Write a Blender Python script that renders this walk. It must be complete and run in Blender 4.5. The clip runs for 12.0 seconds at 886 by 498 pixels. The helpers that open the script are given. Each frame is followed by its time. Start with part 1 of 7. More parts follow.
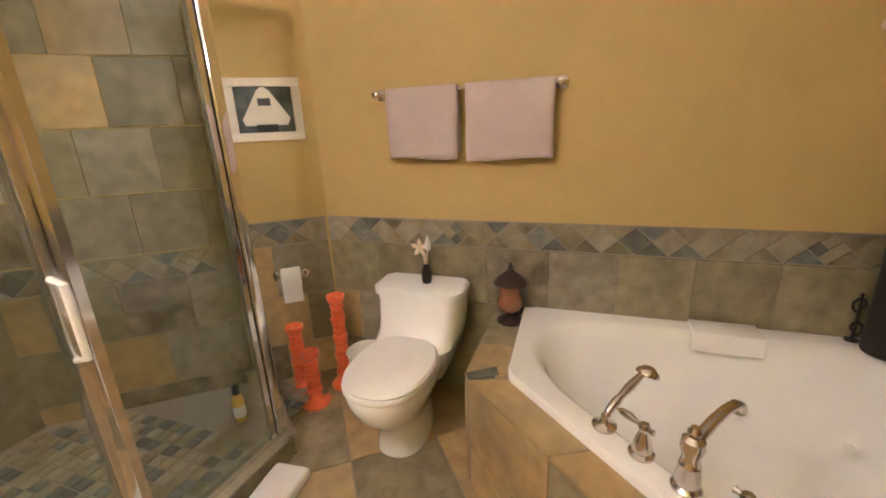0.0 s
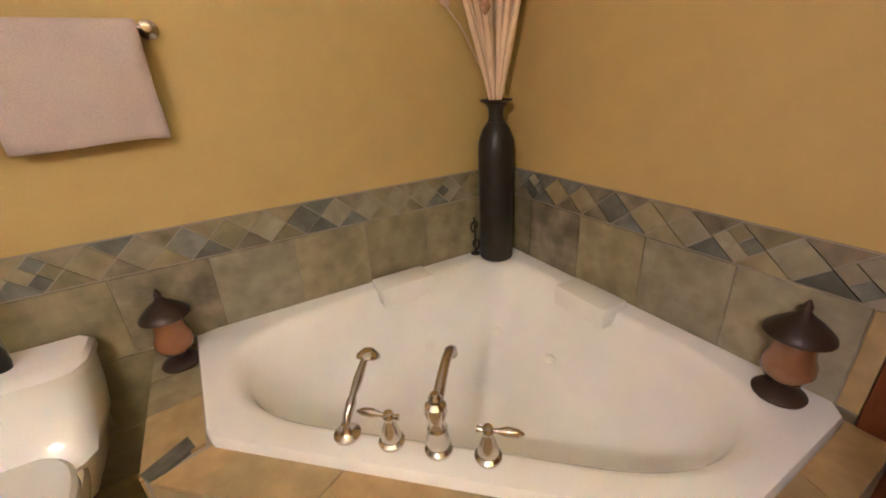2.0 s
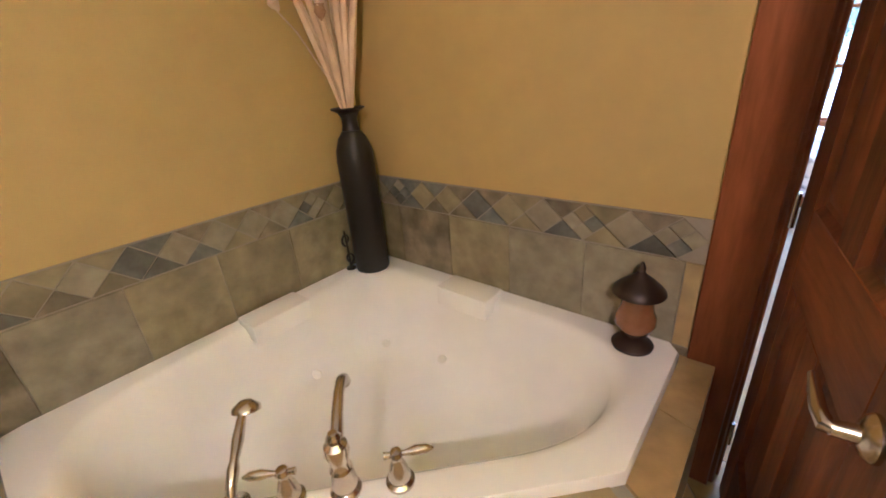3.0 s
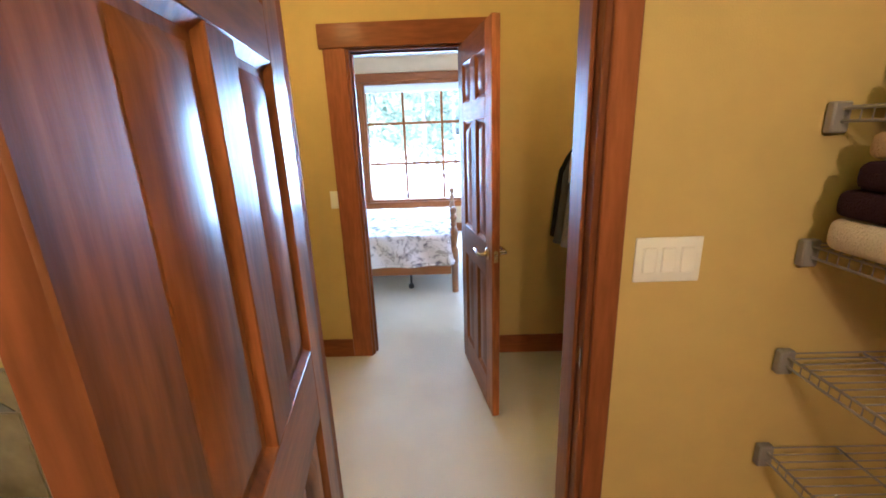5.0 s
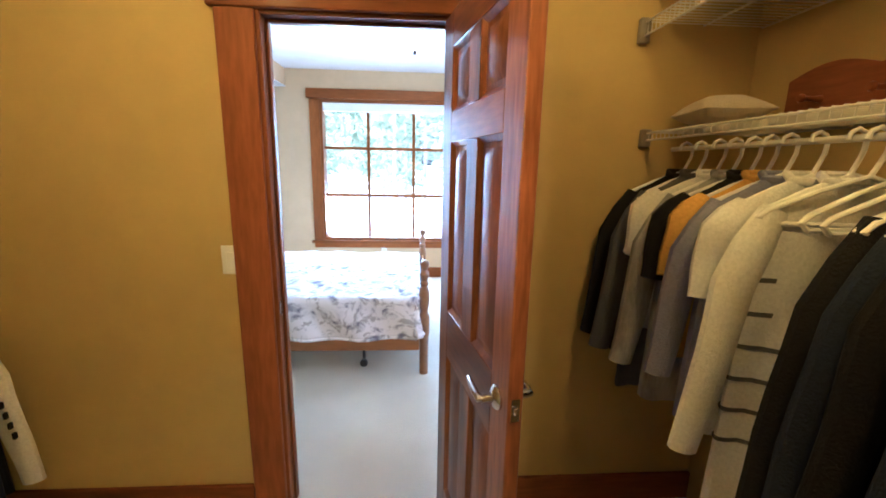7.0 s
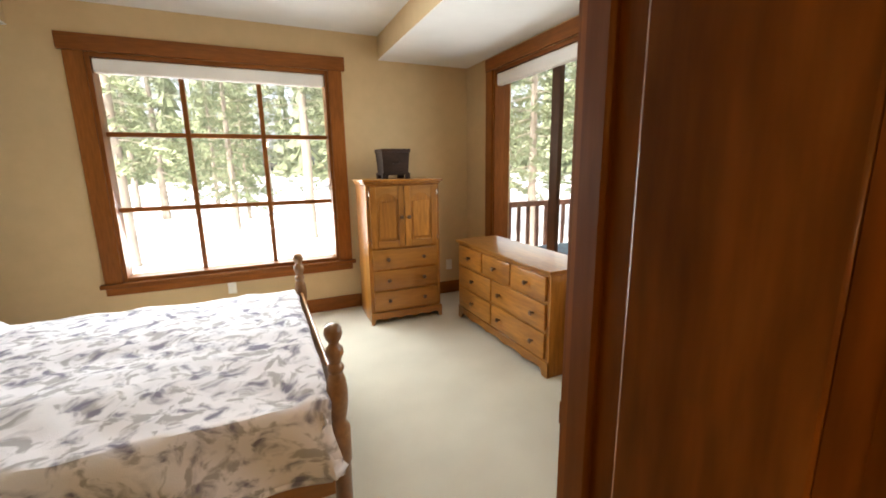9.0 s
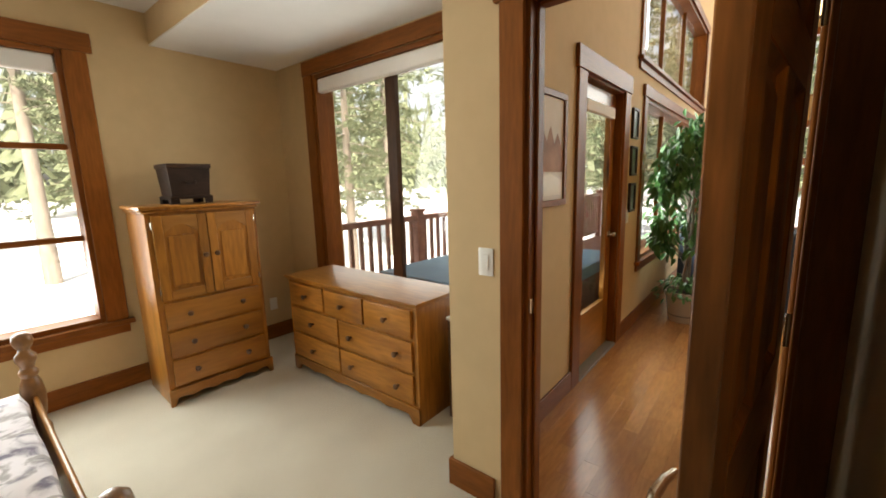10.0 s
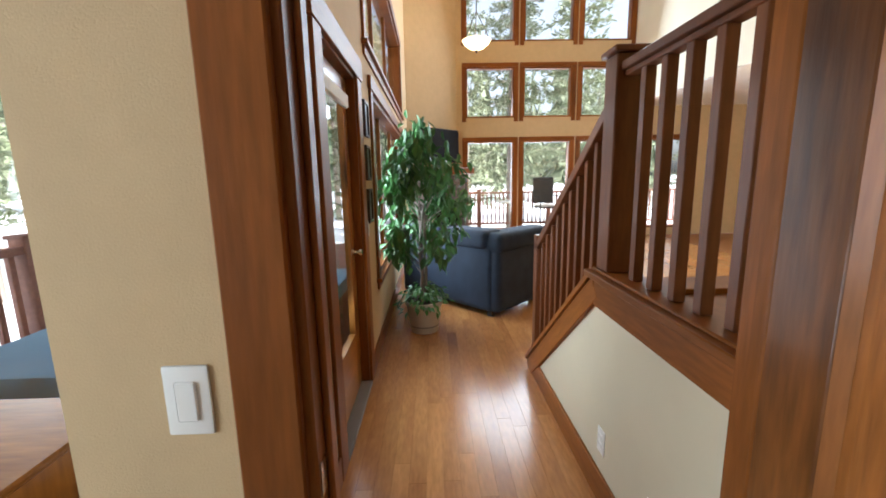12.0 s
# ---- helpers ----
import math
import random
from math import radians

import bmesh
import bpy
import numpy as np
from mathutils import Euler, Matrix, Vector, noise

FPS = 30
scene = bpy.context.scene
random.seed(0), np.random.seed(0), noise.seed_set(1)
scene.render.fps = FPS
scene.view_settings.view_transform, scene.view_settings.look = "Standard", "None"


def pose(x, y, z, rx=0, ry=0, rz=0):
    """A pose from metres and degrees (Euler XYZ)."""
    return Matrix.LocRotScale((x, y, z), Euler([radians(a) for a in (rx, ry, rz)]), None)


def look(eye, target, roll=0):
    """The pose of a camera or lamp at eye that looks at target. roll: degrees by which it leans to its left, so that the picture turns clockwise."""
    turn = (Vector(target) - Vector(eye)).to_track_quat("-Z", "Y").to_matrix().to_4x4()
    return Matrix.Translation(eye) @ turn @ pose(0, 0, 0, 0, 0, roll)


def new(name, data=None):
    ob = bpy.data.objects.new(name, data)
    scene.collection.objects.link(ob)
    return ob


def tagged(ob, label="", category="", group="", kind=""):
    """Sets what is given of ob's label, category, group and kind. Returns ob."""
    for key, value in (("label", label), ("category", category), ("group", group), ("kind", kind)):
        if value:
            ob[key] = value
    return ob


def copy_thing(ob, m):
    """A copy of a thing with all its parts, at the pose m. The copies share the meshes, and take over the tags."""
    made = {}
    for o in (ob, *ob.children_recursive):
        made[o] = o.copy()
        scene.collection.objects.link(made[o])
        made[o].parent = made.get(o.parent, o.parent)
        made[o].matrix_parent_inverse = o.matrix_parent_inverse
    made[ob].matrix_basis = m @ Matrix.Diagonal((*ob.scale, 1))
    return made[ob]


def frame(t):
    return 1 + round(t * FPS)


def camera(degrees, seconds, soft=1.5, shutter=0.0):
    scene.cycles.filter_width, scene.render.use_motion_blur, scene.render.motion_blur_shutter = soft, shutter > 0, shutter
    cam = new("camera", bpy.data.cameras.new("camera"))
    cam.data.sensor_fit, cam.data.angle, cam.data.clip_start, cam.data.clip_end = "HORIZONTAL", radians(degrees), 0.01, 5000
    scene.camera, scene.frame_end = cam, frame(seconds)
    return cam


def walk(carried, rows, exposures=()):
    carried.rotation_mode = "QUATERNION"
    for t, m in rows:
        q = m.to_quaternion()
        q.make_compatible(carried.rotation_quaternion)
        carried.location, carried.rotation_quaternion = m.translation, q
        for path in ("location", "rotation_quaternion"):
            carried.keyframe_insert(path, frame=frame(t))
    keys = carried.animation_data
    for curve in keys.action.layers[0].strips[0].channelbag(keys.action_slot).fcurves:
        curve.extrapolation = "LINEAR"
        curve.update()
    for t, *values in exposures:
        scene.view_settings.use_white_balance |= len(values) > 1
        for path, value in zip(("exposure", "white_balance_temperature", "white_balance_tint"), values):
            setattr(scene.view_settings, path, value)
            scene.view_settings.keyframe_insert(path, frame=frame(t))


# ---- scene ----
cam = camera(95.3, 12.0, soft=1.8)
PATH = [
    (0, (-0.02, -0.52, 1.416), (-1.827, -1.153, 0.838), -2.5),
    (0.5, (-0.152, -0.562, 1.41), (-2.039, -0.767, 0.779), -2.7),
    (1, (-0.247, -0.591, 1.425), (-2.103, -0.34, 0.724), -3.1),
    (1.5, (-0.274, -0.598, 1.416), (-2.022, 0.033, 0.676), -3.3),
    (2, (-0.281, -0.561, 1.402), (-1.885, 0.336, 0.613), -3.3),
    (2.5, (-0.301, -0.545, 1.399), (-1.752, 0.576, 0.602), -3.8),
    (3, (-0.321, -0.536, 1.402), (-1.534, 0.836, 0.599), -4.8),
    (3.5, (-0.284, -0.504, 1.402), (-1.172, 1.114, 0.632), -4.8),
    (3.7, (-0.248, -0.483, 1.403), (-0.998, 1.216, 0.661), -4.7),
    (5.3, (0.162, -0.113, 1.546), (0.2, 1.82, 1.034), -1.5),
    (5.5, (0.167, -0.043, 1.546), (0.233, 1.895, 1.053), -1.1),
    (6, (0.182, 0.22, 1.54), (0.273, 2.168, 1.092), -0.1),
    (6.5, (0.177, 0.528, 1.53), (0.266, 2.482, 1.114), 0.6),
    (6.7, (0.151, 0.648, 1.53), (0.254, 2.604, 1.122), 0.9),
    (8.3, (-0.044, 1.737, 1.436), (0.373, 3.647, 1.015), -0.3),
    (8.5, (-0.061, 1.87, 1.438), (0.458, 3.755, 1.016), -0.6),
    (9, (-0.04, 2.189, 1.413), (0.762, 3.978, 1.019), -0.9),
    (9.3, (-0.038, 2.343, 1.403), (0.967, 4.036, 1.049), -0.5),
    (9.5, (0.017, 2.456, 1.408), (1.165, 4.055, 1.054), -0.7),
    (10, (0.036, 2.689, 1.428), (1.561, 3.939, 1.095), -1.6),
    (10.5, (0.12, 2.884, 1.418), (1.895, 3.747, 1.091), -0.2),
    (10.8, (0.215, 2.981, 1.423), (2.075, 3.643, 1.102), 0.9),
    (11, (0.292, 3.043, 1.425), (2.196, 3.559, 1.096), 1.4),
    (11.5, (0.539, 3.195, 1.429), (2.501, 3.311, 1.061), 0.5),
    (12, (0.8, 3.189, 1.428), (2.77, 3.142, 1.085), -1.1),
]
# stops: the clip's camera opens a little in the bathroom and closes towards the windows
EXPOSURE = [(0, 3.2, 3930, 10), (3.7, 3.25, 3930, 10), (5.3, 2.95, 4300, 10), (6.7, 3.05, 4300, 10), (8.3, 2.25, 5350, 10), (9.1, 1.75, 6900, 10), (9.5, 1.4, 7300, 10), (10, 1.4, 7400, 10), (10.6, 1.8, 6200, 10), (11.5, 1.58, 5500, 10), (12, 1.55, 5900, 10)]
walk(cam, [(t, look(eye, target, roll)) for t, eye, target, roll in PATH], EXPOSURE)


# ---- world, sun and large lights ----
world = bpy.data.worlds.new("sky")
scene.world = world
world.use_nodes = True
wn, wl = world.node_tree.nodes, world.node_tree.links
sky = wn.new("ShaderNodeTexSky")
sky.sky_type, sky.sun_disc = "NISHITA", False
sky.sun_elevation, sky.sun_rotation = radians(52), radians(218)
sky.dust_density, sky.air_density = 5.0, 1.0
haze = wn.new("ShaderNodeHueSaturation")
haze.inputs["Saturation"].default_value = 0.4
wl.new(sky.outputs[0], haze.inputs["Color"])
wl.new(haze.outputs[0], wn["Background"].inputs[0])
wn["Background"].inputs[1].default_value = 0.15

SUN_STRENGTH, DAY, LAMP = 5.0, 0.31, 0.42
sun = new("sun", bpy.data.lights.new("sun", "SUN"))
sun.data.energy, sun.data.angle, sun.data.color = SUN_STRENGTH, radians(3), (1, 0.94, 0.85)
sun.matrix_world = look((-22, -28, 46), (0, 0, 0))


def area(name, eye, target, w, h, watts, colour):
    d = bpy.data.lights.new(name, "AREA")
    d.shape, d.size, d.size_y, d.energy, d.color = "RECTANGLE", w, h, watts, colour
    d.spread = radians(150)
    ob = new(name, d)
    ob.matrix_world = look(eye, target)
    return ob


def bulb(name, eye, watts, colour, radius=0.08):
    d = bpy.data.lights.new(name, "POINT")
    d.energy, d.color, d.shadow_soft_size = watts, colour, radius
    ob = new(name, d)
    ob.location = eye
    return ob


WARM = (1.0, 0.76, 0.45)
SKYLIGHT = (0.84, 0.94, 1.0)
# daylight in the openings
area("daylight_bedroom", (-0.25, 6.25, 1.4), (-0.25, 3, 0.2), 1.7, 1.7, 84 * DAY, SKYLIGHT)
area("daylight_bedroom_side", (2.08, 4.8, 1.35), (-2, 4.8, 1.1), 1.7, 1.9, 16 * DAY, SKYLIGHT)
area("daylight_living", (10.28, 0.55, 3.0), (3, 2, 1.0), 3.7, 5.0, 370 * DAY, SKYLIGHT)
area("daylight_deck_door", (3.09, 3.635, 1.2), (3.0, 0, 0.4), 0.56, 1.45, 17 * DAY, SKYLIGHT)
area("daylight_living_side", (6.0, 3.64, 1.4), (6.0, 0, 0.8), 3.4, 1.4, 150 * DAY, SKYLIGHT)
# lamps
bulb("vanity_bulb", (0.25, -1.35, 2.1), 25.5 * LAMP, (1.0, 0.58, 0.285), 0.07)
# closet light, its source unseen; set left to reach the open door
bulb("closet_bulb", (-0.65, 1.45, 2.36), 7.0 * LAMP, (1.0, 0.56, 0.11), 0.08)
# second one added, no fixture known, to brighten the hanging clothes
bulb("closet_bulb", (0.75, 1.3, 2.36), 5.0 * LAMP, (1.0, 0.56, 0.11), 0.08)
# added fill without a real lamp: yellows the switch wall and linen corner
bulb("linen_bulb", (0.35, -0.35, 2.3), 2.7 * LAMP, (1.0, 0.70, 0.05), 0.08)
bulb("living_bulb", (7.86, 2.41, 3.62), 32 * LAMP, (1.0, 0.62, 0.25), 0.08)
bulb("kitchen_bulb", (6.2, -1.8, 2.6), 46 * LAMP, WARM, 0.08)


# ---- materials ----
def mat(name, colour, rough=0.6, metal=0.0, colour2=None, scale=8.0, stretch=(1, 1, 1), bump=0.0, bump_scale=60.0, fine=None,
        coat=0.0, vary=0.0, detail=5.0, spec=0.5, knots=0.0):
    """A principled material: two colours mixed by large noise, fine grain, relief, and a lightness that varies from object to object."""
    m = bpy.data.materials.new(name)
    m.use_nodes = True
    nt = m.node_tree
    N, L = nt.nodes, nt.links
    p = N["Principled BSDF"]
    p.inputs["Roughness"].default_value, p.inputs["Metallic"].default_value = rough, metal
    p.inputs["Coat Weight"].default_value = coat
    p.inputs["Coat Roughness"].default_value = 0.12
    p.inputs["Specular IOR Level"].default_value = spec
    tc, mp = N.new("ShaderNodeTexCoord"), N.new("ShaderNodeMapping")
    mp.inputs["Scale"].default_value = stretch
    L.new(tc.outputs["Object"], mp.inputs[0])
    oi = N.new("ShaderNodeObjectInfo")
    if vary:
        add = N.new("ShaderNodeVectorMath")
        add.operation = "ADD"
        sc = N.new("ShaderNodeMath")
        sc.operation = "MULTIPLY"
        sc.inputs[1].default_value = 37.0
        L.new(oi.outputs["Random"], sc.inputs[0])
        L.new(mp.outputs[0], add.inputs[0])
        L.new(sc.outputs[0], add.inputs[1])
        vec = add.outputs[0]
    else:
        vec = mp.outputs[0]
    n1 = N.new("ShaderNodeTexNoise")
    n1.inputs["Scale"].default_value, n1.inputs["Detail"].default_value = scale, detail
    L.new(vec, n1.inputs["Vector"])
    ramp = N.new("ShaderNodeValToRGB")
    ramp.color_ramp.elements[0].position, ramp.color_ramp.elements[1].position = 0.32, 0.68
    ramp.color_ramp.elements[0].color = (*colour, 1)
    ramp.color_ramp.elements[1].color = (*(colour2 or [min(1, c * 1.12) for c in colour]), 1)
    L.new(n1.outputs[0], ramp.inputs[0])
    out = ramp.outputs[0]
    if fine:
        n2 = N.new("ShaderNodeTexNoise")
        n2.inputs["Scale"].default_value, n2.inputs["Detail"].default_value = fine[0], 3
        L.new(vec, n2.inputs["Vector"])
        mr = N.new("ShaderNodeMapRange")
        mr.inputs[1].default_value, mr.inputs[2].default_value = 0.3, 0.7
        mr.inputs[3].default_value, mr.inputs[4].default_value = 1 - fine[1], 1 + fine[1]
        L.new(n2.outputs[0], mr.inputs[0])
        mx = N.new("ShaderNodeVectorMath")
        mx.operation = "MULTIPLY"
        L.new(out, mx.inputs[0])
        L.new(mr.outputs[0], mx.inputs[1])
        out = mx.outputs[0]
    if vary:
        mr = N.new("ShaderNodeMapRange")
        mr.inputs[3].default_value, mr.inputs[4].default_value = 1 - vary, 1 + vary
        L.new(oi.outputs["Random"], mr.inputs[0])
        mx = N.new("ShaderNodeVectorMath")
        mx.operation = "MULTIPLY"
        L.new(out, mx.inputs[0])
        L.new(mr.outputs[0], mx.inputs[1])
        out = mx.outputs[0]
    if knots:
        vo = N.new("ShaderNodeTexVoronoi")
        vo.inputs["Scale"].default_value = knots
        L.new(vec, vo.inputs["Vector"])
        mr = N.new("ShaderNodeMapRange")
        mr.inputs[1].default_value, mr.inputs[2].default_value = 0.03, 0.13
        mr.inputs[3].default_value, mr.inputs[4].default_value = 0.3, 1.0
        L.new(vo.outputs["Distance"], mr.inputs[0])
        mx = N.new("ShaderNodeVectorMath")
        mx.operation = "MULTIPLY"
        L.new(out, mx.inputs[0])
        L.new(mr.outputs[0], mx.inputs[1])
        out = mx.outputs[0]
    L.new(out, p.inputs["Base Color"])
    if bump:
        n3 = N.new("ShaderNodeTexNoise")
        n3.inputs["Scale"].default_value, n3.inputs["Detail"].default_value = bump_scale, 4
        L.new(vec, n3.inputs["Vector"])
        b = N.new("ShaderNodeBump")
        b.inputs["Strength"].default_value, b.inputs["Distance"].default_value = bump, 0.01
        L.new(n3.outputs[0], b.inputs["Height"])
        L.new(b.outputs[0], p.inputs["Normal"])
    return m


def emitter(name, colour, strength):
    m = mat(name, colour)
    p = m.node_tree.nodes["Principled BSDF"]
    p.inputs["Emission Color"].default_value = (*colour, 1)
    p.inputs["Emission Strength"].default_value = strength
    return m


def glass_mat(name, colour=(1, 1, 1), rough=0.0):
    """Thin glass: clear, with a gloss that grows at grazing angles."""
    m = bpy.data.materials.new(name)
    m.use_nodes = True
    N, L = m.node_tree.nodes, m.node_tree.links
    N.remove(N["Principled BSDF"])
    tr, gl, mix, lw, pw, ma = (N.new("ShaderNode" + k) for k in ("BsdfTransparent", "BsdfGlossy", "MixShader", "LayerWeight", "Math", "Math"))
    tr.inputs[0].default_value = (*colour, 1)
    gl.inputs["Roughness"].default_value = rough
    lw.inputs[0].default_value = 0.5
    pw.operation, ma.operation = "POWER", "MULTIPLY_ADD"
    pw.inputs[1].default_value, ma.inputs[1].default_value, ma.inputs[2].default_value = 4.0, 0.55, 0.03
    L.new(lw.outputs["Facing"], pw.inputs[0])
    L.new(pw.outputs[0], ma.inputs[0])
    L.new(ma.outputs[0], mix.inputs[0])
    L.new(tr.outputs[0], mix.inputs[1])
    L.new(gl.outputs[0], mix.inputs[2])
    L.new(mix.outputs[0], N["Material Output"].inputs[0])
    return m


M_wall = mat("tan wall paint", (0.565, 0.412, 0.228), 0.85, colour2=(0.605, 0.442, 0.247), scale=1.3, bump=0.12, bump_scale=260, fine=(9, 0.03))
# M_wall's tan with the lamps' yellow put into the colour, for bath and closet
M_lampwall = mat("lamplit tan wall paint", (0.50, 0.372, 0.100), 0.8, colour2=(0.535, 0.40, 0.110), scale=1.3, bump=0.12, bump_scale=260, fine=(9, 0.03))
M_sage = mat("grey green wall paint", (0.235, 0.225, 0.17), 0.85, colour2=(0.26, 0.25, 0.19), scale=1.3, bump=0.12, bump_scale=260, fine=(9, 0.03))
M_ceil = mat("white ceiling paint", (0.74, 0.73, 0.70), 0.9, scale=2, bump=0.15, bump_scale=200)
M_trim = mat("stained fir trim", (0.16, 0.051, 0.011), 0.42, colour2=(0.28, 0.094, 0.019), scale=5, stretch=(1, 1, 0.12), fine=(70, 0.16), bump=0.05, bump_scale=120, vary=0.12, coat=0.03, spec=0.14)
M_trimh = mat("stained fir trim level", (0.16, 0.051, 0.011), 0.42, colour2=(0.28, 0.094, 0.019), scale=5, stretch=(0.12, 0.12, 1), fine=(70, 0.16), bump=0.05, bump_scale=120, vary=0.12, coat=0.03, spec=0.14)
M_door = mat("dark stained door wood", (0.070, 0.024, 0.006), 0.36, colour2=(0.34, 0.120, 0.026), scale=5.5, stretch=(1, 1, 0.13), fine=(60, 0.28), bump=0.06, bump_scale=90, vary=0.26, coat=0.1, spec=0.2, knots=5.0)
M_doorh = mat("dark stained door wood level", (0.075, 0.025, 0.007), 0.36, colour2=(0.30, 0.106, 0.024), scale=4.5, stretch=(0.16, 1, 1), fine=(60, 0.22), bump=0.06, bump_scale=90, vary=0.12, coat=0.08, spec=0.2)
M_pine = mat("honey pine", (0.22, 0.080, 0.012), 0.33, colour2=(0.41, 0.172, 0.032), scale=4.5, stretch=(1, 0.14, 1), fine=(50, 0.22), bump=0.04, bump_scale=90, vary=0.16, coat=0.2, spec=0.3, knots=6.0)
M_pinev = mat("honey pine upright", (0.22, 0.080, 0.012), 0.33, colour2=(0.41, 0.172, 0.032), scale=4.5, stretch=(1, 1, 0.14), fine=(50, 0.22), bump=0.04, bump_scale=90, vary=0.16, coat=0.2, spec=0.3, knots=6.0)
M_darkpine = mat("brown turned wood", (0.20, 0.09, 0.032), 0.35, colour2=(0.29, 0.14, 0.05), scale=6, fine=(60, 0.15), coat=0.3)
M_carpet = mat("cream carpet", (0.62, 0.56, 0.45), 0.97, colour2=(0.69, 0.63, 0.51), scale=2.2, bump=0.7, bump_scale=420, fine=(300, 0.1), spec=0.15)
M_hard = mat("maple floor board", (0.345, 0.142, 0.044), 0.24, colour2=(0.51, 0.232, 0.077), scale=3.2, stretch=(0.22, 1, 1), fine=(60, 0.13), bump=0.06, bump_scale=7, vary=0.06, coat=0.4)
M_slate = mat("slate tile", (0.188, 0.168, 0.088), 0.5, colour2=(0.308, 0.266, 0.138), scale=4.5, bump=0.3, bump_scale=22, fine=(14, 0.22), vary=0.14)
M_slate_ochre = mat("ochre slate tile", (0.47, 0.325, 0.105), 0.36, colour2=(0.33, 0.265, 0.12), scale=4, bump=0.3, bump_scale=20, fine=(14, 0.16), vary=0.16)
M_slate_blue = mat("blue grey slate tile", (0.105, 0.11, 0.095), 0.5, colour2=(0.185, 0.185, 0.15), scale=9, bump=0.3, bump_scale=24, fine=(20, 0.25), vary=0.3)
M_slate_pale = mat("pale slate tile", (0.348, 0.314, 0.205), 0.5, colour2=(0.262, 0.237, 0.148), scale=6, bump=0.3, bump_scale=22, fine=(16, 0.2), vary=0.14)
M_slate_blotch = mat("blotched slate tile", (0.10, 0.085, 0.05), 0.5, colour2=(0.31, 0.265, 0.165), scale=7, bump=0.3, bump_scale=22, fine=(18, 0.2), vary=0.12)
M_grout = mat("sandy grout", (0.30, 0.27, 0.205), 0.9, scale=20, bump=0.2)
M_porc = mat("white porcelain", (0.87, 0.865, 0.85), 0.08, scale=2, coat=0.5)
M_acryl = mat("white tub acrylic", (0.88, 0.87, 0.86), 0.14, scale=2, coat=0.3)
M_plastic = mat("white plastic", (0.78, 0.77, 0.73), 0.35, scale=3)
M_nickel = mat("brushed nickel", (0.55, 0.50, 0.43), 0.22, metal=1, scale=30)
M_chrome = mat("chrome", (0.72, 0.72, 0.73), 0.10, metal=1, scale=30)
M_black = mat("black metal", (0.016, 0.013, 0.012), 0.42, scale=15, bump=0.1, bump_scale=80)
M_darkglass = mat("black screen glass", (0.006, 0.006, 0.007), 0.3, scale=15, spec=0.12)
M_blackp = mat("black plastic", (0.02, 0.02, 0.021), 0.4, scale=15)
M_orange = mat("orange lacquer", (0.74, 0.135, 0.010), 0.35, colour2=(0.82, 0.18, 0.018), scale=14, coat=0.3)
M_towel = mat("pale pink terry towel", (0.60, 0.49, 0.44), 0.95, colour2=(0.66, 0.55, 0.49), scale=6, bump=0.7, bump_scale=330, fine=(220, 0.06), spec=0.1)
M_white_cloth = mat("white cloth", (0.74, 0.73, 0.70), 0.95, scale=5, bump=0.5, bump_scale=160, spec=0.1)
M_glass = glass_mat("clear glass", (0.97, 0.98, 0.98))
M_shglass = glass_mat("shower glass", (0.93, 0.96, 0.93))
M_snow = mat("snow", (0.86, 0.88, 0.92), 0.85, colour2=(0.78, 0.80, 0.85), scale=0.25, bump=0.4, bump_scale=1.5)
M_bark = mat("pine bark", (0.20, 0.165, 0.135), 0.9, colour2=(0.30, 0.255, 0.21), scale=6, stretch=(1, 1, 0.3), bump=0.6, bump_scale=14)
M_needle = mat("pine needles", (0.125, 0.15, 0.08), 0.7, colour2=(0.22, 0.25, 0.145), scale=1.2, vary=0.25)
M_deck = mat("red deck wood", (0.20, 0.085, 0.06), 0.6, colour2=(0.28, 0.13, 0.09), scale=6, fine=(40, 0.15), vary=0.1)
M_darkframe = mat("dark stained sash", (0.050, 0.022, 0.010), 0.4, colour2=(0.085, 0.036, 0.015), scale=6, stretch=(1, 1, 0.15), fine=(60, 0.2), spec=0.3)
M_blind = mat("white roller blind", (0.78, 0.76, 0.72), 0.8, scale=3, bump=0.2, bump_scale=300)


# ---- building blocks ----
def mesh_of(name, bm):
    me = bpy.data.meshes.new(name)
    bmesh.ops.recalc_face_normals(bm, faces=bm.faces[:])
    bm.to_mesh(me)
    bm.free()
    return me


def smooth(me, angle=40):
    me.shade_smooth()
    me.set_sharp_from_angle(angle=radians(angle))


def part(name, bm, material, parent=None, label="", flat=False):
    me = mesh_of(name, bm)
    if not flat:
        smooth(me)
    me.materials.append(material)
    ob = new(name, me)
    ob.parent = parent
    return tagged(ob, label)


def thing(name, m, label, category, group="", kind=""):
    ob = new(name)
    ob.empty_display_size = 0.1
    ob.matrix_basis = m
    return tagged(ob, label, category, group, kind)


def solid(name, bm, material, label, category, group="", kind="", flat=False):
    return tagged(part(name, bm, material, None, flat=flat), label, category, group, kind)


def box(bm, x0, x1, y0, y1, z0, z1, bevel=0.0, seg=1):
    r = bmesh.ops.create_cube(bm, size=1, matrix=Matrix.LocRotScale(((x0 + x1) / 2, (y0 + y1) / 2, (z0 + z1) / 2), None,
                                                                      (abs(x1 - x0), abs(y1 - y0), abs(z1 - z0))))
    if bevel:
        es = list({e for v in r["verts"] for e in v.link_edges})
        bmesh.ops.bevel(bm, geom=es, offset=bevel, segments=seg, affect="EDGES", profile=0.6)


def B(*a):
    bm = bmesh.new()
    box(bm, *a)
    return bm


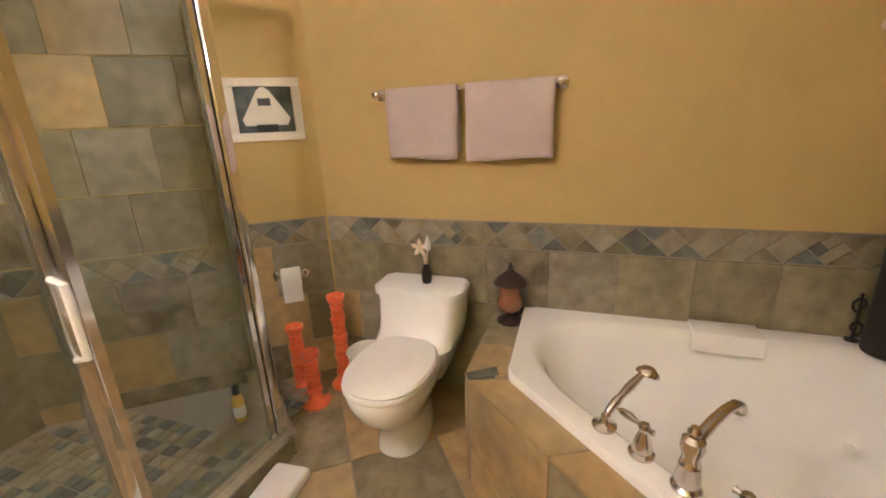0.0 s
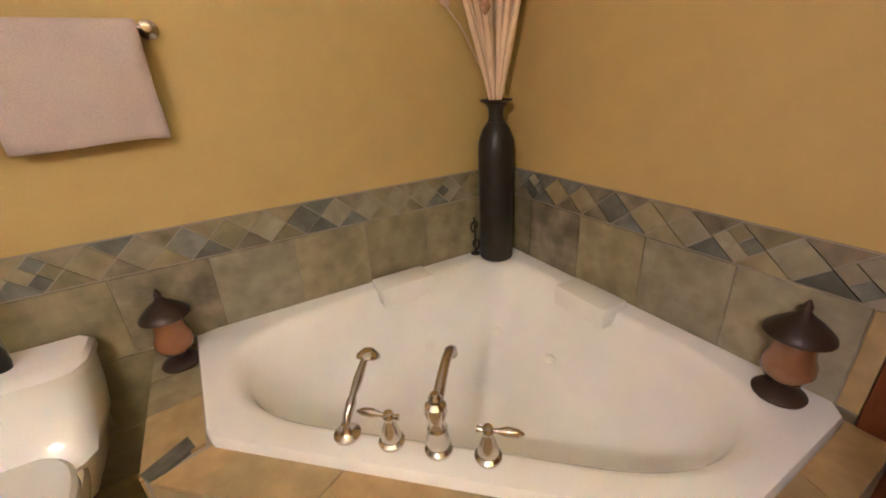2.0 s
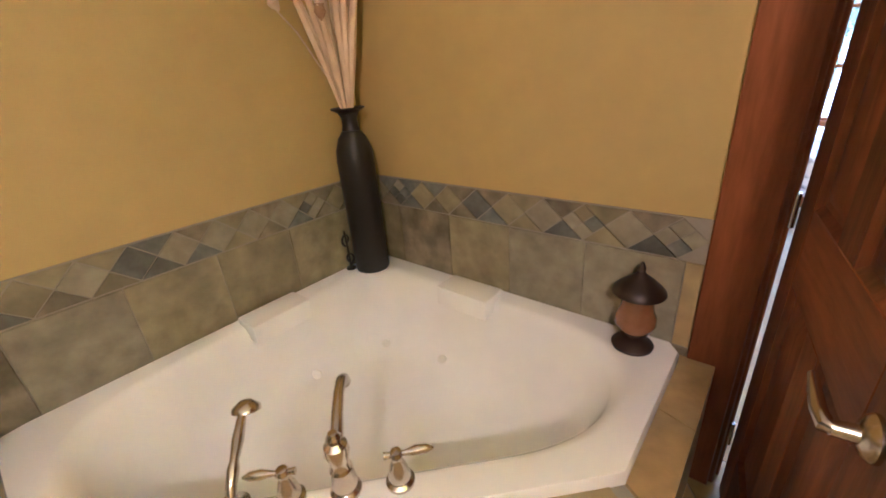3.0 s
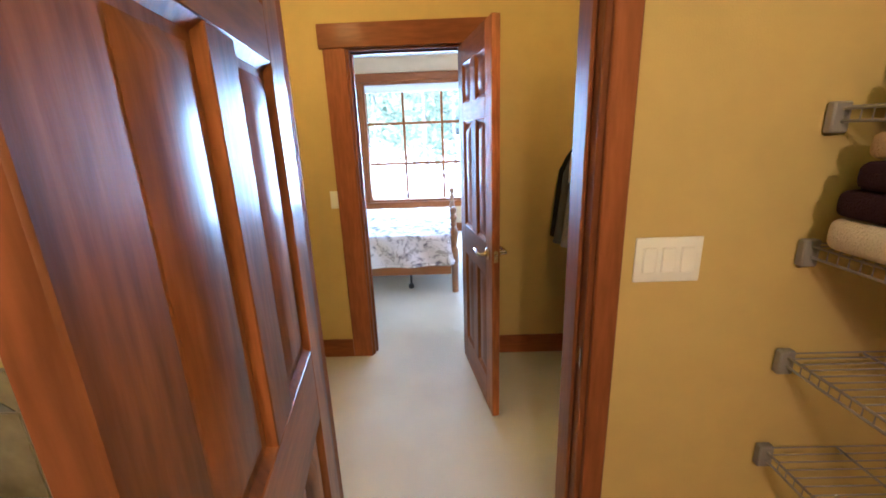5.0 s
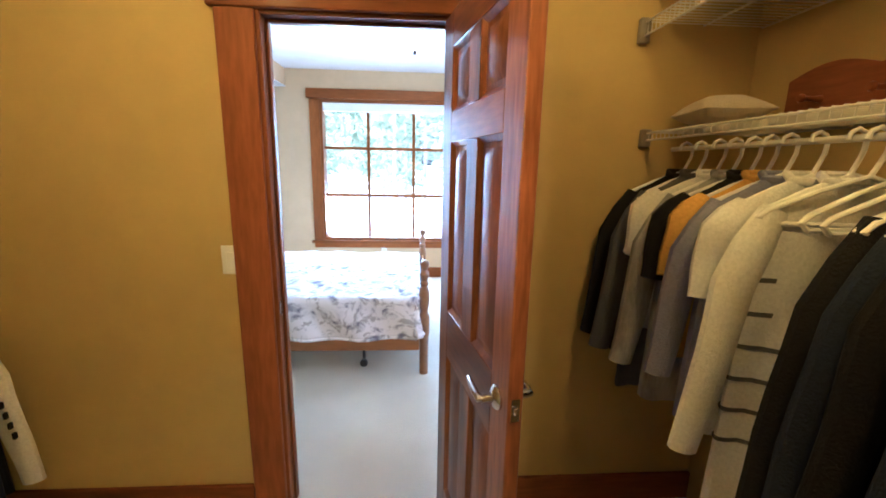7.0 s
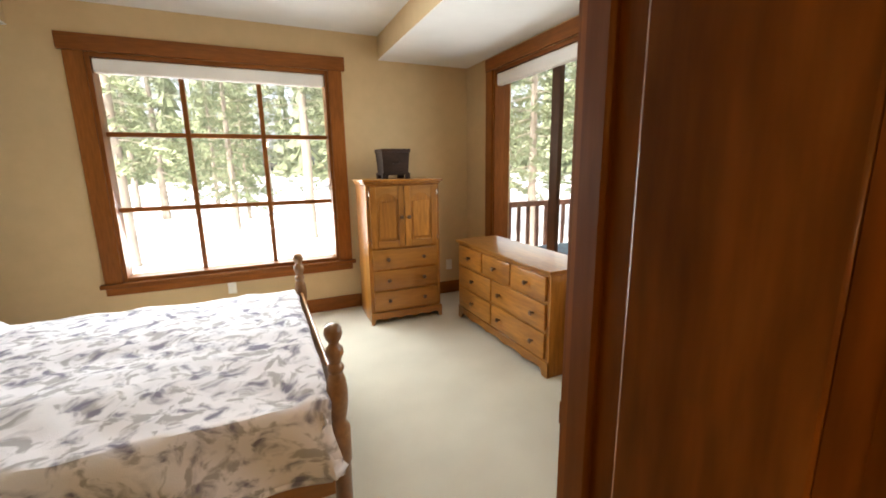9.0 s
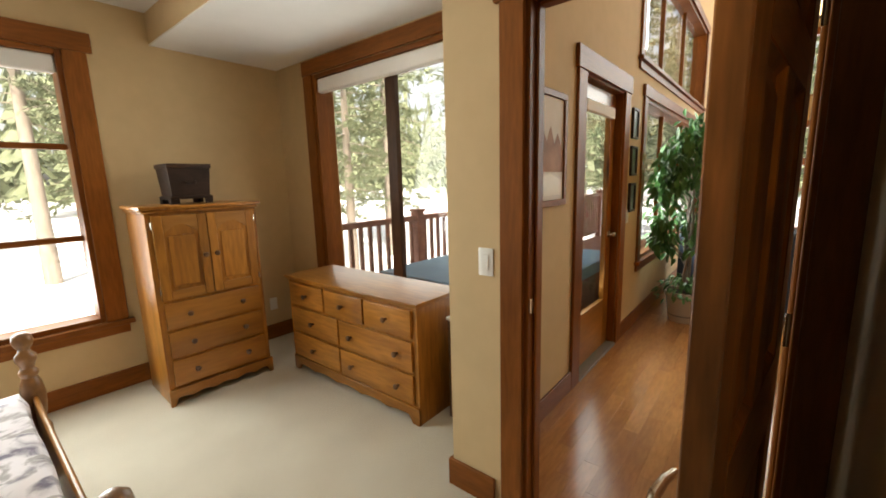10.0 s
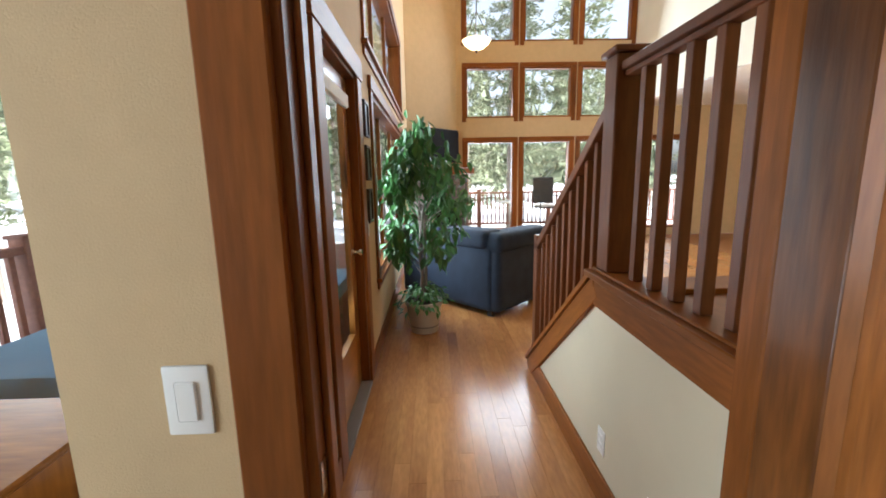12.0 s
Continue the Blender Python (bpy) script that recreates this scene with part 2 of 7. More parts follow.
def lathe(bm, prof, seg=20, m=None, cap=True):
    """Turns (radius, height) points about z."""
    m = m or Matrix()
    rings = []
    for r, z in prof:
        if r < 1e-5:
            rings.append([bm.verts.new(m @ Vector((0, 0, z)))])
        else:
            rings.append([bm.verts.new(m @ Vector((r * math.cos(2 * math.pi * i / seg), r * math.sin(2 * math.pi * i / seg), z))) for i in range(seg)])
    for a, b in zip(rings, rings[1:]):
        for i in range(seg):
            j = (i + 1) % seg
            if len(a) == 1 and len(b) > 1:
                bm.faces.new((a[0], b[j], b[i]))
            elif len(b) == 1 and len(a) > 1:
                bm.faces.new((a[i], a[j], b[0]))
            elif len(a) > 1:
                bm.faces.new((a[i], a[j], b[j], b[i]))
    if cap:
        for r in (rings[0], rings[-1]):
            if len(r) > 2:
                bm.faces.new(r)


def Lt(prof, seg=20, m=None, cap=True):
    bm = bmesh.new()
    lathe(bm, prof, seg, m, cap)
    return bm


def tube(bm, pts, r, seg=8):
    """A round bar along points; r: one radius or one for each point."""
    pts = [Vector(p) for p in pts]
    rr = r if isinstance(r, (list, tuple)) else [r] * len(pts)
    rings = []
    side = None
    for i, p in enumerate(pts):
        d = (pts[min(i + 1, len(pts) - 1)] - pts[max(i - 1, 0)]).normalized()
        if side is None:
            side = d.orthogonal().normalized()
        side = (side - d * side.dot(d)).normalized()
        up = d.cross(side)
        rings.append([bm.verts.new(p + (side * math.cos(2 * math.pi * k / seg) + up * math.sin(2 * math.pi * k / seg)) * rr[i]) for k in range(seg)])
    for a, b in zip(rings, rings[1:]):
        for k in range(seg):
            bm.faces.new((a[k], a[(k + 1) % seg], b[(k + 1) % seg], b[k]))
    bm.faces.new(rings[0])
    bm.faces.new(rings[-1])


def T(pts, r, seg=8):
    bm = bmesh.new()
    tube(bm, pts, r, seg)
    return bm


def prism(bm, poly, z0, z1, m=None):
    """An upright prism over a plan outline."""
    m = m or Matrix()
    a = [bm.verts.new(m @ Vector((x, y, z0))) for x, y in poly]
    b = [bm.verts.new(m @ Vector((x, y, z1))) for x, y in poly]
    n = len(poly)
    for i in range(n):
        bm.faces.new((a[i], a[(i + 1) % n], b[(i + 1) % n], b[i]))
    bm.faces.new(a)
    bm.faces.new(b)


def P(poly, z0, z1, m=None):
    bm = bmesh.new()
    prism(bm, poly, z0, z1, m)
    return bm


def loft(bm, rings, cap0=True, cap1=True):
    vs = [[bm.verts.new(p) for p in r] for r in rings]
    n = len(vs[0])
    for a, b in zip(vs, vs[1:]):
        for k in range(n):
            bm.faces.new((a[k], a[(k + 1) % n], b[(k + 1) % n], b[k]))
    if cap0:
        bm.faces.new(vs[0])
    if cap1:
        bm.faces.new(vs[-1])
    return vs


# ---- walls, floors, ceilings ----
def wall(name, axis, f0, f1, a0, a1, z0, z1, holes=(), material=None, label="tan painted plaster wall"):
    """A wall along x or y from a0 to a1, between the faces f0 and f1; holes (a0, a1, z0, z1) go through it."""
    bm = bmesh.new()
    aa = sorted({a0, a1, *[h[0] for h in holes], *[h[1] for h in holes]})
    zz = sorted({z0, z1, *[h[2] for h in holes], *[h[3] for h in holes]})
    for i in range(len(aa) - 1):
        for k in range(len(zz) - 1):
            ca, cz = (aa[i] + aa[i + 1]) / 2, (zz[k] + zz[k + 1]) / 2
            if any(h[0] < ca < h[1] and h[2] < cz < h[3] for h in holes):
                continue
            if axis == "x":
                box(bm, aa[i], aa[i + 1], f0, f1, zz[k], zz[k + 1])
            else:
                box(bm, f0, f1, aa[i], aa[i + 1], zz[k], zz[k + 1])
    bmesh.ops.remove_doubles(bm, verts=bm.verts[:], dist=1e-5)
    seen = {}
    for f in bm.faces[:]:
        c = tuple(round(v, 4) for v in f.calc_center_median())
        seen.setdefault(c, []).append(f)
    bmesh.ops.delete(bm, geom=[f for fs in seen.values() if len(fs) > 1 for f in fs], context="FACES")
    return solid(name, bm, material or M_wall, label, "wall", kind="structure", flat=True)


BX0, BY1, CY0, CY1, DY0 = -1.925, 0.75, 0.94, 2.42, 2.52   # bath wall, bath/closet wall, closet/bedroom wall
HX, HX1, HY, RX, WY = 1.385, 1.505, 3.665, 2.10, 6.27           # hall door wall, hall wall, bedroom side wall, window wall
BATH_DOOR, CLOSET_DOOR, HALL_DOOR = (-0.31, 0.485), (-0.475, 0.277), (2.60, 3.405)
DH, SE = 2.05, 3.765
wall("wall_bath_towels", "y", BX0 - 0.12, BX0, -1.87, BY1 + 0.12, 0, 2.5, material=M_lampwall, label="tan plaster wall with lamplight in its colour")
wall("wall_bath_door", "x", BY1, CY0, BX0, HX, 0, 2.5, [(*BATH_DOOR, 0, DH)], material=M_lampwall, label="tan plaster wall with lamplight in its colour")
wall("wall_closet_left", "y", -2.52, -2.40, CY0, CY1, 0, 2.5, material=M_lampwall, label="tan plaster wall with lamplight in its colour")
wall("wall_bath_right", "y", HX, HX1, -3.1, CY1, 0, 2.5, material=M_lampwall, label="tan plaster wall with lamplight in its colour")
wall("wall_bath_back", "x", -3.22, -3.1, -1.9, HX, 0, 2.5, material=M_lampwall, label="tan plaster wall with lamplight in its colour")
# thin layer that gives the closet side the lamp-yellowed tan
wall("wall_closet_lining", "x", CY1, CY1 + 0.03, -2.4, HX, 0, 2.5, [(*CLOSET_DOOR, 0, DH)], material=M_lampwall, label="tan closet wall with lamplight in its colour")
wall("wall_closet_bedroom", "x", CY1 + 0.03, DY0, -2.62, HX1, 0, 2.9, [(*CLOSET_DOOR, 0, DH)])
wall("wall_closet_side", "x", CY0 - 0.12, CY0, -2.52, BX0 - 0.12, 0, 2.5, material=M_lampwall, label="tan plaster wall with lamplight in its colour")
wall("wall_hall_door", "y", HX, HX1, DY0, SE, 0, 6.2, [(*HALL_DOOR, 0, DH)])
wall("wall_hall_deck", "x", HY, SE, HX1, 10.0, 0, 6.2, [(2.66, 3.52, 0, 2.08), (4.2, 7.8, 0.62, 2.12), (4.0, 7.6, 2.42, 3.5)])
W1, W2 = (-1.15, 0.645, 0.51, 2.315), (3.88, 5.725, 0.30, 2.315)
wall("wall_bedroom_window", "x", WY, WY + 0.2, -2.62, RX + 0.2, 0, 2.9, [W1])
wall("wall_bedroom_side", "y", RX, RX + 0.2, SE, WY, 0, 2.9, [W2])
wall("wall_bedroom_left", "y", -2.48, -2.36, DY0, WY, 0, 2.9, material=M_sage, label="grey green painted accent wall behind the bed")
# living room
LX = 10.33
LCOLS = ((1.286, 2.386), (-0.026, 1.085), (-1.33, -0.227), (-2.75, -1.65))
LROWS = ((0.18, 2.255), (2.77, 3.86), (4.39, 5.7))
wall("wall_living_windows", "y", LX, LX + 0.2, -4.6, 2.6, 0, 6.2, [(a, b, c, d) for i, (a, b) in enumerate(LCOLS) for k, (c, d) in enumerate(LROWS) if i < 3 or k == 0])
wall("wall_living_far", "x", -4.72, -4.6, HX1, LX + 0.2, 0, 6.2)
wall("wall_living_near", "y", HX, HX1, -4.72, CY1, 2.5, 6.2)
wall("wall_living_near_low", "y", HX + 0.14, HX1 + 0.14, -4.72, 1.2, 0, 2.5)
# loft over the far side of the living room: cream face, white underside
bm = bmesh.new()
box(bm, 4.6, LX, -4.6, -1.42, 3.0, 6.2)
solid("wall_loft", bm, mat("cream loft paint", (0.68, 0.62, 0.48), 0.85, scale=1.5, bump=0.1, bump_scale=250), "cream painted wall of the loft", "wall", kind="structure", flat=True)
solid("ceiling_kitchen", B(4.62, LX, -4.6, -1.44, 2.985, 3.0), M_ceil, "white ceiling under the loft", "ceiling", kind="structure", flat=True)
# corner of the living room behind the fireplace
bm = bmesh.new()
prism(bm, [(LX, 2.6), (LX + 0.2, 2.6), (LX + 0.2, 2.9), (9.5, 3.85), (9.2, 3.85), (9.2, 3.66)], 0, 6.2)
solid("wall_living_corner", bm, M_wall, "tan painted plaster corner wall", "wall", kind="structure", flat=True)

# picture wall, set askew, and the shower's walls
AX, AY = BX0, -1.87                                    # where the askew wall starts
ASK = Vector((0.62, -0.785, 0)).normalized()
ASKN = Vector((0.785, 0.62, 0)).normalized()


def askew(s, n, z):
    return Vector((AX, AY, 0)) + ASK * s + ASKN * n + Vector((0, 0, z))


bm = bmesh.new()
pl = [askew(0, 0, 0), askew(1.55, 0, 0), askew(1.55, -0.12, 0), askew(-0.08, -0.12, 0)]
prism(bm, [(p.x, p.y) for p in pl], 0, 2.5)
solid("wall_bath_picture", bm, M_lampwall, "tan plaster wall set askew, lamplight in its colour", "wall", kind="structure", flat=True)

solid("floor_bath", B(-2.1, HX, -3.2, CY0 - 0.06, -0.12, -0.008), M_grout, "grouted slate tile floor of the bathroom", "floor", kind="structure", flat=True)
solid("floor_closet", B(-2.52, HX, CY0 - 0.06, DY0 - 0.06, -0.12, 0), M_carpet, "cream carpet of the walk-in closet", "carpet", kind="structure", flat=True)
solid("floor_bedroom", B(-2.6, HX1 - 0.06, DY0 - 0.06, WY, -0.12, 0.0), M_carpet, "cream cut-pile bedroom carpet", "carpet", kind="structure", flat=True)
solid("floor_bedroom_bay", B(HX1 - 0.06, RX, SE - 0.005, WY, -0.12, 0.0), M_carpet, "cream cut-pile carpet under the dresser", "carpet", kind="structure", flat=True)
floor_hall = solid("floor_hall", B(HX1 - 0.06, LX, -4.6, HY, -0.12, -0.006), mat("floor gap", (0.30, 0.13, 0.045), 0.5), "honey brown maple plank floor", "floor", kind="structure", flat=True)
solid("ceiling_bath", B(-2.6, HX1, -3.2, CY1, 2.5, 2.6), M_ceil, "white painted ceiling", "ceiling", kind="structure", flat=True)
solid("ceiling_bedroom", B(-2.6, RX + 0.1, DY0, WY, 2.66, 2.9), M_ceil, "white painted ceiling", "ceiling", kind="structure", flat=True)
solid("ceiling_living", B(HX, LX + 0.2, -4.7, 3.9, 6.2, 6.35), M_ceil, "white painted high ceiling", "ceiling", kind="structure", flat=True)
for nm, x0, x1 in (("soffit_right", 1.13, RX), ("soffit_left", -2.36, -1.55)):
    solid(nm, B(x0, x1, DY0 if x0 < 0 else SE, WY, 2.455, 2.665), M_wall, "dropped soffit with a pale tan side", "soffit", kind="structure", flat=True)
    solid(nm + "_underside", B(x0 + 0.003, x1, (DY0 if x0 < 0 else SE), WY, 2.445, 2.4555), M_ceil, "white painted underside of the soffit", "ceiling", kind="structure", flat=True)


# ---- doors ----
def casing_set(name, lo, hi, h, axis, f0, f1, stop=None, label="stained fir door casing and jamb", sides=(1, 1), cw=0.135, lw=None):
    """Jamb lining and casings, on both faces of a wall, for a doorway from lo to hi."""
    th = thing(name, pose(0, 0, 0), label, "door frame", kind="structure")
    t, pr = 0.022, 0.02
    lw = lw or cw

    def bx(a0, a1, d0, d1, z0, z1, nm, mt, bev=0.004):
        part(nm, B(a0, a1, d0, d1, z0, z1, bev) if axis == "x" else B(d0, d1, a0, a1, z0, z1, bev), mt, th)
    bx(lo, lo + t, f0, f1, 0, h, "jamb", M_trim)
    bx(hi - t, hi, f0, f1, 0, h, "jamb", M_trim)
    bx(lo + t, hi - t, f0, f1, h - t, h, "jamb_head", M_trimh)
    if stop is not None:
        bx(lo + t, lo + t + 0.012, stop, stop + 0.035, 0, h - t, "door_stop", M_trim)
        bx(hi - t - 0.012, hi - t, stop, stop + 0.035, 0, h - t, "door_stop", M_trim)
        bx(lo + t + 0.012, hi - t - 0.012, stop, stop + 0.035, h - t - 0.012, h - t, "door_stop", M_trimh)
    for k, (d0, d1) in enumerate(((f0 - pr, f0), (f1, f1 + pr))):
        if not sides[k]:
            continue
        bx(lo - lw + 0.008, lo + 0.008, d0, d1, 0, h - 0.008, "casing", M_trim)
        bx(hi - 0.008, hi + cw - 0.008, d0, d1, 0, h - 0.008, "casing", M_trim)
        e = 0.006
        bx(lo - lw - 0.014, hi + cw + 0.014, d0 - (e if k == 0 else 0), d1 + (e if k else 0), h - 0.008, h + 0.125, "casing_head", M_trimh)
    return th


def door_leaf(name, m, width, label, flip=1, up=0.0, lever_z=0.94):
    """A six-panel door. Hinge at the origin, the leaf along +x, 40 mm thick."""
    th = thing(name, m @ pose(0.004, flip * 0.040, 0), label, "door", kind="structure")
    H, W, D = 2.02, width, 0.02
    z0 = 0.012
    st, ms = 0.115, 0.10
    rails = ((z0, 0.20 + up), (0.80 + up, 0.985 + up), (1.60 + up, 1.70 + up), (1.905 + up * 0.3, H))
    for a, b in ((0, st), (W - st, W)):
        part("stile", B(a, b, -D, D, z0, H, 0.003), M_door, th)
    for a, b in rails:
        part("rail", B(st, W - st, -D, D, a, b, 0.002), M_doorh, th)
    for (a, b), (c, d) in zip(rails, rails[1:]):
        part("mullion", B(W / 2 - ms / 2, W / 2 + ms / 2, -D, D, b, c, 0.002), M_door, th)
        for x0, x1 in ((st, W / 2 - ms / 2), (W / 2 + ms / 2, W - st)):
            bm = bmesh.new()
            box(bm, x0, x1, -0.006, 0.006, b, c)
            for s in (-1, 1):                       # raised field with sloping margins, and a moulding round it
                g0, g1 = 0.030, 0.058
                lo = [(x0 + g0, b + g0), (x1 - g0, b + g0), (x1 - g0, c - g0), (x0 + g0, c - g0)]
                hi = [(x0 + g1, b + g1), (x1 - g1, b + g1), (x1 - g1, c - g1), (x0 + g1, c - g1)]
                loft(bm, [[Vector((x, s * 0.006, z)) for x, z in lo], [Vector((x, s * 0.0155, z)) for x, z in hi]], cap0=False)
                o = [(x0, b), (x1, b), (x1, c), (x0, c)]
                i1 = [(x0 + 0.016, b + 0.016), (x1 - 0.016, b + 0.016), (x1 - 0.016, c - 0.016), (x0 + 0.016, c - 0.016)]
                loft(bm, [[Vector((x, s * 0.018, z)) for x, z in o], [Vector((x, s * 0.0065, z)) for x, z in i1]], cap0=False, cap1=False)
            part("panel", bm, M_door, th)
    for s in (-1, 1):
        rose = Lt([(0.0, 0), (0.032, 0), (0.032, 0.006), (0.026, 0.013), (0.013, 0.018), (0.011, 0.045), (0, 0.045)], 20,
                  Matrix.Translation((W - 0.065, s * D, lever_z)) @ Matrix.Rotation(radians(-90 * s), 4, "X"))
        lev = part("lever_rose", rose, M_nickel, th, "brushed nickel rose")
        y = s * (D + 0.048)
        part("lever", T([(W - 0.065, y - s * 0.01, lever_z), (W - 0.066, y, lever_z), (W - 0.09, y + s * 0.004, lever_z + 0.002), (W - 0.13, y + s * 0.002, lever_z + 0.005), (W - 0.175, y - s * 0.004, lever_z)],
                        [0.010, 0.012, 0.0105, 0.009, 0.007], 10), M_nickel, lev, "brushed nickel lever")
    part("latch_plate", B(W - 0.0005, W + 0.0015, -0.011, 0.011, lever_z - 0.03, lever_z + 0.03), M_nickel, th, "brushed nickel latch plate")
    part("latch_bolt", B(W, W + 0.010, -0.006, 0.006, lever_z - 0.01, lever_z + 0.01, 0.002), M_nickel, th)
    for z in (0.26, 1.02, 1.80):
        part("hinge", Lt([(0.007, z - 0.045), (0.007, z + 0.045)], 10, Matrix.Translation((-0.004, -flip * (D + 0.009), 0))), M_nickel, th, "nickel hinge knuckle")
    return th


def strike(x, y, z, axis, parent):
    if axis == "x":
        part("strike_plate", B(x - 0.0015, x + 0.0015, y - 0.014, y + 0.014, z - 0.03, z + 0.03), M_nickel, parent, "nickel strike plate")
    else:
        part("strike_plate", B(x - 0.014, x + 0.014, y - 0.0015, y + 0.0015, z - 0.03, z + 0.03), M_nickel, parent, "nickel strike plate")


f1 = casing_set("door_frame_1", *BATH_DOOR, DH, "x", BY1, CY0, stop=BY1 + 0.045, cw=0.060, lw=0.135)
strike(BATH_DOOR[1] - 0.0225, BY1 + 0.025, 0.94, "x", f1)
f2 = casing_set("door_frame_2", *CLOSET_DOOR, DH, "x", CY1, DY0, stop=CY1 + 0.045)
strike(CLOSET_DOOR[0] + 0.0225, CY1 + 0.025, 0.94, "x", f2)
f3 = casing_set("door_frame_3", *HALL_DOOR, DH, "y", HX, HX1, stop=HX + 0.045, cw=0.10, lw=0.135)
strike(HX + 0.025, HALL_DOOR[1] - 0.0225, 0.94, "y", f3)
door_leaf("door_1", pose(BATH_DOOR[0] + 0.022, BY1 - 0.012, 0, 0, 0, -81), 0.74, "open dark-stained six-panel wooden bathroom door", 1, 0.075)
door_leaf("door_2", pose(CLOSET_DOOR[1] - 0.022, CY1 - 0.012, 0, 0, 0, -79.5), 0.70, "open dark-stained six-panel wooden closet door", -1)
door_leaf("door_3", pose(HX - 0.012, HALL_DOOR[0] + 0.022, 0, 0, 0, 174.0), 0.755, "open dark-stained six-panel wooden bedroom door", -1, lever_z=0.895)


def baseboard(name, pts, side=1):
    """Runs of baseboard along plan points."""
    for (x0, y0), (x1, y1) in zip(pts, pts[1:]):
        d = Vector((x1 - x0, y1 - y0, 0))
        n = Vector((-d.y, d.x, 0)).normalized() * 0.016 * side
        bm = bmesh.new()
        prism(bm, [(x0, y0), (x1, y1), (x1 + n.x, y1 + n.y), (x0 + n.x, y0 + n.y)], 0, 0.135)
        bmesh.ops.bevel(bm, geom=[e for e in bm.edges if all(v.co.z > 0.13 for v in e.verts)], offset=0.004, segments=1, affect="EDGES")
        solid("baseboard", bm, M_trimh, "stained fir baseboard along the wall", "baseboard", kind="structure")


c = 0.13
baseboard("b", [(CLOSET_DOOR[0] - c, CY1), (-2.4, CY1)], 1)
baseboard("b", [(HX, CY1), (CLOSET_DOOR[1] + c, CY1)], 1)
baseboard("b", [(-2.36, WY), (RX - 0.0, WY)], -1)
baseboard("b", [(RX, WY - 0.017), (RX, SE + 0.017)], -1)
baseboard("b", [(RX - 0.017, SE), (HX, SE)], -1)
baseboard("b", [(HX, SE + 0.017), (HX, HALL_DOOR[1] + c)], -1)
baseboard("b", [(-2.36, DY0 + 0.017), (-2.36, WY - 0.017)], -1)
baseboard("b", [(HX1, HY), (2.55, HY)], -1)
baseboard("b", [(3.63, HY), (9.2, HY)], -1)
baseboard("b", [(-2.4, CY0), (-2.4, CY1)], -1)


# ---- windows ----
def window(name, axis, f_in, f_out, lo, hi, z0, z1, xs, zs, blind=0.1, label="fixed wooden window with a stained fir frame", cas=0.12, sill=True, head_ext=0.03, bar=0.019, bar_mat=None):
    """A window in a wall along x or y; the inner face at f_in, the outer face towards f_out; xs and zs: glazing bars."""
    th = thing(name, pose(0, 0, 0), label, "window", kind="structure")
    dirn = 1 if f_out > f_in else -1

    def bx(a0, a1, d0, d1, c0, c1, nm, mt, bev=0.003, par=None):
        d0, d1 = f_in + dirn * d0, f_in + dirn * d1
        return part(nm, B(a0, a1, min(d0, d1), max(d0, d1), c0, c1, bev) if axis == "x" else B(min(d0, d1), max(d0, d1), a0, a1, c0, c1, bev), mt, par or th)
    fr = 0.035
    for a, b in ((lo, lo + fr), (hi - fr, hi)):
        bx(a, b, 0, 0.17, z0, z1, "window_frame", M_trim)
    bx(lo + fr, hi - fr, 0, 0.17, z1 - fr, z1, "window_frame", M_trimh)
    bx(lo + fr, hi - fr, 0, 0.17, z0, z0 + fr, "window_frame", M_trimh)
    for x in xs:
        bx(x - bar, x + bar, 0.085, 0.13, z0 + fr, z1 - fr, "glazing_bar", bar_mat or M_trim)
    ends = [lo + fr, *xs, hi - fr]
    for z in zs:
        for a, b in zip(ends, ends[1:]):
            bx(a + (0.019 if a != ends[0] else 0), b - (0.019 if b != ends[-1] else 0), 0.085, 0.13, z - 0.019, z + 0.019, "glazing_bar", M_trimh)
    zends = [z0 + fr, *zs, z1 - fr]
    for a, b in zip(ends, ends[1:]):
        for c0, c1 in zip(zends, zends[1:]):
            g = bx(a + 0.001, b - 0.001, 0.105, 0.111, c0 + 0.001, c1 - 0.001, "pane", M_glass, 0)
            g.visible_shadow = False
    for a, b in ((lo - cas, lo + 0.006), (hi - 0.006, hi + cas)):
        bx(a, b, -0.02, 0, z0 - (0.0 if sill else cas), z1 + 0.0, "casing", M_trim)
    bx(lo - cas - head_ext, hi + cas + head_ext, -0.028, 0, z1, z1 + cas, "casing_head", M_trimh)
    if sill:
        bx(lo - cas - 0.03, hi + cas + 0.03, -0.045, 0.0, z0 - 0.035, z0 + 0.0, "window_sill", M_trimh)
        bx(lo - cas, hi + cas, -0.018, 0, z0 - 0.10, z0 - 0.035, "apron", M_trimh)
    if blind:
        bx(lo + fr + 0.004, hi - fr - 0.004, 0.015, 0.075, z1 - fr - blind, z1 - fr - 0.001, "roller_blind", M_blind, 0.01)
    return th


window("window_1", "x", WY, WY + 0.2, W1[0], W1[1], W1[2], W1[3], (-0.55, 0.044), (1.106, 1.718), blind=0.11)
window("window_2", "y", RX, RX + 0.2, W2[0], W2[1], W2[2], W2[3], (4.91,), (), blind=0.11, cas=0.11, head_ext=0.0, bar=0.05, bar_mat=M_darkframe)
for i, (a, b) in enumerate(LCOLS):
    for k, (c0, c1) in enumerate(LROWS[:1] if i == 3 else LROWS):
        window("window_%d" % (3 + 3 * i + k), "y", LX, LX + 0.2, a, b, c0, c1, (), (), blind=0, cas=0.085, sill=False, head_ext=0)
window("window_15", "x", HY, HY + 0.1, 4.2, 7.8, 0.62, 2.12, (5.4, 6.6), (), blind=0, cas=0.1)
